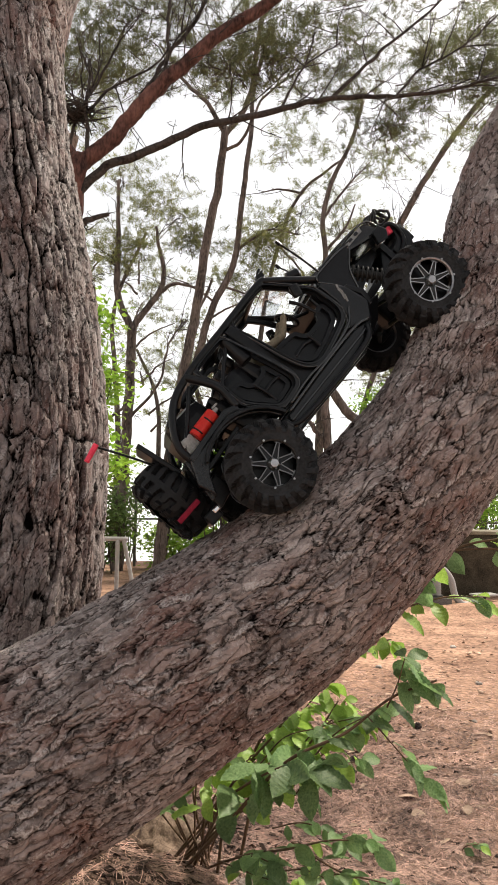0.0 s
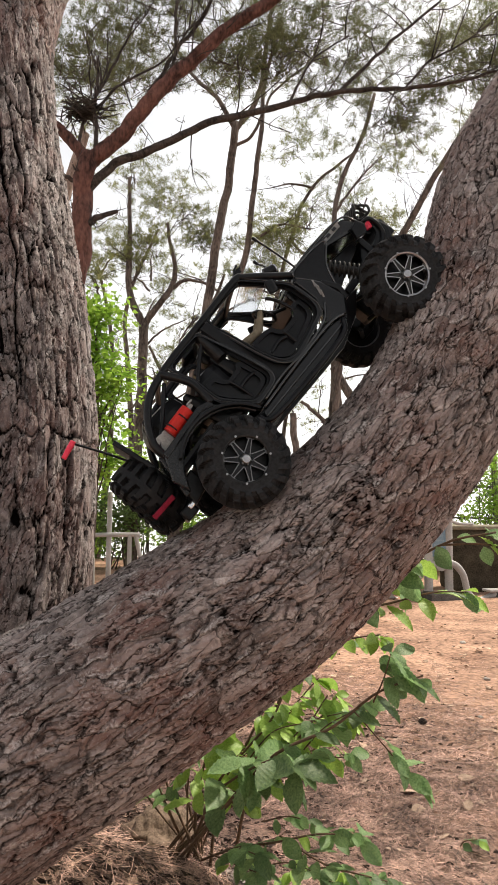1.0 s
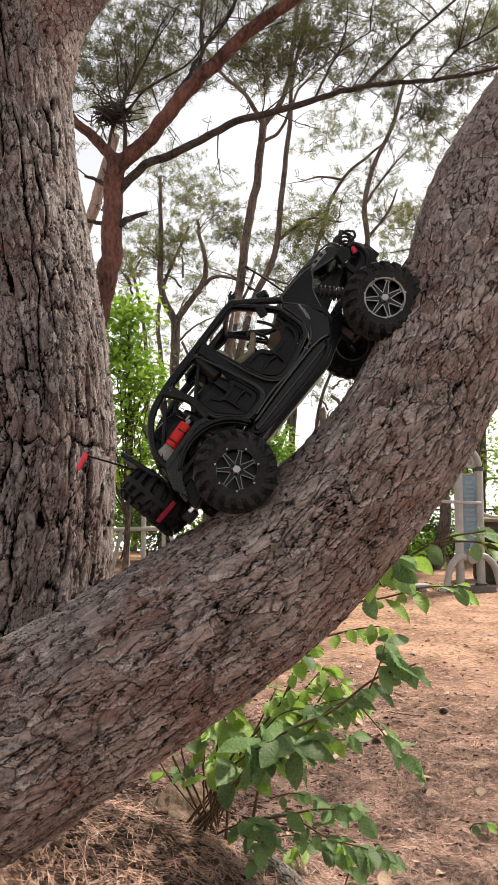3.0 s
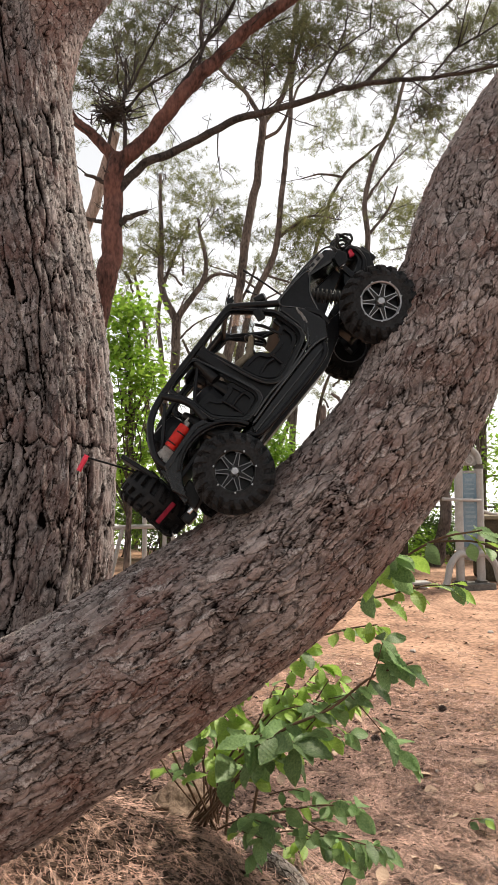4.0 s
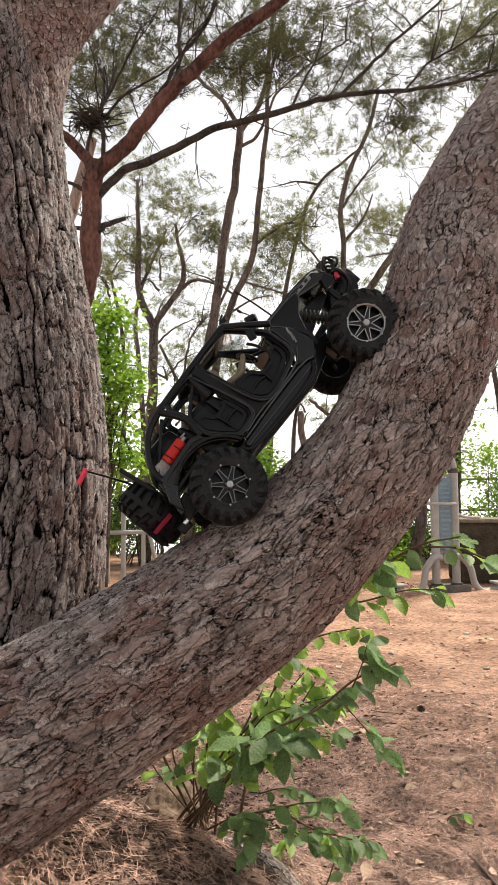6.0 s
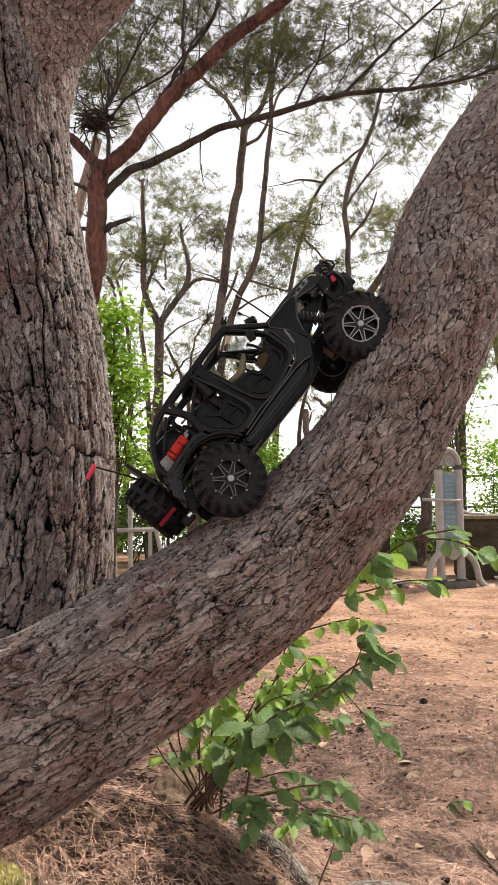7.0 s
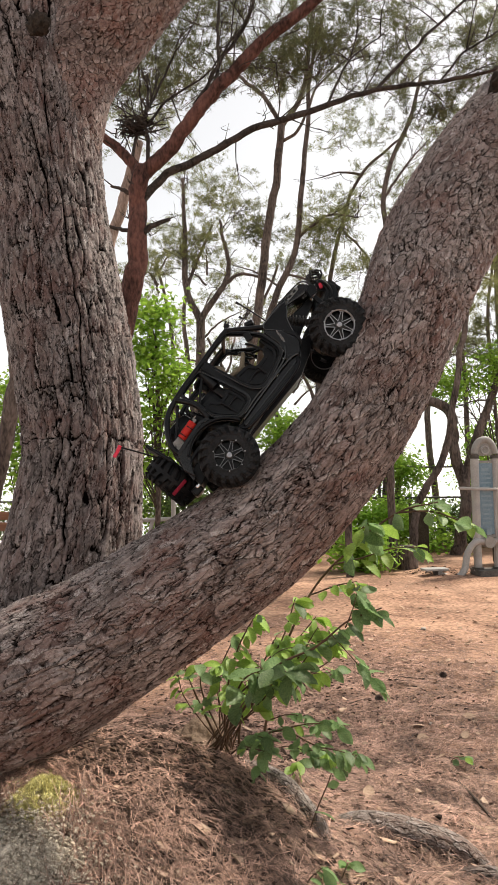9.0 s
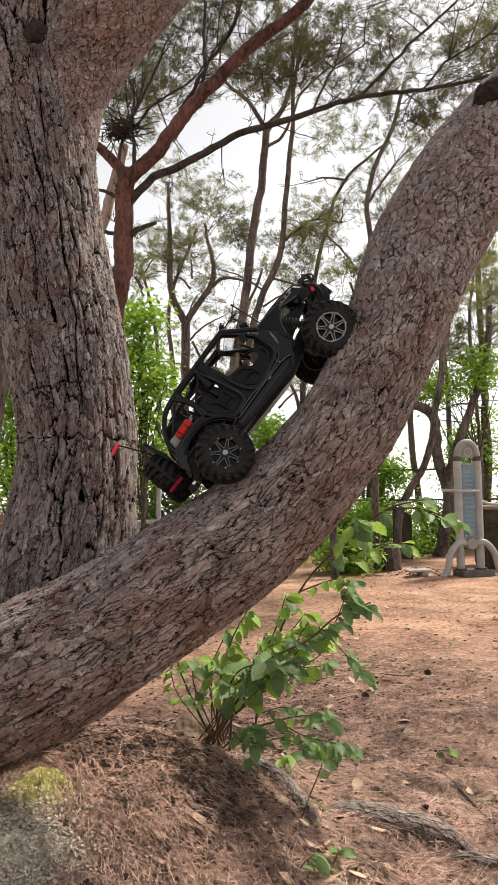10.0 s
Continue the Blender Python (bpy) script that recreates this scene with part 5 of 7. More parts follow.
def buggy():
    car = thing("toy_buggy", "black radio-controlled off-road buggy climbing the leaning trunk", "toy car")
    car.matrix_world = Matrix(((0.618, -0.155, -0.771, 0.0125), (0.177, 0.983, -0.055, 1.0979), (0.766, -0.102, 0.635, 1.1665), (0, 0, 0, 1))) @ pose(0, 0, 0, 0, 0.9, 0) @ Matrix.Scale(1.017, 4)
    car.rotation_mode = "QUATERNION"
    WB, TRACK = 0.395, 0.121
    # wheels; the front pair steers a little
    for x, steer in ((0.0, 0.0), (WB, -9.0)):
        wheel(car, pose(x, -TRACK, 0, 0, 0, steer), bright=x > 0)
        wheel(car, pose(x, TRACK, 0, 0, 0, 180 + steer), bright=True)
    # underbody, axles and arms
    part("skid_plate", slab([(0.02, 0.012), (0.075, -0.004), (0.27, 0.0), (0.33, 0.02), (0.37, 0.05), (0.34, 0.055), (0.26, 0.022), (0.05, 0.026)], -0.055, 0.055, 0.003), BLACK, car)
    part("floor_pan", slab([(-0.05, 0.045), (0.04, 0.022), (0.27, 0.018), (0.31, 0.05), (0.30, 0.056), (0.26, 0.028), (0.05, 0.032), (-0.04, 0.058)], -0.088, 0.088, 0.002), BLACK, car)
    part("rear_axle", rod((0, -0.1, 0), (0, 0.1, 0), 0.008), BLACK, car)
    part("gearbox", block((0, 0.0, 0.006), (0.05, 0.045, 0.045), 0.008), BLACK, car)
    part("gearbox", block((WB - 0.005, 0.0, 0.02), (0.055, 0.045, 0.05), 0.008), BLACK, car)
    for s in (-1, 1):
        part("drive_shaft", rod((WB, s * 0.02, 0.015), (WB, s * 0.1, 0), 0.0055), DARK_METAL, car)
        for dx in (-0.03, 0.028):
            part("suspension_arm", rod((WB + dx - 0.01, s * 0.025, 0.0), (WB + dx * 0.4, s * 0.098, -0.012), 0.0042), BLACK, car)
            part("suspension_arm", rod((WB + dx - 0.01, s * 0.032, 0.04), (WB + dx * 0.3, s * 0.096, 0.022), 0.0035), BLACK, car)
        part("steering_knuckle", block((WB, s * 0.096, 0.004), (0.03, 0.012, 0.045), 0.004), BLACK, car)
        part("tie_rod", rod((WB + 0.035, s * 0.02, 0.02), (WB + 0.02, s * 0.098, 0.008), 0.0025), RIM, car)
        part("trailing_link", rod((0.13, s * 0.06, 0.012), (0.005, s * 0.09, -0.012), 0.0042), BLACK, car)
        part("trailing_link", rod((0.145, s * 0.075, 0.012), (0.01, s * 0.094, -0.004), 0.0035), DARK_METAL, car)
        shock(car, (0.346, s * 0.078, 0.112), (0.380, s * 0.092, 0.052))
        shock(car, (-0.02, s * 0.058, 0.105), (0.004, s * 0.085, 0.010))
    # body sides
    for s in (-1, 1):
        y0, y1 = s * 0.100, s * 0.088
        part("rocker_panel", slab([(0.075, 0.008), (0.262, 0.012), (0.300, 0.032), (0.262, 0.040), (0.168, 0.036), (0.085, 0.029)], y0, y1, 0.003), PANEL, car)
        pipe("rock_slider", mirrored([(0.07, 0.104, 0.03), (0.085, 0.112, 0.010), (0.18, 0.114, 0.008), (0.26, 0.112, 0.014), (0.285, 0.102, 0.03)], s), 0.0042, BLACK, car)
        pipe("rocker_rib", mirrored([(0.088, 0.102, 0.0311), (0.17, 0.103, 0.038), (0.262, 0.103, 0.042), (0.296, 0.101, 0.034)], s), 0.0026, EDGE, car)
        pipe("rocker_rib", mirrored([(0.080, 0.102, 0.019), (0.18, 0.103, 0.023), (0.262, 0.103, 0.026), (0.290, 0.101, 0.028)], s), 0.0022, EDGE, car)
        part("quarter_panel", slab([(0.276, 0.064), (0.262, 0.046), (0.298, 0.031), (0.320, 0.054), (0.311, 0.096), (0.286, 0.130), (0.280, 0.128), (0.282, 0.085)], y0, y1, 0.0025), PANEL, car)
        part("front_fender", slab([(0.284, 0.132), (0.312, 0.097), (0.322, 0.062), (0.330, 0.078), (0.346, 0.108), (0.374, 0.138), (0.380, 0.148), (0.302, 0.144)], s * 0.090, s * 0.062, 0.003), BLACK, car)
        part("fender_brace", slab([(0.310, 0.098), (0.318, 0.098), (0.332, 0.072), (0.326, 0.048), (0.318, 0.048), (0.322, 0.070)], s * 0.096, s * 0.088, 0.002), BLACK, car)
        # door openings: a proud frame, a stepped inner lip and a half door set back in each
        for name, opening, half, bars in (
                ("front_door", [(0.218, 0.199), (0.226, 0.197), (0.247, 0.170), (0.268, 0.138), (0.272, 0.130), (0.273, 0.084), (0.270, 0.074), (0.262, 0.066), (0.225, 0.056), (0.190, 0.049), (0.180, 0.050), (0.168, 0.058), (0.160, 0.072), (0.153, 0.096), (0.147, 0.140), (0.140, 0.184), (0.142, 0.192), (0.150, 0.195), (0.185, 0.197)],
                 [(0.268, 0.106), (0.268, 0.084), (0.259, 0.071), (0.225, 0.060), (0.192, 0.054), (0.182, 0.056), (0.170, 0.068), (0.162, 0.084), (0.157, 0.108), (0.160, 0.114), (0.190, 0.112), (0.200, 0.108), (0.206, 0.094), (0.212, 0.091), (0.240, 0.093), (0.246, 0.104), (0.256, 0.110)],
                 [[(0.210, 0.062), (0.210, 0.076), (0.208, 0.092)], [(0.168, 0.080), (0.190, 0.084), (0.206, 0.080)], [(0.250, 0.098), (0.244, 0.130), (0.236, 0.148)]]),
                ("rear_door", [(0.108, 0.186), (0.114, 0.180), (0.122, 0.140), (0.128, 0.109), (0.136, 0.068), (0.135, 0.058), (0.127, 0.051), (0.096, 0.047), (0.086, 0.050), (0.060, 0.082), (0.053, 0.094), (0.052, 0.115), (0.053, 0.138), (0.044, 0.172), (0.048, 0.182), (0.080, 0.185)],
                 [(0.124, 0.108), (0.131, 0.072), (0.130, 0.061), (0.122, 0.056), (0.098, 0.052), (0.089, 0.055), (0.066, 0.084), (0.058, 0.098), (0.057, 0.120), (0.062, 0.124), (0.078, 0.121), (0.084, 0.106), (0.090, 0.102), (0.112, 0.104), (0.116, 0.112)],
                 [[(0.094, 0.056), (0.092, 0.080), (0.088, 0.102)], [(0.092, 0.080), (0.110, 0.082), (0.126, 0.080)]])):
            cx, cz = np.mean(np.array(opening), axis=0)
            door = part(name, band(half, -0.007, s, 0.010, 0.005), BLACK, car)
            part("door_frame", band(opening, 0.0070, s, -0.001, 0.009), PANEL, door)
            part("frame_lip", band(opening, 0.0018, s, -0.0035, 0.004), PANEL, door)
            part("inner_lip", band(opening, -0.0036, s, 0.006, 0.005), BLACK, door)
            pipe("edge_bead", [(x, s * (side_y(z) + 0.0012), z) for x, z in [((1 + 0.07) * x - 0.07 * cx, (1 + 0.07) * z - 0.07 * cz) for x, z in opening + opening[:1]]], 0.0013, EDGE, door, n=90, sides=6)
            for pts in bars:
                pipe("door_bar", [(x, s * (side_y(z) - 0.012), z) for x, z in pts], 0.0030, BLACK, door, n=20)
            part("door_card", slab(half, s * 0.082, s * 0.079, 0.0008), BLACK, door)
        part("middle_post", slab([(0.120, 0.188), (0.136, 0.188), (0.143, 0.142), (0.149, 0.098), (0.158, 0.068), (0.184, 0.043), (0.092, 0.036), (0.090, 0.046), (0.126, 0.047), (0.140, 0.062), (0.132, 0.109), (0.126, 0.140)], s * 0.091, s * 0.084, 0.0015), BLACK, car)
        for v in car.children[-1].data.vertices:
            v.co.y -= s * (0.100 - side_y(v.co.z))
        pipe("side_crease", mirrored([(0.100, 0.101, 0.038), (0.150, 0.102, 0.044), (0.200, 0.102, 0.043), (0.262, 0.102, 0.052), (0.286, 0.101, 0.070)], s), 0.0022, EDGE, car, n=40)
        pipe("fender_bead", mirrored([(0.290, 0.0905, 0.133), (0.312, 0.0910, 0.100), (0.322, 0.0910, 0.068), (0.345, 0.0905, 0.110), (0.374, 0.090, 0.140), (0.302, 0.0905, 0.143), (0.290, 0.0905, 0.134)], s), 0.0016, EDGE, car, n=60)
        pipe("bonnet_edge", mirrored([(0.296, 0.0625, 0.146), (0.37, 0.0625, 0.1535), (0.444, 0.0625, 0.1495), (0.460, 0.0625, 0.126)], s), 0.0018, EDGE, car, n=40)
        part("lamp_guard", slab([(0.430, 0.104), (0.452, 0.100), (0.462, 0.112), (0.456, 0.128), (0.438, 0.124)], s * 0.070, s * 0.060, 0.002), BLACK, car)
        # rear quarter with its arch over the wheel
        arch = [(0.082 * math.cos(radians(a)), 0.006 + 0.082 * math.sin(radians(a))) for a in range(22, 150, 12)]
        part("rear_quarter", slab(arch + [(-0.080, 0.030), (-0.088, 0.060), (-0.068, 0.094), (0.020, 0.104), (0.040, 0.094), (0.084, 0.040)], y0, s * 0.084, 0.0025), PANEL, car)
        outer = [(0.090 * math.cos(radians(a)), 0.006 + 0.090 * math.sin(radians(a))) for a in range(20, 140, 10)]
        part("wheel_arch", slab(outer + [(x * 0.94, 0.006 + (z - 0.006) * 0.94) for x, z in outer[::-1]], s * 0.114, s * 0.098, 0.0015), BLACK, car)
        part("bed_rail", slab([(-0.068, 0.088), (-0.066, 0.098), (0.022, 0.108), (0.042, 0.100), (0.040, 0.090), (0.020, 0.098)], s * 0.102, s * 0.086, 0.002), PANEL, car)
        # cage
        pipe("cage_rail", mirrored([(0.303, 0.082, 0.132), (0.268, 0.082, 0.166), (0.236, 0.080, 0.197), (0.222, 0.080, 0.203), (0.129, 0.080, 0.195), (0.05, 0.080, 0.188), (-0.006, 0.080, 0.176), (-0.040, 0.081, 0.152), (-0.062, 0.083, 0.120), (-0.064, 0.085, 0.090)], s), 0.0064, BLACK, car, n=90)
        pipe("cage_post", mirrored([(0.026, 0.081, 0.186), (0.046, 0.090, 0.14), (0.042, 0.097, 0.096)], s), 0.0066, BLACK, car)
        pipe("cage_brace", mirrored([(0.127, 0.080, 0.188), (0.175, 0.08, 0.196), (0.222, 0.080, 0.196)], s), 0.0030, BLACK, car)
        pipe("cage_brace", mirrored([(0.020, 0.080, 0.172), (-0.02, 0.08, 0.140), (-0.058, 0.082, 0.110)], s), 0.0034, BLACK, car)
        pipe("cage_brace", mirrored([(0.118, 0.078, 0.180), (0.075, 0.080, 0.150), (0.036, 0.088, 0.120)], s), 0.0034, BLACK, car)
        part("mirror", block((0.247, s * 0.101, 0.150), (0.016, 0.010, 0.022), 0.004, (0, 20, 0)), BLACK, car)
        pipe("bonnet_cable", mirrored([(0.30, 0.060, 0.142), (0.36, 0.066, 0.150), (0.435, 0.060, 0.140)], s), 0.0018, CABLE, car)
        part("headlamp", block((0.446, s * 0.052, 0.105), (0.014, 0.020, 0.010), 0.004), LENS, car, "clear headlamp lens")
    for x, z in ((0.222, 0.203), (0.129, 0.195), (0.020, 0.184), (-0.045, 0.152), (-0.060, 0.098)):
        pipe("cross_bar", [(x, -0.080, z), (x, 0.0, z + 0.002), (x, 0.080, z)], 0.0050, BLACK, car)
    part("roof_bar", slab([(0.10, 0.196), (0.225, 0.205), (0.225, 0.211), (0.10, 0.202)], 0.035, 0.078, 0.002), BLACK, car)
    # bonnet, nose and windscreen
    hood = part("bonnet", slab([(0.290, 0.120), (0.296, 0.146), (0.37, 0.153), (0.444, 0.149), (0.460, 0.126), (0.460, 0.108), (0.440, 0.120), (0.37, 0.138)], -0.062, 0.062, 0.005), GLOSS, car, "glossy black bonnet with grey lettering")
    for k in range(3):
        part("bonnet_ridge", slab([(0.302, 0.1465), (0.434, 0.1490), (0.427, 0.1560), (0.31, 0.1535)], -0.05 + 0.042 * k, -0.042 + 0.042 * k, 0.0015), GLOSS, hood)
    part("lettering_strip", slab([(0.312, 0.1365), (0.430, 0.1405), (0.432, 0.1495), (0.312, 0.1455)], -0.0650, -0.0620, 0.0006), PRINT, hood, "grey lettering strip")
    for k, w in enumerate((0.0085, 0.0080, 0.0088, 0.0034, 0.0080, 0.0086, 0.0084)):
        part("lettering_bar", block((0.322 + 0.0160 * k, -0.0652, 0.1417 + 0.00054 * k), (w, 0.0010, 0.0052), 0.0003), GLOSS, hood)
    part("lettering_strip", slab([(0.318, 0.1482), (0.430, 0.1520), (0.430, 0.1535), (0.318, 0.1500)], -0.0605, -0.0455), PRINT, hood, "grey lettering strip")
    for k, w in enumerate((0.0070, 0.0068, 0.0072, 0.0030, 0.0066, 0.0072, 0.0070)):
        part("lettering_bar", block((0.327 + 0.0145 * k, -0.0530, 0.1505 + 0.00045 * k), (w, 0.0110, 0.0016), 0.0004), GLOSS, hood)
    part("radiator_grille", block((0.448, 0, 0.085), (0.012, 0.09, 0.036), 0.003), BLACK, car)
    part("nose_frame", slab([(0.360, 0.050), (0.430, 0.060), (0.456, 0.085), (0.452, 0.100), (0.438, 0.092), (0.420, 0.074), (0.360, 0.064)], -0.040, 0.040, 0.003), BLACK, car)
    part("inner_fender", slab([(0.345, 0.065), (0.40, 0.085), (0.442, 0.098), (0.442, 0.112), (0.36, 0.120)], -0.030, 0.030, 0.003), BLACK, car)
    part("windscreen", slab([(0.270, 0.168), (0.273, 0.168), (0.240, 0.199), (0.237, 0.199)], -0.074, 0.074), GLASS, car, "clear plastic windscreen")
    part("dashboard", slab([(0.262, 0.128), (0.296, 0.134), (0.296, 0.090), (0.276, 0.084), (0.262, 0.104)], -0.080, 0.080, 0.004), BLACK, car)
    pipe("windscreen_frame", [(0.300, -0.078, 0.140), (0.303, 0, 0.143), (0.300, 0.078, 0.140)], 0.0042, BLACK, car)
    # front bumper, winch and rope
    bumper = part("bumper", slab([(0.455, 0.048), (0.490, 0.058), (0.505, 0.082), (0.498, 0.112), (0.486, 0.114), (0.478, 0.090), (0.455, 0.080)], -0.048, 0.048, 0.004), BLACK, car)
    part("winch_drum", rod((0.486, -0.032, 0.110), (0.486, 0.032, 0.110), 0.015, bevel=0.002), BLACK, bumper)
    part("fairlead", block((0.512, 0.0, 0.086), (0.010, 0.058, 0.036), 0.003), BLACK, bumper, "black winch fairlead plate")
    part("winch_hook", slab([(0.474, 0.104), (0.490, 0.098), (0.494, 0.108), (0.482, 0.116)], -0.046, -0.036, 0.002), PINK_RED, bumper, "red winch hook")
    rs = np.random.RandomState(5)
    for k in range(7):
        c = np.array([0.500, -0.030 + 0.007 * k, 0.138])
        a = np.linspace(0, 2 * np.pi, 14)
        r = rs.uniform(0.013, 0.021)
        p = c + np.stack([r * np.cos(a), 0.006 * np.sin(a * 2 + k), r * np.sin(a)], -1) + rs.normal(size=(14, 3)) * 0.0012
        pipe("rope_coil", p, 0.0026, CABLE, bumper, n=44, sides=7)
    pipe("bull_bar", [(0.452, -0.052, 0.062), (0.485, -0.050, 0.082), (0.488, -0.044, 0.118), (0.488, 0.044, 0.118), (0.485, 0.050, 0.082), (0.452, 0.052, 0.062)], 0.0040, BLACK, bumper, n=60)
    # lamps and gear round the windscreen
    for y in (-0.062, -0.036):
        lamp = part("spot_lamp", rod((0.274 - 0.3 * (y + 0.062), y, 0.180), (0.292 - 0.3 * (y + 0.062), y, 0.172), 0.0080, 0.0095, 16, 0.001), BLACK, car)
        part("lamp_lens", rod((0.2925 - 0.3 * (y + 0.062), y, 0.1718), (0.2945 - 0.3 * (y + 0.062), y, 0.1710), 0.0082, sides=16), LENS, lamp)
        part("lamp_bracket", rod((0.279 - 0.3 * (y + 0.062), y, 0.170), (0.272, y, 0.150), 0.003), BLACK, lamp)
    cam_mount = part("roof_gadget", block((0.247, -0.052, 0.214), (0.012, 0.018, 0.010), 0.002), BLACK, car, "small black roof gadget")
    pipe("gadget_leg", [(0.236, -0.060, 0.204), (0.243, -0.058, 0.218), (0.256, -0.056, 0.224)], 0.0020, BLACK, cam_mount)
    pipe("gadget_leg", [(0.238, -0.044, 0.204), (0.250, -0.045, 0.216), (0.262, -0.046, 0.220)], 0.0020, BLACK, cam_mount)
    aerial = part("aerial_base", rod((0.313, -0.076, 0.132), (0.3125, -0.076, 0.146), 0.0040, 0.0030), BLACK, car)
    pipe("aerial", [(0.3125, -0.076, 0.144), (0.308, -0.077, 0.19), (0.302, -0.078, 0.229)], 0.0019, BLACK, aerial)
    part("aerial_tip", rod((0.3025, -0.078, 0.222), (0.3018, -0.078, 0.231), 0.0030, sides=10), BLACK, aerial)
    pipe("wire", [(0.29, -0.02, 0.150), (0.30, -0.03, 0.185), (0.292, -0.036, 0.205)], 0.0014, CABLE, car)
    part("wire_bead", rod((0.292, -0.036, 0.203), (0.291, -0.0365, 0.212), 0.0030, sides=8), BLACK, car)
    # decals
    for k, (x, z, l, h) in enumerate(((0.300, 0.104, 0.014, 0.0022), (0.299, 0.098, 0.010, 0.0022), (0.297, 0.090, 0.020, 0.0030), (0.296, 0.083, 0.016, 0.0022))):
        part("decal_bar", block((x, -0.1005, z), (h * 1.4, 0.0012, l * 0.8), 0, (0, 25, 0)), PRINT, car)
    # cabin
    for y in (-0.042, 0.042):
        seat = part("seat", slab([(0.120, 0.046), (0.195, 0.044), (0.200, 0.058), (0.140, 0.066), (0.112, 0.150), (0.098, 0.148), (0.104, 0.090)], y - 0.032, y + 0.032, 0.006), BLACK, car, "black bucket seat")
        part("head_rest", block((0.098, y, 0.158), (0.016, 0.036, 0.022), 0.005, (0, -15, 0)), BLACK, seat)
        rear = part("seat", slab([(0.035, 0.052), (0.098, 0.050), (0.100, 0.062), (0.055, 0.070), (0.034, 0.140), (0.022, 0.138), (0.026, 0.09)], y - 0.032, y + 0.032, 0.006), BLACK, car, "black rear seat")
    part("centre_console", block((0.17, 0, 0.055), (0.12, 0.02, 0.036), 0.004), BLACK, car)
    part("battery_box", block((0.07, 0, 0.07), (0.06, 0.05, 0.036), 0.005), BLACK, car)
    steering = mesh_part("steering_wheel", ring_mesh("steering_wheel", 0.019, 0.0028, 0.0028, 0.0), BLACK, car)
    steering.matrix_local = pose(0.226, -0.040, 0.134, 0, 0, 90) @ pose(0, 0, 0, -25, 0, 0)
    part("roll_pad", rod((0.116, -0.072, 0.184), (0.112, -0.080, 0.132), 0.0125, bevel=0.004), BLACK, car, "black padded roll behind the seat")
    pipe("steering_column", [(0.230, -0.040, 0.132), (0.262, -0.040, 0.118)], 0.0030, BLACK, car)
    # cargo bed
    part("cargo_floor", slab([(-0.080, 0.060), (0.022, 0.072), (0.022, 0.078), (-0.078, 0.068)], -0.084, 0.084, 0.001), BLACK, car)
    part("tailgate", slab([(-0.090, 0.030), (-0.080, 0.030), (-0.066, 0.096), (-0.074, 0.100)], -0.086, 0.086, 0.002), PANEL, car)
    part("rear_valance", slab([(-0.084, 0.012), (-0.050, 0.020), (-0.050, 0.056), (-0.084, 0.050)], -0.060, 0.060, 0.003), BLACK, car)
    part("storage_box", block((-0.047, -0.070, 0.112), (0.026, 0.030, 0.024), 0.004), PALE, car, "pale grey storage box")
    part("canvas_bag", block((-0.016, 0.004, 0.122), (0.078, 0.126, 0.074), 0.020), BLACK, car, "black canvas bag")
    part("canvas_bag", block((0.074, -0.025, 0.118), (0.056, 0.095, 0.052), 0.014), BLACK, car, "black stuffed bag")
    pipe("tow_strap", [(-0.004, -0.050, 0.138), (0.008, -0.040, 0.146), (0.004, -0.020, 0.150), (-0.010, -0.024, 0.140), (0.0, -0.044, 0.130)], 0.0032, PALE, car, "pale grey strap")
    bottle = part("fire_extinguisher", rod((-0.034, -0.088, 0.113), (0.012, -0.088, 0.117), 0.0112, sides=20, bevel=0.0025), RED, car, "red fire extinguisher")
    part("valve", rod((0.010, -0.088, 0.117), (0.021, -0.088, 0.118), 0.0042, 0.0032, 10), PALE, bottle, "grey valve")
    part("valve_lever", block((0.021, -0.088, 0.123), (0.012, 0.004, 0.003), 0.001), PALE, bottle)
    for x in (-0.026, -0.004):
        part("clamp_band", rod((x - 0.0012, -0.088, 0.1145), (x + 0.0012, -0.088, 0.1147), 0.0117, sides=20), BLACK, bottle)
    # spare wheel on the tail, tied with a red strap
    SPARE = TYRE.copy()
    SPARE.materials[0] = BLACK_RUBBER
    spare = mesh_part("spare_tyre", SPARE, None, car, "black spare tyre tied with a red strap")
    spare.matrix_local = pose(-0.118, 0.0, 0.078, 0, -8, 90) @ Matrix.Diagonal((0.98, 1.05, 0.98, 1))
    carrier = part("tyre_carrier", slab([(-0.090, 0.020), (-0.082, 0.020), (-0.078, 0.120), (-0.088, 0.122)], -0.022, 0.022, 0.002), BLACK, car)
    part("carrier_plate", slab([(-0.100, 0.172), (-0.092, 0.174), (-0.080, 0.098), (-0.088, 0.096)], -0.050, 0.020, 0.002), BLACK, carrier)
    part("red_strap", block((-0.121, -0.0665, 0.047), (0.044, 0.005, 0.008), 0.0015, (23.6, 0, 0)), STRAP, car, "red strap round the spare tyre")
    part("tow_hitch", block((-0.098, -0.02, 0.014), (0.026, 0.05, 0.020), 0.004), BLACK, car)
    part("tail_lamp", block((-0.090, -0.050, 0.018), (0.012, 0.012, 0.008), 0.002), LENS, car)
    mast = pipe("flag_mast", [(-0.088, -0.030, 0.104), (-0.112, -0.032, 0.165), (-0.138, -0.034, 0.222)], 0.0019, BLACK, car)
    part("flag_tip", rod((-0.134, -0.0335, 0.222), (-0.164, -0.0343, 0.214), 0.0050, 0.0042, 12, 0.0008), PINK_RED, mast, "bright red mast tip")
    return car


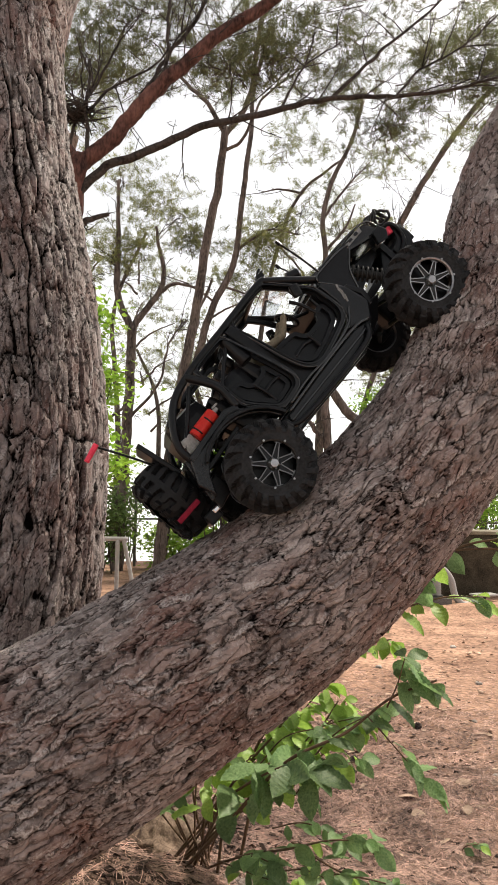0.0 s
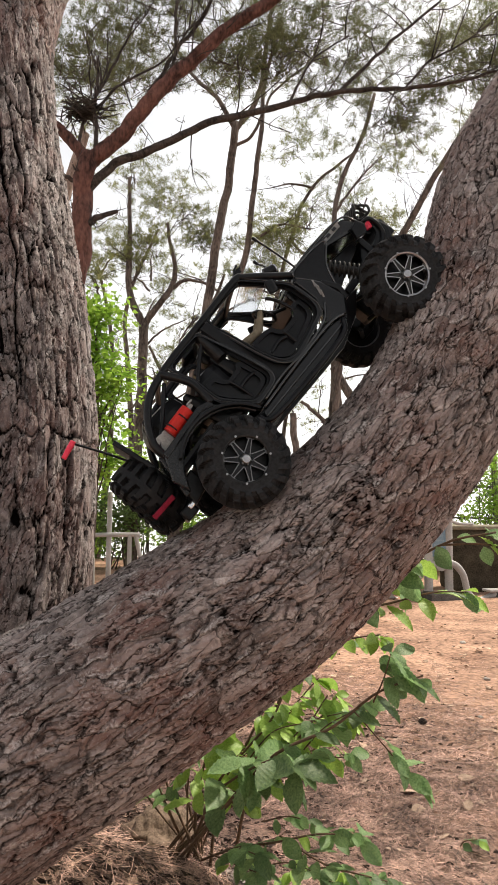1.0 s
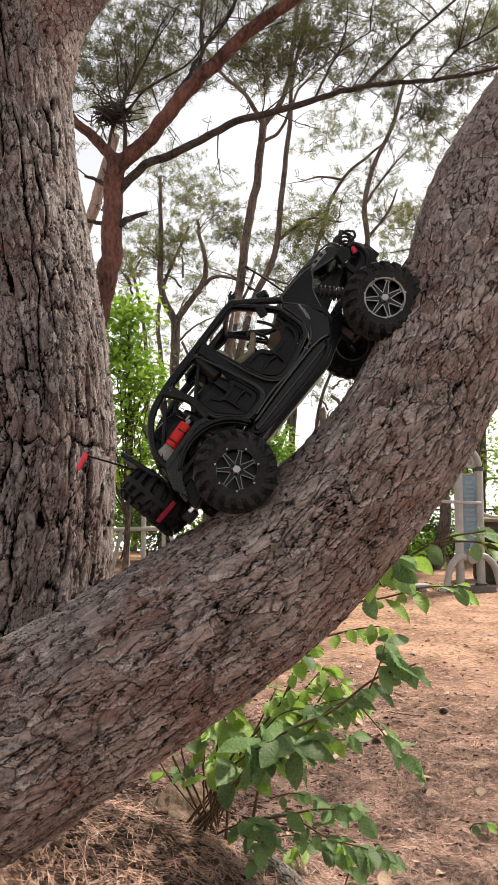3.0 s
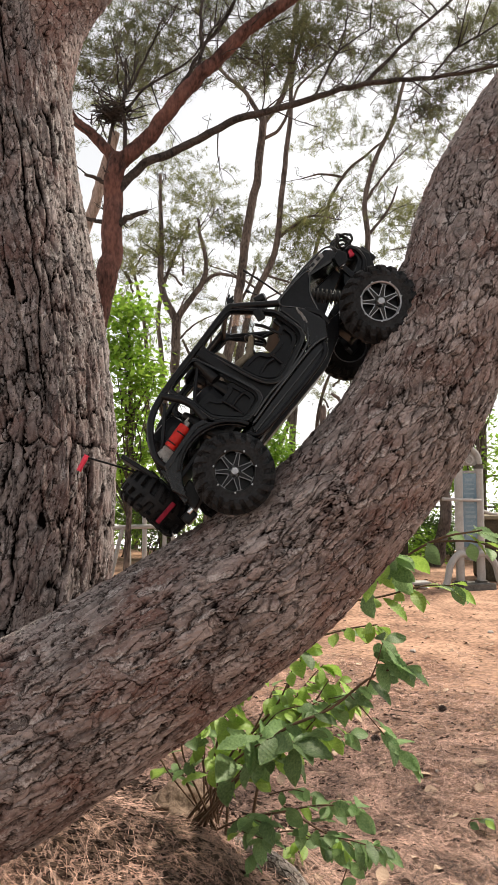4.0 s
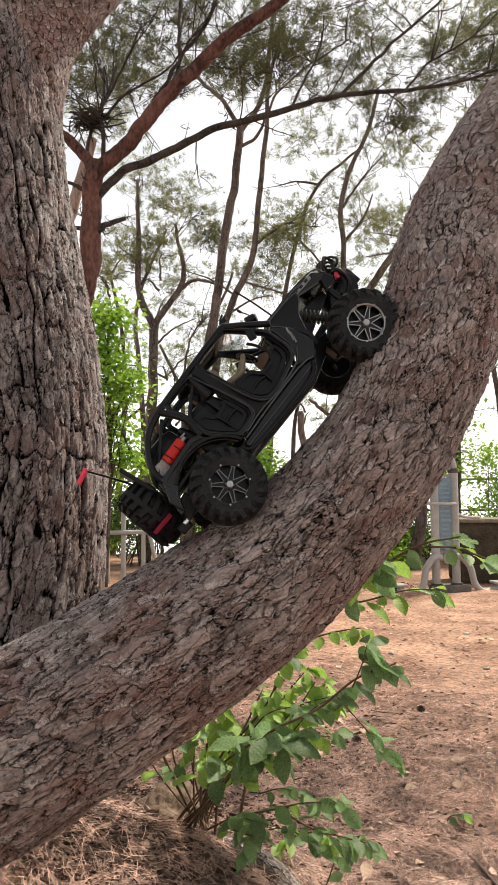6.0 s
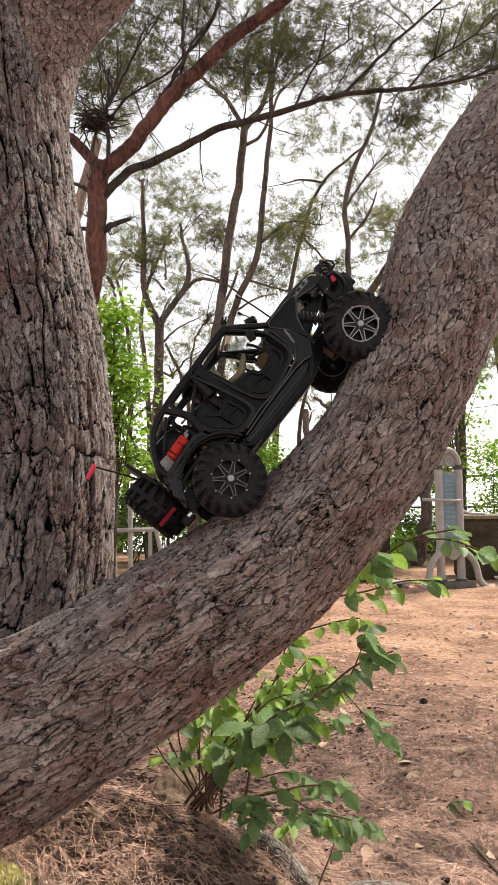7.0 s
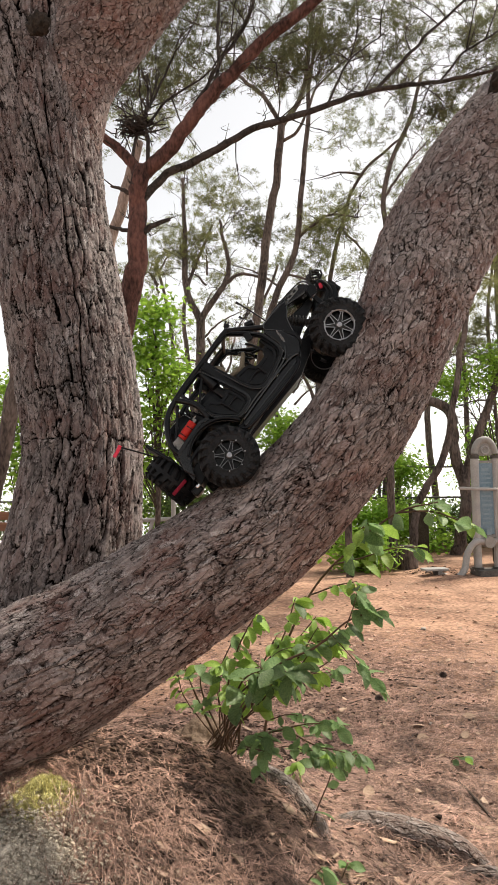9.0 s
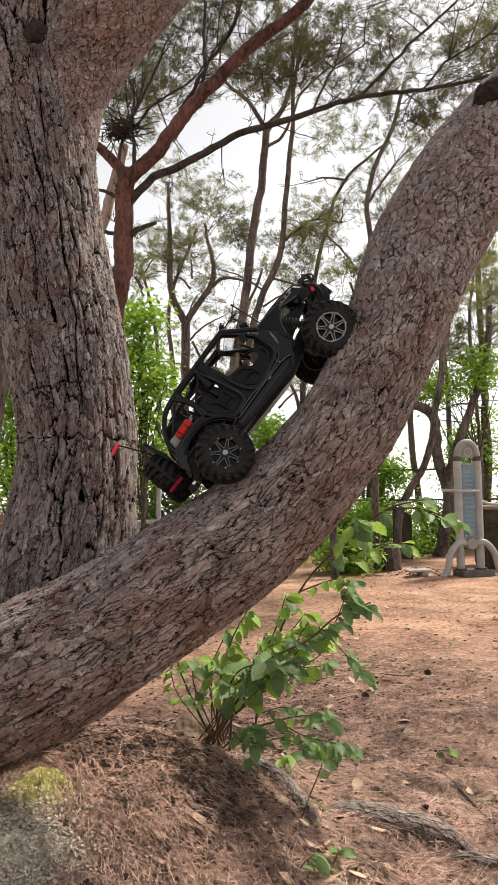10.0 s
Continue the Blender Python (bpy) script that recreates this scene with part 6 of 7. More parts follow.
def driver_doll():
    """A small seated toy figure, kept as one plain shape."""
    bm = bmesh.new()
    for p, r, sc in (((0.150, 0, 0.158), 0.0155, (1, 1, 1.15)), ((0.146, 0, 0.112), 0.026, (0.75, 1.0, 1.25)), ((0.150, 0, 0.080), 0.024, (1.2, 1.1, 0.7))):
        g = bmesh.ops.create_uvsphere(bm, u_segments=20, v_segments=14, radius=r)
        bmesh.ops.scale(bm, vec=sc, verts=g["verts"])
        bmesh.ops.translate(bm, vec=p, verts=g["verts"])
    for y in (-0.017, 0.017):
        for a, b, r in (((0.150, y * 1.3, 0.126), (0.190, y * 1.5, 0.120), 0.0078), ((0.190, y * 1.5, 0.120), (0.222, y * 0.9, 0.142), 0.0065),
                        ((0.160, y, 0.078), (0.215, y, 0.092), 0.0105), ((0.215, y, 0.092), (0.250, y, 0.060), 0.0085)):
            a, b = Vector(a), Vector(b)
            g = bmesh.ops.create_cone(bm, cap_ends=True, segments=14, radius1=r, radius2=r * 0.85, depth=(b - a).length)
            bmesh.ops.transform(bm, matrix=Matrix.Translation((a + b) / 2) @ (b - a).to_track_quat("Z", "Y").to_matrix().to_4x4(), verts=g["verts"])
    ob = part("driver_doll", bm, FIGURE, None, smooth=True)
    fuse = ob.modifiers.new("fuse", "REMESH")
    fuse.mode, fuse.voxel_size, fuse.use_smooth_shade = "VOXEL", 0.0025, True
    return tagged(ob, "small plain brown toy driver figure seated in the buggy", "doll")


CAR = buggy()
DOLL = driver_doll()
DOLL.matrix_world = CAR.matrix_world @ pose(0, -0.040, 0)


# ---- exercise machine and other park furniture ----
def exercise_machine():
    m = thing("exercise_machine", "grey steel outdoor leg exercise machine with blue information board", "exercise machine", (2.25, 8.45, float(ground_height(2.25, 8.45))))
    m.rotation_euler = (0, 0, radians(14))
    part("base_plate", block((0.03, -0.02, 0.03), (0.44, 0.30, 0.09), 0.008), CONCRETE, m)
    for x in (-0.14, 0.14):
        post = part("post", rod((x, 0, 0.05), (x, 0, 1.53), 0.052, sides=24), STEEL, m)
        part("clamp", rod((x, 0, 1.50), (x, 0, 1.55), 0.060, sides=24), CLAMP, post)
        part("foot_flange", rod((x, 0, 0.075), (x, 0, 0.10), 0.075, sides=24), CLAMP, post)
    pts = [(0.14 * math.cos(a), 0, 1.55 + 0.20 * math.sin(a)) for a in np.linspace(0.05, math.pi - 0.05, 12)]
    cap = mesh_part("arch_cap", tube_mesh("arch_cap", pts, [0.045] * 12, 40, 14), CAST, m)
    part("cap_plate", slab([(-0.10, 1.54), (0.10, 1.54), (0.09, 1.66), (0.0, 1.72), (-0.09, 1.66)], -0.012, 0.012, 0.004), CAST, cap)
    mesh_part("cap_ring", ring_mesh("cap_ring", 0.05, 0.010, 0.012, -0.012), STEEL, cap).location = (0, -0.008, 1.61)
    board = part("board", block((0, -0.012, 0.98), (0.185, 0.018, 0.92), 0.004), BOARD, m, "blue-grey information board")
    for k in range(13):
        w = (0.10, 0.13, 0.12, 0.14, 0.09)[k % 5]
        part("print_bar", block((-0.01 + 0.006 * (k % 3), -0.0225, 1.36 - 0.058 * k), (w, 0.003, 0.020 if k % 4 else 0.034)), BOARD_INK, board)
    part("board_frame", block((0, -0.012, 1.46), (0.20, 0.026, 0.03), 0.003), CAST, board)
    part("board_frame", block((0, -0.012, 0.50), (0.20, 0.026, 0.03), 0.003), CAST, board)
    pipe("grip_bar", [(-0.42, -0.12, 1.12), (-0.20, -0.13, 1.11), (0.12, -0.07, 1.10)], 0.021, STEEL, m)
    pipe("grip_bar", [(0.14, 0.06, 1.00), (0.34, 0.10, 0.93), (0.55, 0.10, 0.92)], 0.021, STEEL, m)
    for s in (-1, 1):
        arm = pipe("pedal_arm", [(s * 0.05, -0.02, 0.42), (s * 0.18, -0.05, 0.43), (s * 0.30, -0.06, 0.30), (s * 0.36, -0.07, 0.08), (s * 0.48, -0.08, -0.02), (s * 0.66, -0.08, 0.02), (s * 0.72, -0.08, 0.07)], 0.042, STEEL, m, n=60, sides=14)
        part("pedal", block((s * 0.76, -0.08, 0.10), (0.32, 0.18, 0.03), 0.012), STEEL, arm)
        part("pedal_stem", rod((s * 0.74, -0.08, 0.02), (s * 0.75, -0.08, 0.09), 0.035), CLAMP, arm)
    part("pivot", rod((0, -0.08, 0.42), (0, 0.08, 0.42), 0.075, sides=24, bevel=0.006), CAST, m)
    part("warning_plate", block((0, -0.058, 0.56), (0.07, 0.006, 0.09), 0.002), BOARD_INK, m)
    return m


exercise_machine()


def pull_frame(x, y, turn):
    """A low grey steel exercise frame: splayed legs under a level rail."""
    m = thing("parallel_bars", "light grey steel parallel bars with splayed legs", "exercise machine", on_ground(x, y))
    m.rotation_euler = (0, 0, radians(turn))
    pipe("top_rail", [(-0.55, 0, 0.68), (0, 0, 0.70), (0.42, 0, 0.70)], 0.032, STEEL, m)
    for px, dx in ((-0.30, -0.16), (-0.22, 0.02), (0.28, 0.0), (0.36, 0.16)):
        pipe("leg", [(px, 0, 0.69), (px + dx * 0.5, 0, 0.34), (px + dx, 0, -0.03)], 0.030, STEEL, m)
    pipe("upright", [(0.0, 0.03, 0.0), (0.0, 0.03, 0.7), (0.0, 0.03, 1.28)], 0.035, STEEL, m)
    return m


pull_frame(-2.05, 9.0, 8)


def railing():
    r = thing("railing", "thin grey steel railing along the slope edge", "railing", kind="structure")
    for k in range(12):
        x = -9.0 + 1.7 * k
        part("rail_post", rod(on_ground(x, 12.9, -0.1), (x, 12.9, 1.55), 0.028, sides=10), CLAMP, r)
    for z in (0.85, 1.45):
        pipe("rail", [(-9.2, 12.9, z), (0, 12.9, z), (10.0, 12.9, z)], 0.02, CLAMP, r, n=20)
    return r


railing()

bench = thing("bench", "reddish-brown wooden park bench with steel legs", "bench", on_ground(-4.1, 7.5))
for _k in range(3):
    part("seat_slat", block((0, -0.13 + 0.13 * _k, 0.45), (1.5, 0.11, 0.035), 0.005), BENCH_WOOD, bench)
for _k in range(2):
    part("back_slat", block((0, 0.22, 0.68 + 0.14 * _k), (1.5, 0.03, 0.11), 0.005), BENCH_WOOD, bench)
for _x in (-0.6, 0.6):
    for _y in (-0.13, 0.2):
        part("leg", rod((_x, _y, -0.03), (_x, _y, 0.44), 0.02), CLAMP, bench)
    part("back_post", rod((_x, 0.24, 0.4), (_x, 0.24, 0.88), 0.018), CLAMP, bench)

covered = thing("stone_block", "large dark brown stone block with weathered top", "stone", on_ground(3.22, 9.4))
_bm = block((0, 0, 0.42), (1.25, 0.7, 0.86), 0.06)
for _v in _bm.verts:
    _v.co += Vector((0.03 * noise.noise(_v.co * 3), 0.03 * noise.noise(_v.co * 3 + Vector((5, 0, 0))), 0.03 * noise.noise(_v.co * 2.5)))
part("body", _bm, COVER, covered)
part("top_slab", block((0, 0, 0.855), (1.29, 0.74, 0.05), 0.015), COVER_TOP, covered)
marker = thing("marker_panel", "black upright panel with a slanted top beside a tree", "panel", on_ground(1.63, 10.4))
_bm = block((0, 0, 0.42), (0.30, 0.07, 0.90), 0.01)
for _v in _bm.verts:
    if _v.co.z > 0.5:
        _v.co.z -= 0.6 * (_v.co.x + 0.15)
part("panel", _bm, COVER, marker)
stump = thing("tree_stump", "short weathered grey-brown tree stump", "stump", on_ground(1.28, 8.9))
part("stump_wood", rod((0, 0, -0.1), (0, 0.0, 0.32), 0.15, 0.12, 18, 0.02), BARK_FAR, stump)


# ---- undergrowth ----
def leaf_mesh(name, mat, lobes, droop, wide=0.30):
    """One leaf, a metre long along x: finely toothed edge, folded midrib, ribs between the side veins and a droop."""
    n, across = 30, (-1.0, -0.55, 0.0, 0.55, 1.0)
    v, f = [], []
    for k in range(n + 1):
        u = k / n
        w = wide * (math.sin(math.pi * u ** 1.15) ** 0.80) * (1 + 0.045 * (1 - 2 * ((lobes * u) % 1.0))) if 0 < k < n else 0.006
        z = -droop * u * u
        for a in across:
            rib = 0.022 * w / wide * math.sin(2 * math.pi * (lobes * u - 1.1 * abs(a))) * abs(a)
            v.append((u + 0.05 * abs(a) * w, a * w, z + 0.20 * w * abs(a) ** 1.5 + rib + 0.02 * math.sin(5 * u + 2 * a)))
    m = len(across)
    for k in range(n):
        for j in range(m - 1):
            a = m * k + j
            f.append((a, a + 1, a + 1 + m, a + m))
    me = np_mesh(name, v, f)
    me.materials.append(mat)
    return me


LEAVES = [leaf_mesh("leaf", SHRUB_LEAF, 8, 0.25, 0.28), leaf_mesh("leaf", SHRUB_LEAF, 7, 0.45, 0.30), leaf_mesh("leaf", SHRUB_LEAF, 9, 0.1, 0.25)]
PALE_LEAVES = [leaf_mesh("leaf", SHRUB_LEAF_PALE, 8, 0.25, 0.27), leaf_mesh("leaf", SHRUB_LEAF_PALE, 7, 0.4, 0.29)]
leaf_rng = random.Random(7)
BASE = (-0.14, 1.76, 0.22)


def add_leaf(parent, place, heading, pitch, roll, size, pale):
    ob = new("leaf", leaf_rng.choice(PALE_LEAVES if pale else LEAVES))
    ob.parent = parent
    ob.matrix_local = Matrix.Translation(place) @ Euler((radians(roll), radians(pitch), radians(heading)), "XYZ").to_matrix().to_4x4() @ Matrix.Scale(size, 4)


def stem(parent, pts, r0, r1, leaves, size, pale=0.0, start=0.35, tip=3, spread=(20, 75)):
    """A stem with alternate leaves, and a whorl of them at its tip."""
    if pts[0] == BASE:
        x, y = BASE[0] + leaf_rng.uniform(-0.07, 0.07), BASE[1] + leaf_rng.uniform(-0.04, 0.06)
        pts = [(x, y, float(fine_ground(x, y)) - 0.01)] + [tuple(c + leaf_rng.uniform(-0.015, 0.015) for c in p) for p in pts[1:-1]] + [pts[-1]]
    mesh_part("stem", tube_mesh("stem", pts, np.linspace(r0, r1, len(pts)), 7 * len(pts), 7, 0.06, len(leaf_list(parent))), STEM, parent)
    c, s = spline(pts, 60)
    for k in range(leaves + tip):
        u = start + (1 - start) * (k + 0.5) / leaves if k < leaves else 0.985
        i = min(59, int(u * 59))
        d = c[min(59, i + 1)] - c[max(0, i - 1)]
        h = math.degrees(math.atan2(d[1], d[0]))
        side = (1 if k % 2 else -1) * leaf_rng.uniform(*spread) if k < leaves else (k - leaves - (tip - 1) / 2) * 55
        add_leaf(parent, Vector(c[i]) + Vector([leaf_rng.uniform(-0.006, 0.006) for _ in range(3)]), h + side + leaf_rng.uniform(-15, 15), leaf_rng.uniform(-18, 40), leaf_rng.uniform(-35, 60),
                 size * leaf_rng.uniform(0.65, 1.2), leaf_rng.random() < pale)


def leaf_list(parent):
    return [o for o in parent.children if o.name.startswith("stem")]


shrub = thing("oak_sapling", "leafy green oak sapling growing under the leaning trunk", "shrub")
stem(shrub, [BASE, (-0.02, 1.56, 0.44), (0.091, 1.46, 0.587), (0.22, 1.43, 0.665), (0.31, 1.41, 0.72), (0.391, 1.40, 0.768)], 0.0047, 0.0020, 9, 0.062, 0.0, 0.62, 3)
stem(shrub, [(0.29, 1.41, 0.71), (0.31, 1.40, 0.76), (0.325, 1.40, 0.81)], 0.0020, 0.0011, 6, 0.075, 0.1, 0.4, 4)
stem(shrub, [(0.25, 1.42, 0.69), (0.285, 1.40, 0.655), (0.335, 1.39, 0.60), (0.36, 1.39, 0.565)], 0.0016, 0.0010, 8, 0.055, 0.0, 0.4, 3)
stem(shrub, [BASE, (-0.08, 1.6, 0.40), (-0.01, 1.50, 0.54), (0.05, 1.44, 0.585)], 0.0043, 0.0020, 8, 0.084, 0.0, 0.6, 5)
stem(shrub, [(-0.05, 1.56, 0.46), (0.03, 1.46, 0.55), (0.10, 1.40, 0.60), (0.13, 1.38, 0.585)], 0.0029, 0.0016, 6, 0.092, 0.0, 0.5, 4)
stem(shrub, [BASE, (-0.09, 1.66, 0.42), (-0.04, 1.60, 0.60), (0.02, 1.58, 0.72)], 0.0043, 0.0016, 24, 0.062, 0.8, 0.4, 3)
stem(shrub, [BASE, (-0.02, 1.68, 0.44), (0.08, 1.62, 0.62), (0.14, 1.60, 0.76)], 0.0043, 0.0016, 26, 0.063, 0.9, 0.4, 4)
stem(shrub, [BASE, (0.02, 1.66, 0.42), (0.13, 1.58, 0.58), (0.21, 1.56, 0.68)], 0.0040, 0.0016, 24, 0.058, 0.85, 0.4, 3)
stem(shrub, [BASE, (-0.17, 1.66, 0.42), (-0.16, 1.58, 0.56)], 0.0036, 0.0016, 9, 0.062, 0.3, 0.4, 3)
stem(shrub, [BASE, (-0.20, 1.72, 0.40), (-0.24, 1.68, 0.55)], 0.0032, 0.0016, 6, 0.053, 0.3, 0.5, 2)
stem(shrub, [BASE, (-0.12, 1.74, 0.44), (-0.07, 1.72, 0.62)], 0.0036, 0.0016, 9, 0.062, 0.5, 0.4, 3)
stem(shrub, [BASE, (-0.02, 1.58, 0.33), (0.09, 1.48, 0.41), (0.19, 1.44, 0.435), (0.27, 1.42, 0.44)], 0.0032, 0.0014, 15, 0.058, 0.05, 0.4, 4)
stem(shrub, [(0.10, 1.48, 0.41), (0.19, 1.42, 0.385), (0.27, 1.40, 0.375), (0.315, 1.40, 0.365)], 0.0022, 0.0011, 13, 0.056, 0.05, 0.25, 4)
stem(shrub, [(-0.02, 1.58, 0.33), (0.02, 1.48, 0.38), (0.05, 1.44, 0.39)], 0.0022, 0.0011, 8, 0.053, 0.1, 0.3, 4)
stem(shrub, [(-0.06, 1.62, 0.30), (0.0, 1.52, 0.33), (0.05, 1.47, 0.34)], 0.0022, 0.0011, 8, 0.048, 0.05, 0.3, 4)
for _ in range(6):
    _a, _h = leaf_rng.uniform(-0.2, 0.25), leaf_rng.uniform(0.25, 0.42)
    stem(shrub, [BASE, (BASE[0] + _a * 0.6, BASE[1] - 0.06, BASE[2] + _h * 0.6), (BASE[0] + _a, BASE[1] - leaf_rng.uniform(0.05, 0.16), BASE[2] + _h)], 0.0029, 0.0013, 5, 0.053, 0.7, 0.68, 3)

for _k in range(6):
    # leafy side shoots filling the crown, and a low spray of small leaves
    _x, _y, _z = leaf_rng.uniform(-0.02, 0.24), leaf_rng.uniform(1.44, 1.56), leaf_rng.uniform(0.50, 0.66)
    stem(shrub, [(_x - 0.09, _y + 0.06, _z - 0.10), (_x - 0.03, _y + 0.02, _z - 0.02), (_x + 0.05, _y - 0.01, _z + leaf_rng.uniform(0.0, 0.05))], 0.0020, 0.0011, 9, 0.054, 0.45, 0.3, 4)
for _k in range(3):
    _x, _y, _z = leaf_rng.uniform(0.10, 0.26), leaf_rng.uniform(1.40, 1.50), leaf_rng.uniform(0.33, 0.46)
    stem(shrub, [(_x - 0.10, _y + 0.06, _z - 0.02), (_x - 0.03, _y + 0.02, _z + 0.01), (_x + 0.05, _y - 0.01, _z - 0.01)], 0.0017, 0.0010, 9, 0.046, 0.15, 0.2, 4)

# young shoots behind, close under the trunk; pale leaf colour stands in for sunlight
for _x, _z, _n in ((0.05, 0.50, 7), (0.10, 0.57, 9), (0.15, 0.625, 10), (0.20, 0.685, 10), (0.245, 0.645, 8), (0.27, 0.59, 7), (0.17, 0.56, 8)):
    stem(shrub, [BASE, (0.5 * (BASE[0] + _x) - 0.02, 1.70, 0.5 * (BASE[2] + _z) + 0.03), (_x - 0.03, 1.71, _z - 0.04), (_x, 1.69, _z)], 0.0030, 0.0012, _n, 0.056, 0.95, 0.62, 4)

branch = thing("shrub", "thin branched shrub with large serrated green leaves", "shrub")
BASE2 = (-0.02, 1.95, float(fine_ground(-0.02, 1.95)) - 0.01)
stem(branch, [BASE2, (0.05, 1.85, 0.45), (0.18, 1.72, 0.75), (0.32, 1.58, 0.92), (0.45, 1.47, 1.03), (0.56, 1.44, 1.06)], 0.005, 0.0022, 7, 0.075, 0.4, 0.72, 3)
stem(branch, [(0.26, 1.64, 0.86), (0.34, 1.54, 0.89), (0.43, 1.48, 0.925), (0.50, 1.46, 0.93)], 0.003, 0.0015, 8, 0.065, 0.85, 0.3, 3)
stem(branch, [(0.32, 1.58, 0.92), (0.33, 1.52, 0.96), (0.36, 1.47, 1.0)], 0.003, 0.0014, 6, 0.07, 0.4, 0.3, 4)
stem(branch, [(0.45, 1.47, 1.03), (0.53, 1.43, 1.035), (0.585, 1.41, 1.02), (0.63, 1.40, 1.0)], 0.0028, 0.0014, 6, 0.070, 0.25, 0.4, 5)
stem(branch, [(0.18, 1.72, 0.75), (0.27, 1.60, 0.80), (0.33, 1.55, 0.82)], 0.003, 0.0014, 6, 0.065, 0.8, 0.3, 4)


def sprig(x, y, pts, n, size, pale, label):
    s = thing("seedling", label, "plant", group="seedlings on the mound")
    z = float(fine_ground(x, y))
    stem(s, [(x, y, z - 0.01)] + [(x + a, y + b, z + c) for a, b, c in pts], 0.0025, 0.0012, n, size, pale, 0.3, 3)


sprig(0.17, 1.38, [(0.03, 0.03, 0.06), (0.06, 0.05, 0.12), (0.08, 0.06, 0.17)], 4, 0.05, 0.2, "small green seedling with a bare red stem")
sprig(0.00, 1.55, [(0.01, -0.02, 0.05), (0.03, -0.04, 0.09)], 3, 0.042, 0.3, "small green seedling among needles")
sprig(0.17, 1.16, [(0.02, 0.0, 0.03), (0.05, 0.01, 0.05)], 2, 0.05, 0.0, "low dark green seedling")
sprig(0.25, 1.20, [(0.02, 0.0, 0.04), (0.03, 0.01, 0.06)], 2, 0.05, 0.0, "low dark green seedling")
sprig(0.70, 2.26, [(0.01, -0.01, 0.03), (0.05, -0.03, 0.05)], 4, 0.05, 0.3, "low pale green sprig on bare soil")
sprig(0.10, 1.75, [(0.02, -0.02, 0.05), (0.03, -0.04, 0.08)], 3, 0.05, 0.7, "yellow-green seedling beside the root")


# ---- roots, stones and litter ----
def root(pts, radii, label):
    t = thing("tree_root", label, "root")
    rows = [(x, y, float(fine_ground(x, y)) + dz, r) for (x, y, dz), r in zip(pts, radii)]
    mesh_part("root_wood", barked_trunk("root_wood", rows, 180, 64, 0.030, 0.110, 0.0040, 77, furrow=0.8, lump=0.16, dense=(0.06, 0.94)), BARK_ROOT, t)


root([(-0.16, 1.86, -0.05), (0.0, 1.69, 0.020), (0.09, 1.61, 0.026), (0.16, 1.50, 0.024), (0.215, 1.41, 0.008), (0.25, 1.34, -0.05)], [0.032, 0.032, 0.031, 0.030, 0.025, 0.015], "weathered root half buried in pine needles")
root([(0.20, 1.52, -0.05), (0.29, 1.56, 0.0), (0.40, 1.575, 0.014), (0.50, 1.56, 0.02), (0.60, 1.535, 0.016), (0.66, 1.50, -0.01), (0.72, 1.46, -0.05)], [0.025, 0.034, 0.040, 0.044, 0.042, 0.034, 0.025], "thick grey root with cracked bark")
root([(0.52, 1.47, -0.05), (0.62, 1.45, 0.0), (0.72, 1.44, 0.010), (0.85, 1.46, -0.04)], [0.02, 0.024, 0.024, 0.02], "grey root breaking the soil")


def lumpy(name, centre, radius, squash, mat, seed, label, category, rough=0.18, group=""):
    bm = bmesh.new()
    bmesh.ops.create_icosphere(bm, subdivisions=3 if radius < 0.05 else 5, radius=1)
    o = Vector((seed * 3.1, seed * 1.7, 0))
    for v in bm.verts:
        k = 1 + rough * 1.6 * noise.noise(v.co * 1.3 + o) + rough * 0.7 * noise.noise(v.co * 3.4 + o) + (0.10 * noise.noise(v.co * 11 + o) + 0.06 * noise.noise(v.co * 27 + o) if radius > 0.05 else 0)
        v.co = Vector((v.co.x * k, v.co.y * k * 0.85, v.co.z * k * squash)) * radius
    ob = part(name, bm, mat, smooth=True)
    x, y = centre
    ob.location = (x, y, float(fine_ground(x, y)) + radius * squash * 0.25)
    ob.rotation_euler = (0, 0, seed)
    return tagged(ob, label, category, group)


lumpy("rock", (-0.22, 1.88), 0.110, 0.75, BROWN_STONE, 1, "brown weathered stone behind the sapling stems", "stone")
for _k, (_x, _y, _r) in enumerate(((0.695, 2.73, 0.018), (0.543, 2.66, 0.013), (0.807, 2.16, 0.016), (0.29, 1.70, 0.014), (0.44, 2.31, 0.016), (1.05, 2.9, 0.02), (0.9, 2.4, 0.012), (1.2, 3.6, 0.025), (0.6, 3.4, 0.02),
                                   (0.75, 1.95, 0.012), (0.35, 2.0, 0.012), (1.5, 4.4, 0.035), (0.2, 4.0, 0.03), (0.95, 4.9, 0.04), (1.7, 5.6, 0.04), (0.66, 2.15, 0.009), (1.0, 2.1, 0.01))):
    lumpy("pebble", (_x, _y), _r * 0.62, 0.6, STONE, _k + 5, "small pale pebble lying on the soil", "pebble", 0.2, "pebbles on the soil")


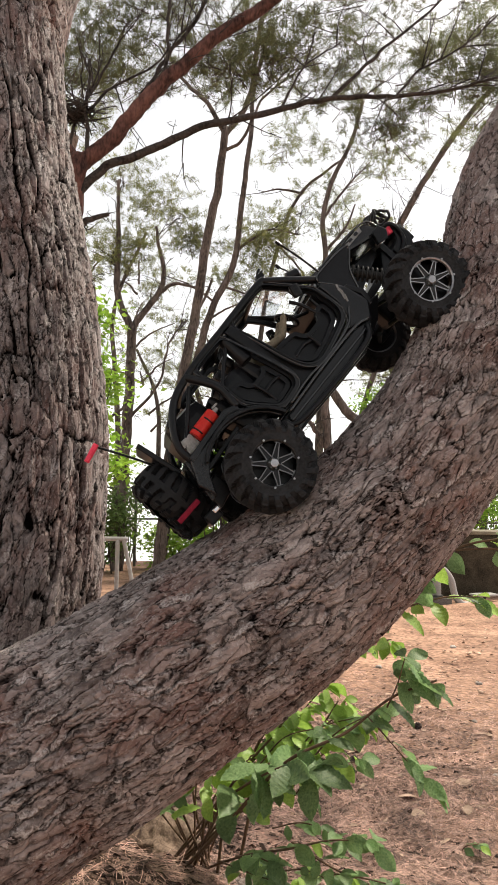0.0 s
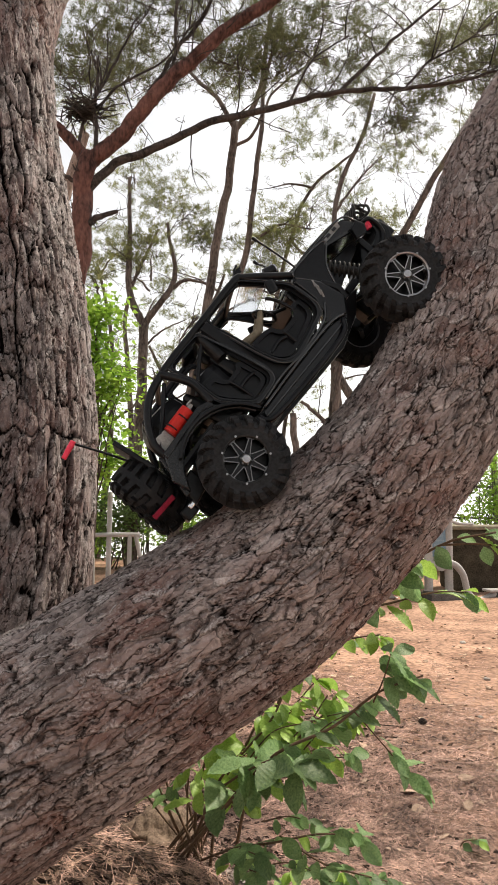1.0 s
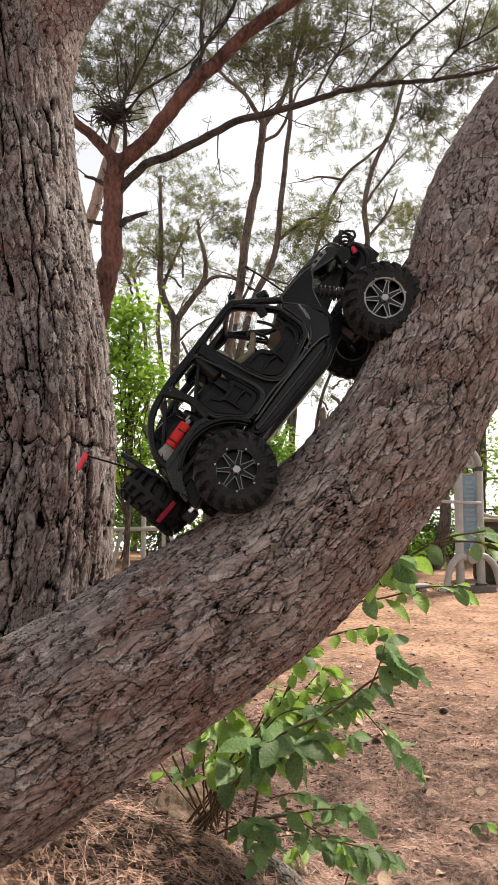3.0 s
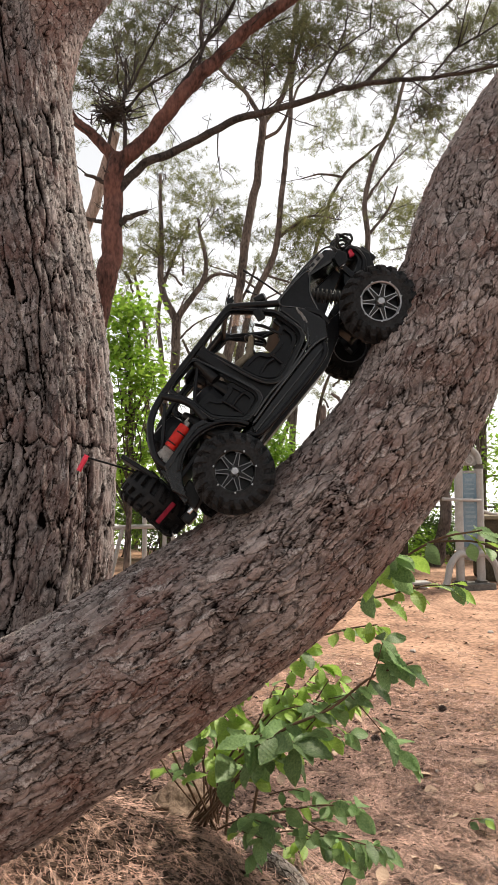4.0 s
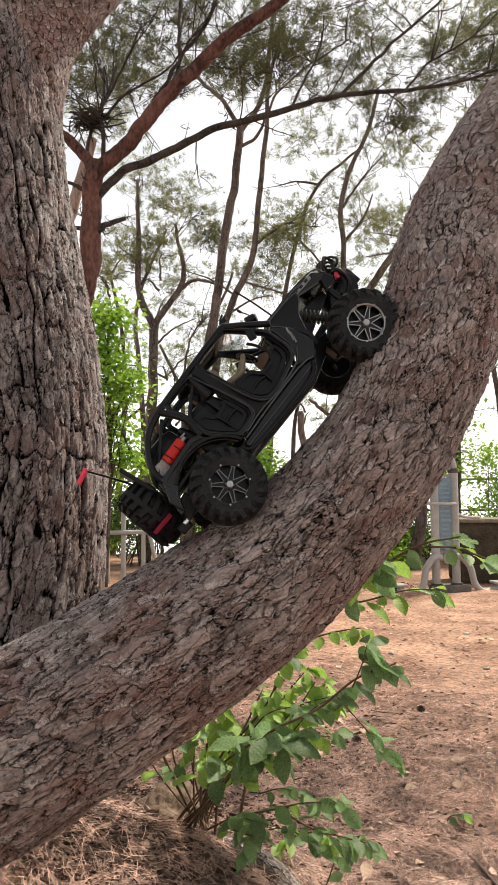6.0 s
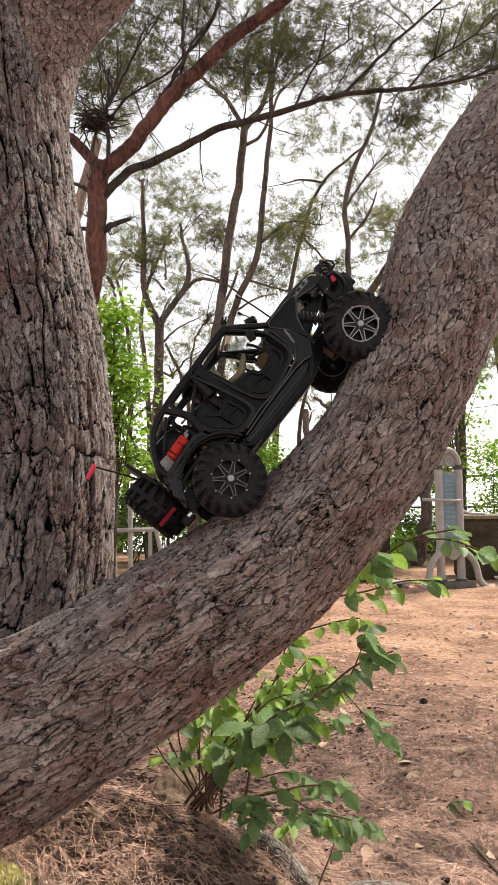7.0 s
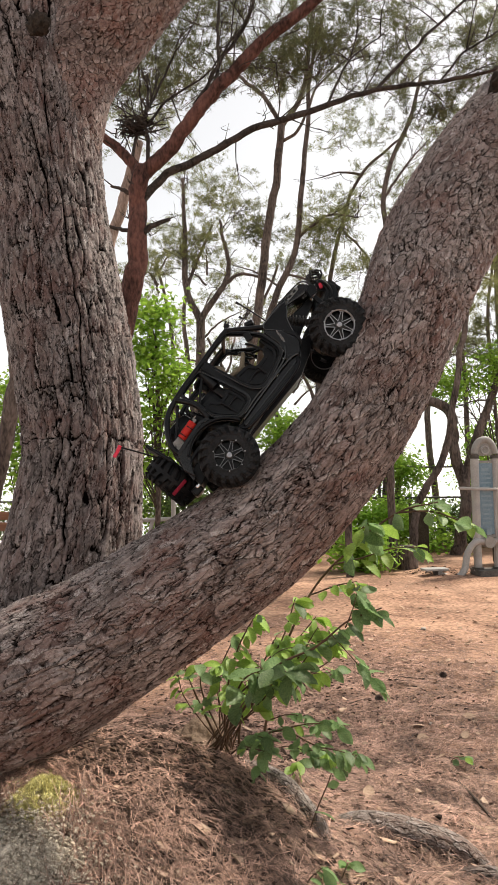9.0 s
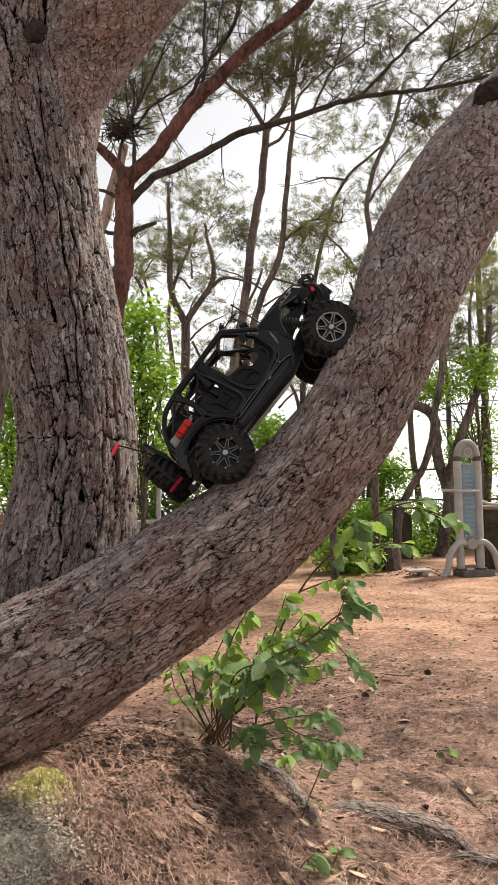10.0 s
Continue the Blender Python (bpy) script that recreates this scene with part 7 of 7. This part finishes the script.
def pine_cone(x, y, seed):
    bm = bmesh.new()
    rs = random.Random(seed)
    for k in range(46):
        u = k / 46
        r = 0.016 * math.sin(math.pi * (0.12 + 0.8 * u))
        a = k * 2.4
        g = bmesh.ops.create_cone(bm, cap_ends=True, segments=5, radius1=0.006, radius2=0.002, depth=0.008)
        bmesh.ops.transform(bm, matrix=Matrix.Translation((r * math.cos(a), r * math.sin(a), 0.038 * u)) @ Euler((0, radians(80), a), "XYZ").to_matrix().to_4x4(), verts=g["verts"])
    ob = part("pine_cone", bm, BARK_FAR)
    ob.location = (x, y, float(fine_ground(x, y)) + 0.014)
    ob.rotation_euler = (radians(75), 0, rs.uniform(0, 6))
    tagged(ob, "small dark brown pine cone on the soil", "pine cone", "pine cones on the soil")


for _k, (_x, _y) in enumerate(((0.495, 3.05), (0.86, 3.5), (1.3, 2.9))):
    pine_cone(_x, _y, _k)


def stick(pts, r, label="thin bare twig lying on the soil"):
    rows = [(x, y, float(fine_ground(x, y)) + r + dz) for x, y, dz in pts]
    ob = mesh_part("fallen_twig", tube_mesh("fallen_twig", rows, np.linspace(r, r * 0.5, len(rows)), 8 * len(rows), 7, 0.12, len(pts)), TWIG)
    tagged(ob, label, "twig", "fallen twigs")


stick([(0.70, 2.12, 0.0), (0.73, 1.95, 0.008), (0.77, 1.76, 0.004), (0.80, 1.66, 0.0), (0.9, 1.55, 0)], 0.006)
stick([(0.44, 2.31, 0.0), (0.53, 2.27, 0.004), (0.63, 2.20, 0.0)], 0.005)
stick([(0.55, 1.75, 0), (0.66, 1.72, 0.006), (0.80, 1.74, 0)], 0.004)
stick([(0.75, 1.85, 0.0), (0.85, 1.88, 0.006), (1.0, 1.86, 0)], 0.005)
stick([(-0.25, 1.55, 0.0), (-0.1, 1.48, 0.01), (0.02, 1.40, 0.004)], 0.004)
stick([(-0.30, 1.30, 0.0), (-0.18, 1.35, 0.012), (-0.05, 1.33, 0)], 0.003)
stick([(0.26, 1.36, 0.0), (0.27, 1.28, 0.01), (0.29, 1.20, 0.004)], 0.005)
stick([(-0.35, 1.42, 0.01), (-0.16, 1.40, 0.02), (0.02, 1.28, 0.012), (0.14, 1.14, 0.016), (0.2, 1.02, 0.0)], 0.0028, "long thin bare twig lying on pine needles")
stick([(-0.12, 1.22, 0.01), (-0.02, 1.16, 0.018), (0.08, 1.08, 0.006)], 0.0024, "long thin bare twig lying on pine needles")
stick([(-0.30, 1.05, 0.01), (-0.20, 0.98, 0.016), (-0.08, 0.95, 0.006)], 0.0022, "long thin bare twig lying on pine needles")
stick([(0.0, 1.50, 0.01), (0.14, 1.44, 0.02), (0.30, 1.46, 0.01)], 0.0026, "long thin bare twig lying on pine needles")
stick([(0.6, 3.5, 0), (0.7, 3.44, 0.004), (0.84, 3.46, 0)], 0.004)
stick([(0.3, 3.0, 0), (0.42, 3.06, 0.004), (0.52, 3.02, 0)], 0.003)

DRY = [leaf_mesh("fallen_leaf", DRY_LEAF, 5, -0.2, 0.30), leaf_mesh("fallen_leaf", DRY_LEAF, 6, 0.15, 0.34)]
dry_rng = random.Random(12)
_spots = [(0.183, 1.86, 0.07), (0.355, 1.75, 0.06), (0.50, 1.93, 0.06), (0.563, 1.88, 0.06), (0.249, 1.74, 0.06), (0.81, 1.86, 0.06), (-0.081, 1.10, 0.07), (0.465, 3.15, 0.08), (-0.39, 1.43, 0.06), (-0.36, 1.40, 0.05)]
_spots += [(dry_rng.uniform(-0.3, 1.3), dry_rng.uniform(1.2, 3.6), dry_rng.uniform(0.035, 0.07)) for _ in range(70)]
_spots += [(dry_rng.uniform(-0.35, 0.55), dry_rng.uniform(1.0, 1.7), dry_rng.uniform(0.03, 0.055)) for _ in range(40)]
for _x, _y, _s in _spots:
    _l = new("fallen_leaf", dry_rng.choice(DRY))
    _l.matrix_world = Matrix.Translation((_x, _y, float(fine_ground(_x, _y)) + 0.010)) @ Euler((radians(dry_rng.uniform(-25, 25)), radians(dry_rng.uniform(-15, 15)), dry_rng.uniform(0, 6.28))).to_matrix().to_4x4() @ Matrix.Scale(_s, 4)
    tagged(_l, "dry curled tan leaf lying on pine needles", "leaf", "fallen leaves")


def litter(name, count, seed, box, centre, reach, length, width, lift, mat, label):
    """Fallen needles, thick near a centre and thinning out."""
    rs = np.random.RandomState(seed)
    x = rs.uniform(box[0], box[1], count * 3)
    y = rs.uniform(box[2], box[3], count * 3)
    bare = np.minimum(np.hypot((x + 0.51) / 0.20, (y - 0.94) / 0.13), np.hypot((x + 0.48) / 0.085, (y - 1.14) / 0.075)) + 0.5 * (value_noise(x * 40 + 50, y * 40 + 50, 1024, 77) - 0.5) > 1.0
    keep = rs.rand(count * 3) < bare * np.exp(-(((x - centre[0]) ** 2 + (y - centre[1]) ** 2) / reach ** 2)) + 0.12 * (value_noise(x * 3 + 99, y * 3 + 99, 1024, seed) > 0.5) * bare
    x, y = x[keep][:count], y[keep][:count]
    n = len(x)
    a = rs.uniform(0, 2 * np.pi, n) + 1.2 * value_noise(x * 5 + 50, y * 5 + 50, 1024, seed + 1)
    L = rs.uniform(0.55, 1.1, n) * length
    bend = rs.normal(size=n) * 0.25
    mx, my = x + 0.5 * L * np.cos(a), y + 0.5 * L * np.sin(a)
    ex, ey = mx + 0.5 * L * np.cos(a + bend), my + 0.5 * L * np.sin(a + bend)
    z0 = rs.uniform(0.001, lift, n)
    tilt = rs.normal(size=n) * lift * 0.5
    rows = []
    for px, py, dz, w in ((x, y, 0, 1), (mx, my, tilt * 0.5 + 0.002, 1), (ex, ey, tilt, 0.5)):
        z = fine_ground(px, py) + np.maximum(z0 + dz, 0.001)
        sx, sy = -np.sin(a) * width * 0.5 * w, np.cos(a) * width * 0.5 * w
        rows += [np.stack([px - sx, py - sy, z], -1), np.stack([px + sx, py + sy, z + width * 0.3], -1)]
    v = np.stack(rows, 1).reshape(-1, 3)
    k = np.arange(n)[:, None] * 6
    f = np.vstack([k + [0, 1, 3, 2], k + [2, 3, 5, 4]])
    return tagged(mesh_part(name, np_mesh(name, v, f, smooth=False), mat), label, "pine needles", kind="stuff")


litter("needle_litter", 60000, 21, (-0.95, 1.7, 0.75, 3.0), (0.0, 1.4), 0.95, 0.085, 0.0013, 0.014, DRY_NEEDLE, "dry reddish-brown pine needles thickly covering the mound")
litter("needle_litter", 24000, 23, (-0.85, 0.7, 0.75, 1.9), (-0.15, 1.25), 0.5, 0.10, 0.0014, 0.030, DRY_NEEDLE, "dry tan pine needles piled on the mound")
litter("needle_scatter", 30000, 22, (-0.6, 2.6, 1.4, 5.0), (0.9, 2.4), 1.6, 0.09, 0.0018, 0.008, DRY_NEEDLE, "dry pine needles scattered over the clearing")

litter("needle_litter", 16000, 24, (-0.6, 1.0, 1.6, 3.2), (0.15, 2.2), 0.55, 0.085, 0.0016, 0.014, DRY_NEEDLE, "dry pine needles drifted behind the sapling")


litter("needle_litter", 15000, 25, (-0.75, 0.35, 1.45, 2.5), (-0.20, 1.85), 0.42, 0.085, 0.0014, 0.014, DRY_NEEDLE, "dry pine needles behind the leaning trunk")


def flakes(name, count, seed, centre, spread, size, lift, mat, label, category, bare=True):
    """Curled scraps of bark and leaf, five-cornered and bent along the middle."""
    rs = np.random.RandomState(seed)
    x, y = centre[0] + rs.normal(size=count) * spread[0], centre[1] + rs.normal(size=count) * spread[1]
    ok = np.hypot((x + 0.50) / 0.24, (y - 1.0) / 0.26) > (1.0 if bare else -1.0)
    x, y = x[ok], y[ok]
    count = len(x)
    r = rs.uniform(0.4, 1.3, count)[:, None] * size
    a = rs.uniform(0, 6.28, count)[:, None] + np.array([0, 1.1, 2.3, 3.6, 5.1]) + rs.normal(size=(count, 5)) * 0.2
    k = rs.uniform(0.6, 1.2, (count, 5)) * r
    px, py = x[:, None] + k * np.cos(a), y[:, None] + k * np.sin(a) * 0.7
    pz = fine_ground(px, py) + 0.002 + rs.uniform(0, lift, (count, 1)) + np.abs(rs.normal(size=(count, 5))) * r * 0.35
    top = np.stack([px, py, pz], -1)
    low = top - [0, 0, 0.0012]
    v = np.concatenate([top, low], 1).reshape(-1, 3)
    q = np.arange(count)[:, None] * 10
    f = [q + [0, 1, 2], q + [0, 2, 3], q + [0, 3, 4], q + [5, 7, 6], q + [5, 8, 7], q + [5, 9, 8]]
    for i in range(5):
        j = (i + 1) % 5
        f += [q + [i, 5 + i, 5 + j], q + [i, 5 + j, j]]
    return tagged(mesh_part(name, np_mesh(name, v, np.vstack(f), smooth=False), mat), label, category, kind="stuff")


flakes("humus_litter", 2600, 31, (-0.10, 1.26), (0.30, 0.26), 0.012, 0.020, HUMUS, "dark crumbled bark and humus between the needles", "litter")
# the next two flake layers double as shade under and behind the trunk
flakes("humus_litter", 1300, 38, (-0.24, 1.36), (0.19, 0.13), 0.011, 0.034, HUMUS, "dark crumbled bark and leaf mould standing in for shade in the hollow under the trunk", "litter")
flakes("humus_litter", 3600, 39, (-0.30, 1.95), (0.22, 0.24), 0.014, 0.016, HUMUS, "dark leaf mould deepening the shade on the soil behind the trunk", "litter")
flakes("humus_litter", 700, 32, (0.45, 1.65), (0.35, 0.25), 0.008, 0.003, HUMUS, "dark crumbled bark and humus on the soil", "litter")
flakes("humus_litter", 900, 35, (0.1, 2.1), (0.35, 0.32), 0.012, 0.010, HUMUS, "dark crumbled bark and humus behind the sapling", "litter")
flakes("leaf_litter", 70, 41, (0.0, 1.28), (0.22, 0.18), 0.022, 0.030, DRY_LEAF, "curled brown dead leaves on the needles", "litter")
flakes("humus_litter", 1500, 42, (0.05, 3.1), (0.5, 0.55), 0.012, 0.006, HUMUS, "dark crumbled leaf mould on the shaded soil", "litter")
litter("needle_scatter", 20000, 27, (-0.8, 1.3, 2.2, 5.5), (0.15, 3.2), 0.8, 0.09, 0.0021, 0.008, DRY_NEEDLE, "dry pine needles strewn on the soil beyond the trunk")
flakes("leaf_litter", 420, 33, (0.25, 1.6), (0.50, 0.45), 0.014, 0.014, DRY_LEAF, "pale scraps of dry leaf among the needles", "litter")
flakes("leaf_litter", 420, 34, (0.9, 3.0), (0.80, 1.00), 0.014, 0.004, DRY_LEAF, "pale scraps of dry leaf on the clearing", "litter")
flakes("leaf_litter", 420, 36, (1.5, 5.2), (1.1, 1.3), 0.022, 0.004, DRY_LEAF, "pale scraps of dry leaf on the open soil", "litter")
flakes("humus_litter", 130, 37, (1.4, 5.2), (1.1, 1.3), 0.013, 0.003, HUMUS, "dark crumbled bark on the open soil", "litter")
flakes("humus_litter", 240, 40, (1.60, 8.42), (0.22, 0.16), 0.018, 0.004, HUMUS, "dark crumbled earth heaped at the machine's pedal", "litter")


def crust(name, box, centre, reach, rise, grain, mat, label, category, seed):
    """A lumpy crust on the ground, sinking under it at a ragged edge."""
    cx, cy = np.arange(box[0], box[1], 0.0035), np.arange(box[2], box[3], 0.0035)
    X, Y = np.meshgrid(cx, cy, indexing="ij")
    nz = lambda k, s: value_noise(X * k + 300, Y * k + 300, 1024, s) - 0.5
    far = np.hypot((X - centre[0]) / reach[0], (Y - centre[1]) / reach[1]) + 0.7 * nz(14, seed) + 0.35 * nz(45, seed + 1)
    Z = fine_ground(X, Y) + rise * (1.0 - far) + grain * (nz(60, seed + 2) + 0.8 * nz(130, seed + 3) + 0.6 * nz(250, seed + 4))
    i, j = np.meshgrid(np.arange(len(cx) - 1), np.arange(len(cy) - 1), indexing="ij")
    q = len(cy)
    f = np.stack([i * q + j, (i + 1) * q + j, (i + 1) * q + j + 1, i * q + j + 1], -1).reshape(-1, 4)
    return tagged(mesh_part(name, np_mesh(name, np.stack([X, Y, Z], -1).reshape(-1, 3), f), mat), label, category, kind="stuff")


crust("lichen_crust", (-0.80, -0.20, 0.72, 1.20), (-0.51, 0.94), (0.25, 0.17), 0.022, 0.013, LICHEN_CRUST, "pale grey mottled lichen crust over soil", "lichen", 131)
crust("moss_patch", (-0.64, -0.34, 1.0, 1.32), (-0.48, 1.14), (0.085, 0.075), 0.030, 0.026, SUNLIT_MOSS, "yellow-green moss cushion on the mound", "moss", 141)

# moss and lichen on the mound
def tufts(name, centre, spread, count, size, swell, mat, label, seed):
    """A patch of tiny upright blades over a low swelling."""
    rs = np.random.RandomState(seed)
    clump = np.stack([centre[0] + rs.normal(size=70) * spread[0], centre[1] + rs.normal(size=70) * spread[1]], -1)[rs.randint(0, 70, count)]
    x, y = (clump + rs.normal(size=(count, 2)) * 0.0065).T
    r = rs.uniform(0.5, 1.3, count) * size
    z = fine_ground(x, y) + swell * np.exp(-((x - centre[0]) ** 2 + (y - centre[1]) ** 2) / (2 * spread[0] ** 2))
    c = np.repeat(np.stack([x, y, z], -1), 5, axis=0) + rs.normal(size=(count * 5, 3)) * np.repeat(r, 5)[:, None] * 0.5
    r = np.repeat(r, 5)[:, None]
    d = rs.normal(size=c.shape) * [0.6, 0.6, 0.4] + [0, 0, 1]
    d /= np.linalg.norm(d, axis=1)[:, None]
    s = np.cross(d, rs.normal(size=c.shape))
    s /= np.linalg.norm(s, axis=1)[:, None]
    v = np.stack([c - s * r * 0.35, c + s * r * 0.35, c + d * r * 2.0], 1).reshape(-1, 3)
    tagged(mesh_part(name, np_mesh(name, v, np.arange(len(v)).reshape(-1, 3), smooth=False), mat), label, "moss", kind="stuff")


tufts("moss_blades", (-0.48, 1.14), (0.050, 0.045), 3600, 0.0034, 0.036, SUNLIT_MOSS, "yellow-green moss patch on the mound", 9)
flakes("lichen_crumbs", 7000, 36, (-0.50, 0.96), (0.13, 0.09), 0.0044, 0.026, LICHEN_CRUST, "pale crumbs of lichen and soil on the crust", "lichen", bare=False)

# a dark knot on the upper side of the leaning trunk
_bm = bmesh.new()
bmesh.ops.create_icosphere(_bm, subdivisions=4, radius=1)
for _v in _bm.verts:
    _k = 1 + 0.30 * noise.noise(_v.co * 2.2) + 0.16 * noise.noise(_v.co * 6.0) + 0.08 * noise.noise(_v.co * 15.0)
    _v.co = Vector((_v.co.x * 0.050 * _k, _v.co.y * 0.050 * _k, _v.co.z * 0.034 * _k))
_o = part("knot", _bm, KNOT, leaning, "dark rough knot", smooth=True)
_o.matrix_local = pose(0.735, 1.245, 2.160, 0, -40, 0)
_bm = bmesh.new()
bmesh.ops.create_icosphere(_bm, subdivisions=4, radius=1)
for _v in _bm.verts:
    _k = 1 + 0.30 * noise.noise(_v.co * 2.2) + 0.16 * noise.noise(_v.co * 6.0) + 0.08 * noise.noise(_v.co * 15.0)
    _v.co = Vector((_v.co.x * 0.034 * _k, _v.co.y * 0.022 * _k, _v.co.z * 0.036 * _k))
_o = part("knot", _bm, KNOT, upright, "dark rough knot", smooth=True)
_o.matrix_local = pose(-0.575, 1.285, 2.49)
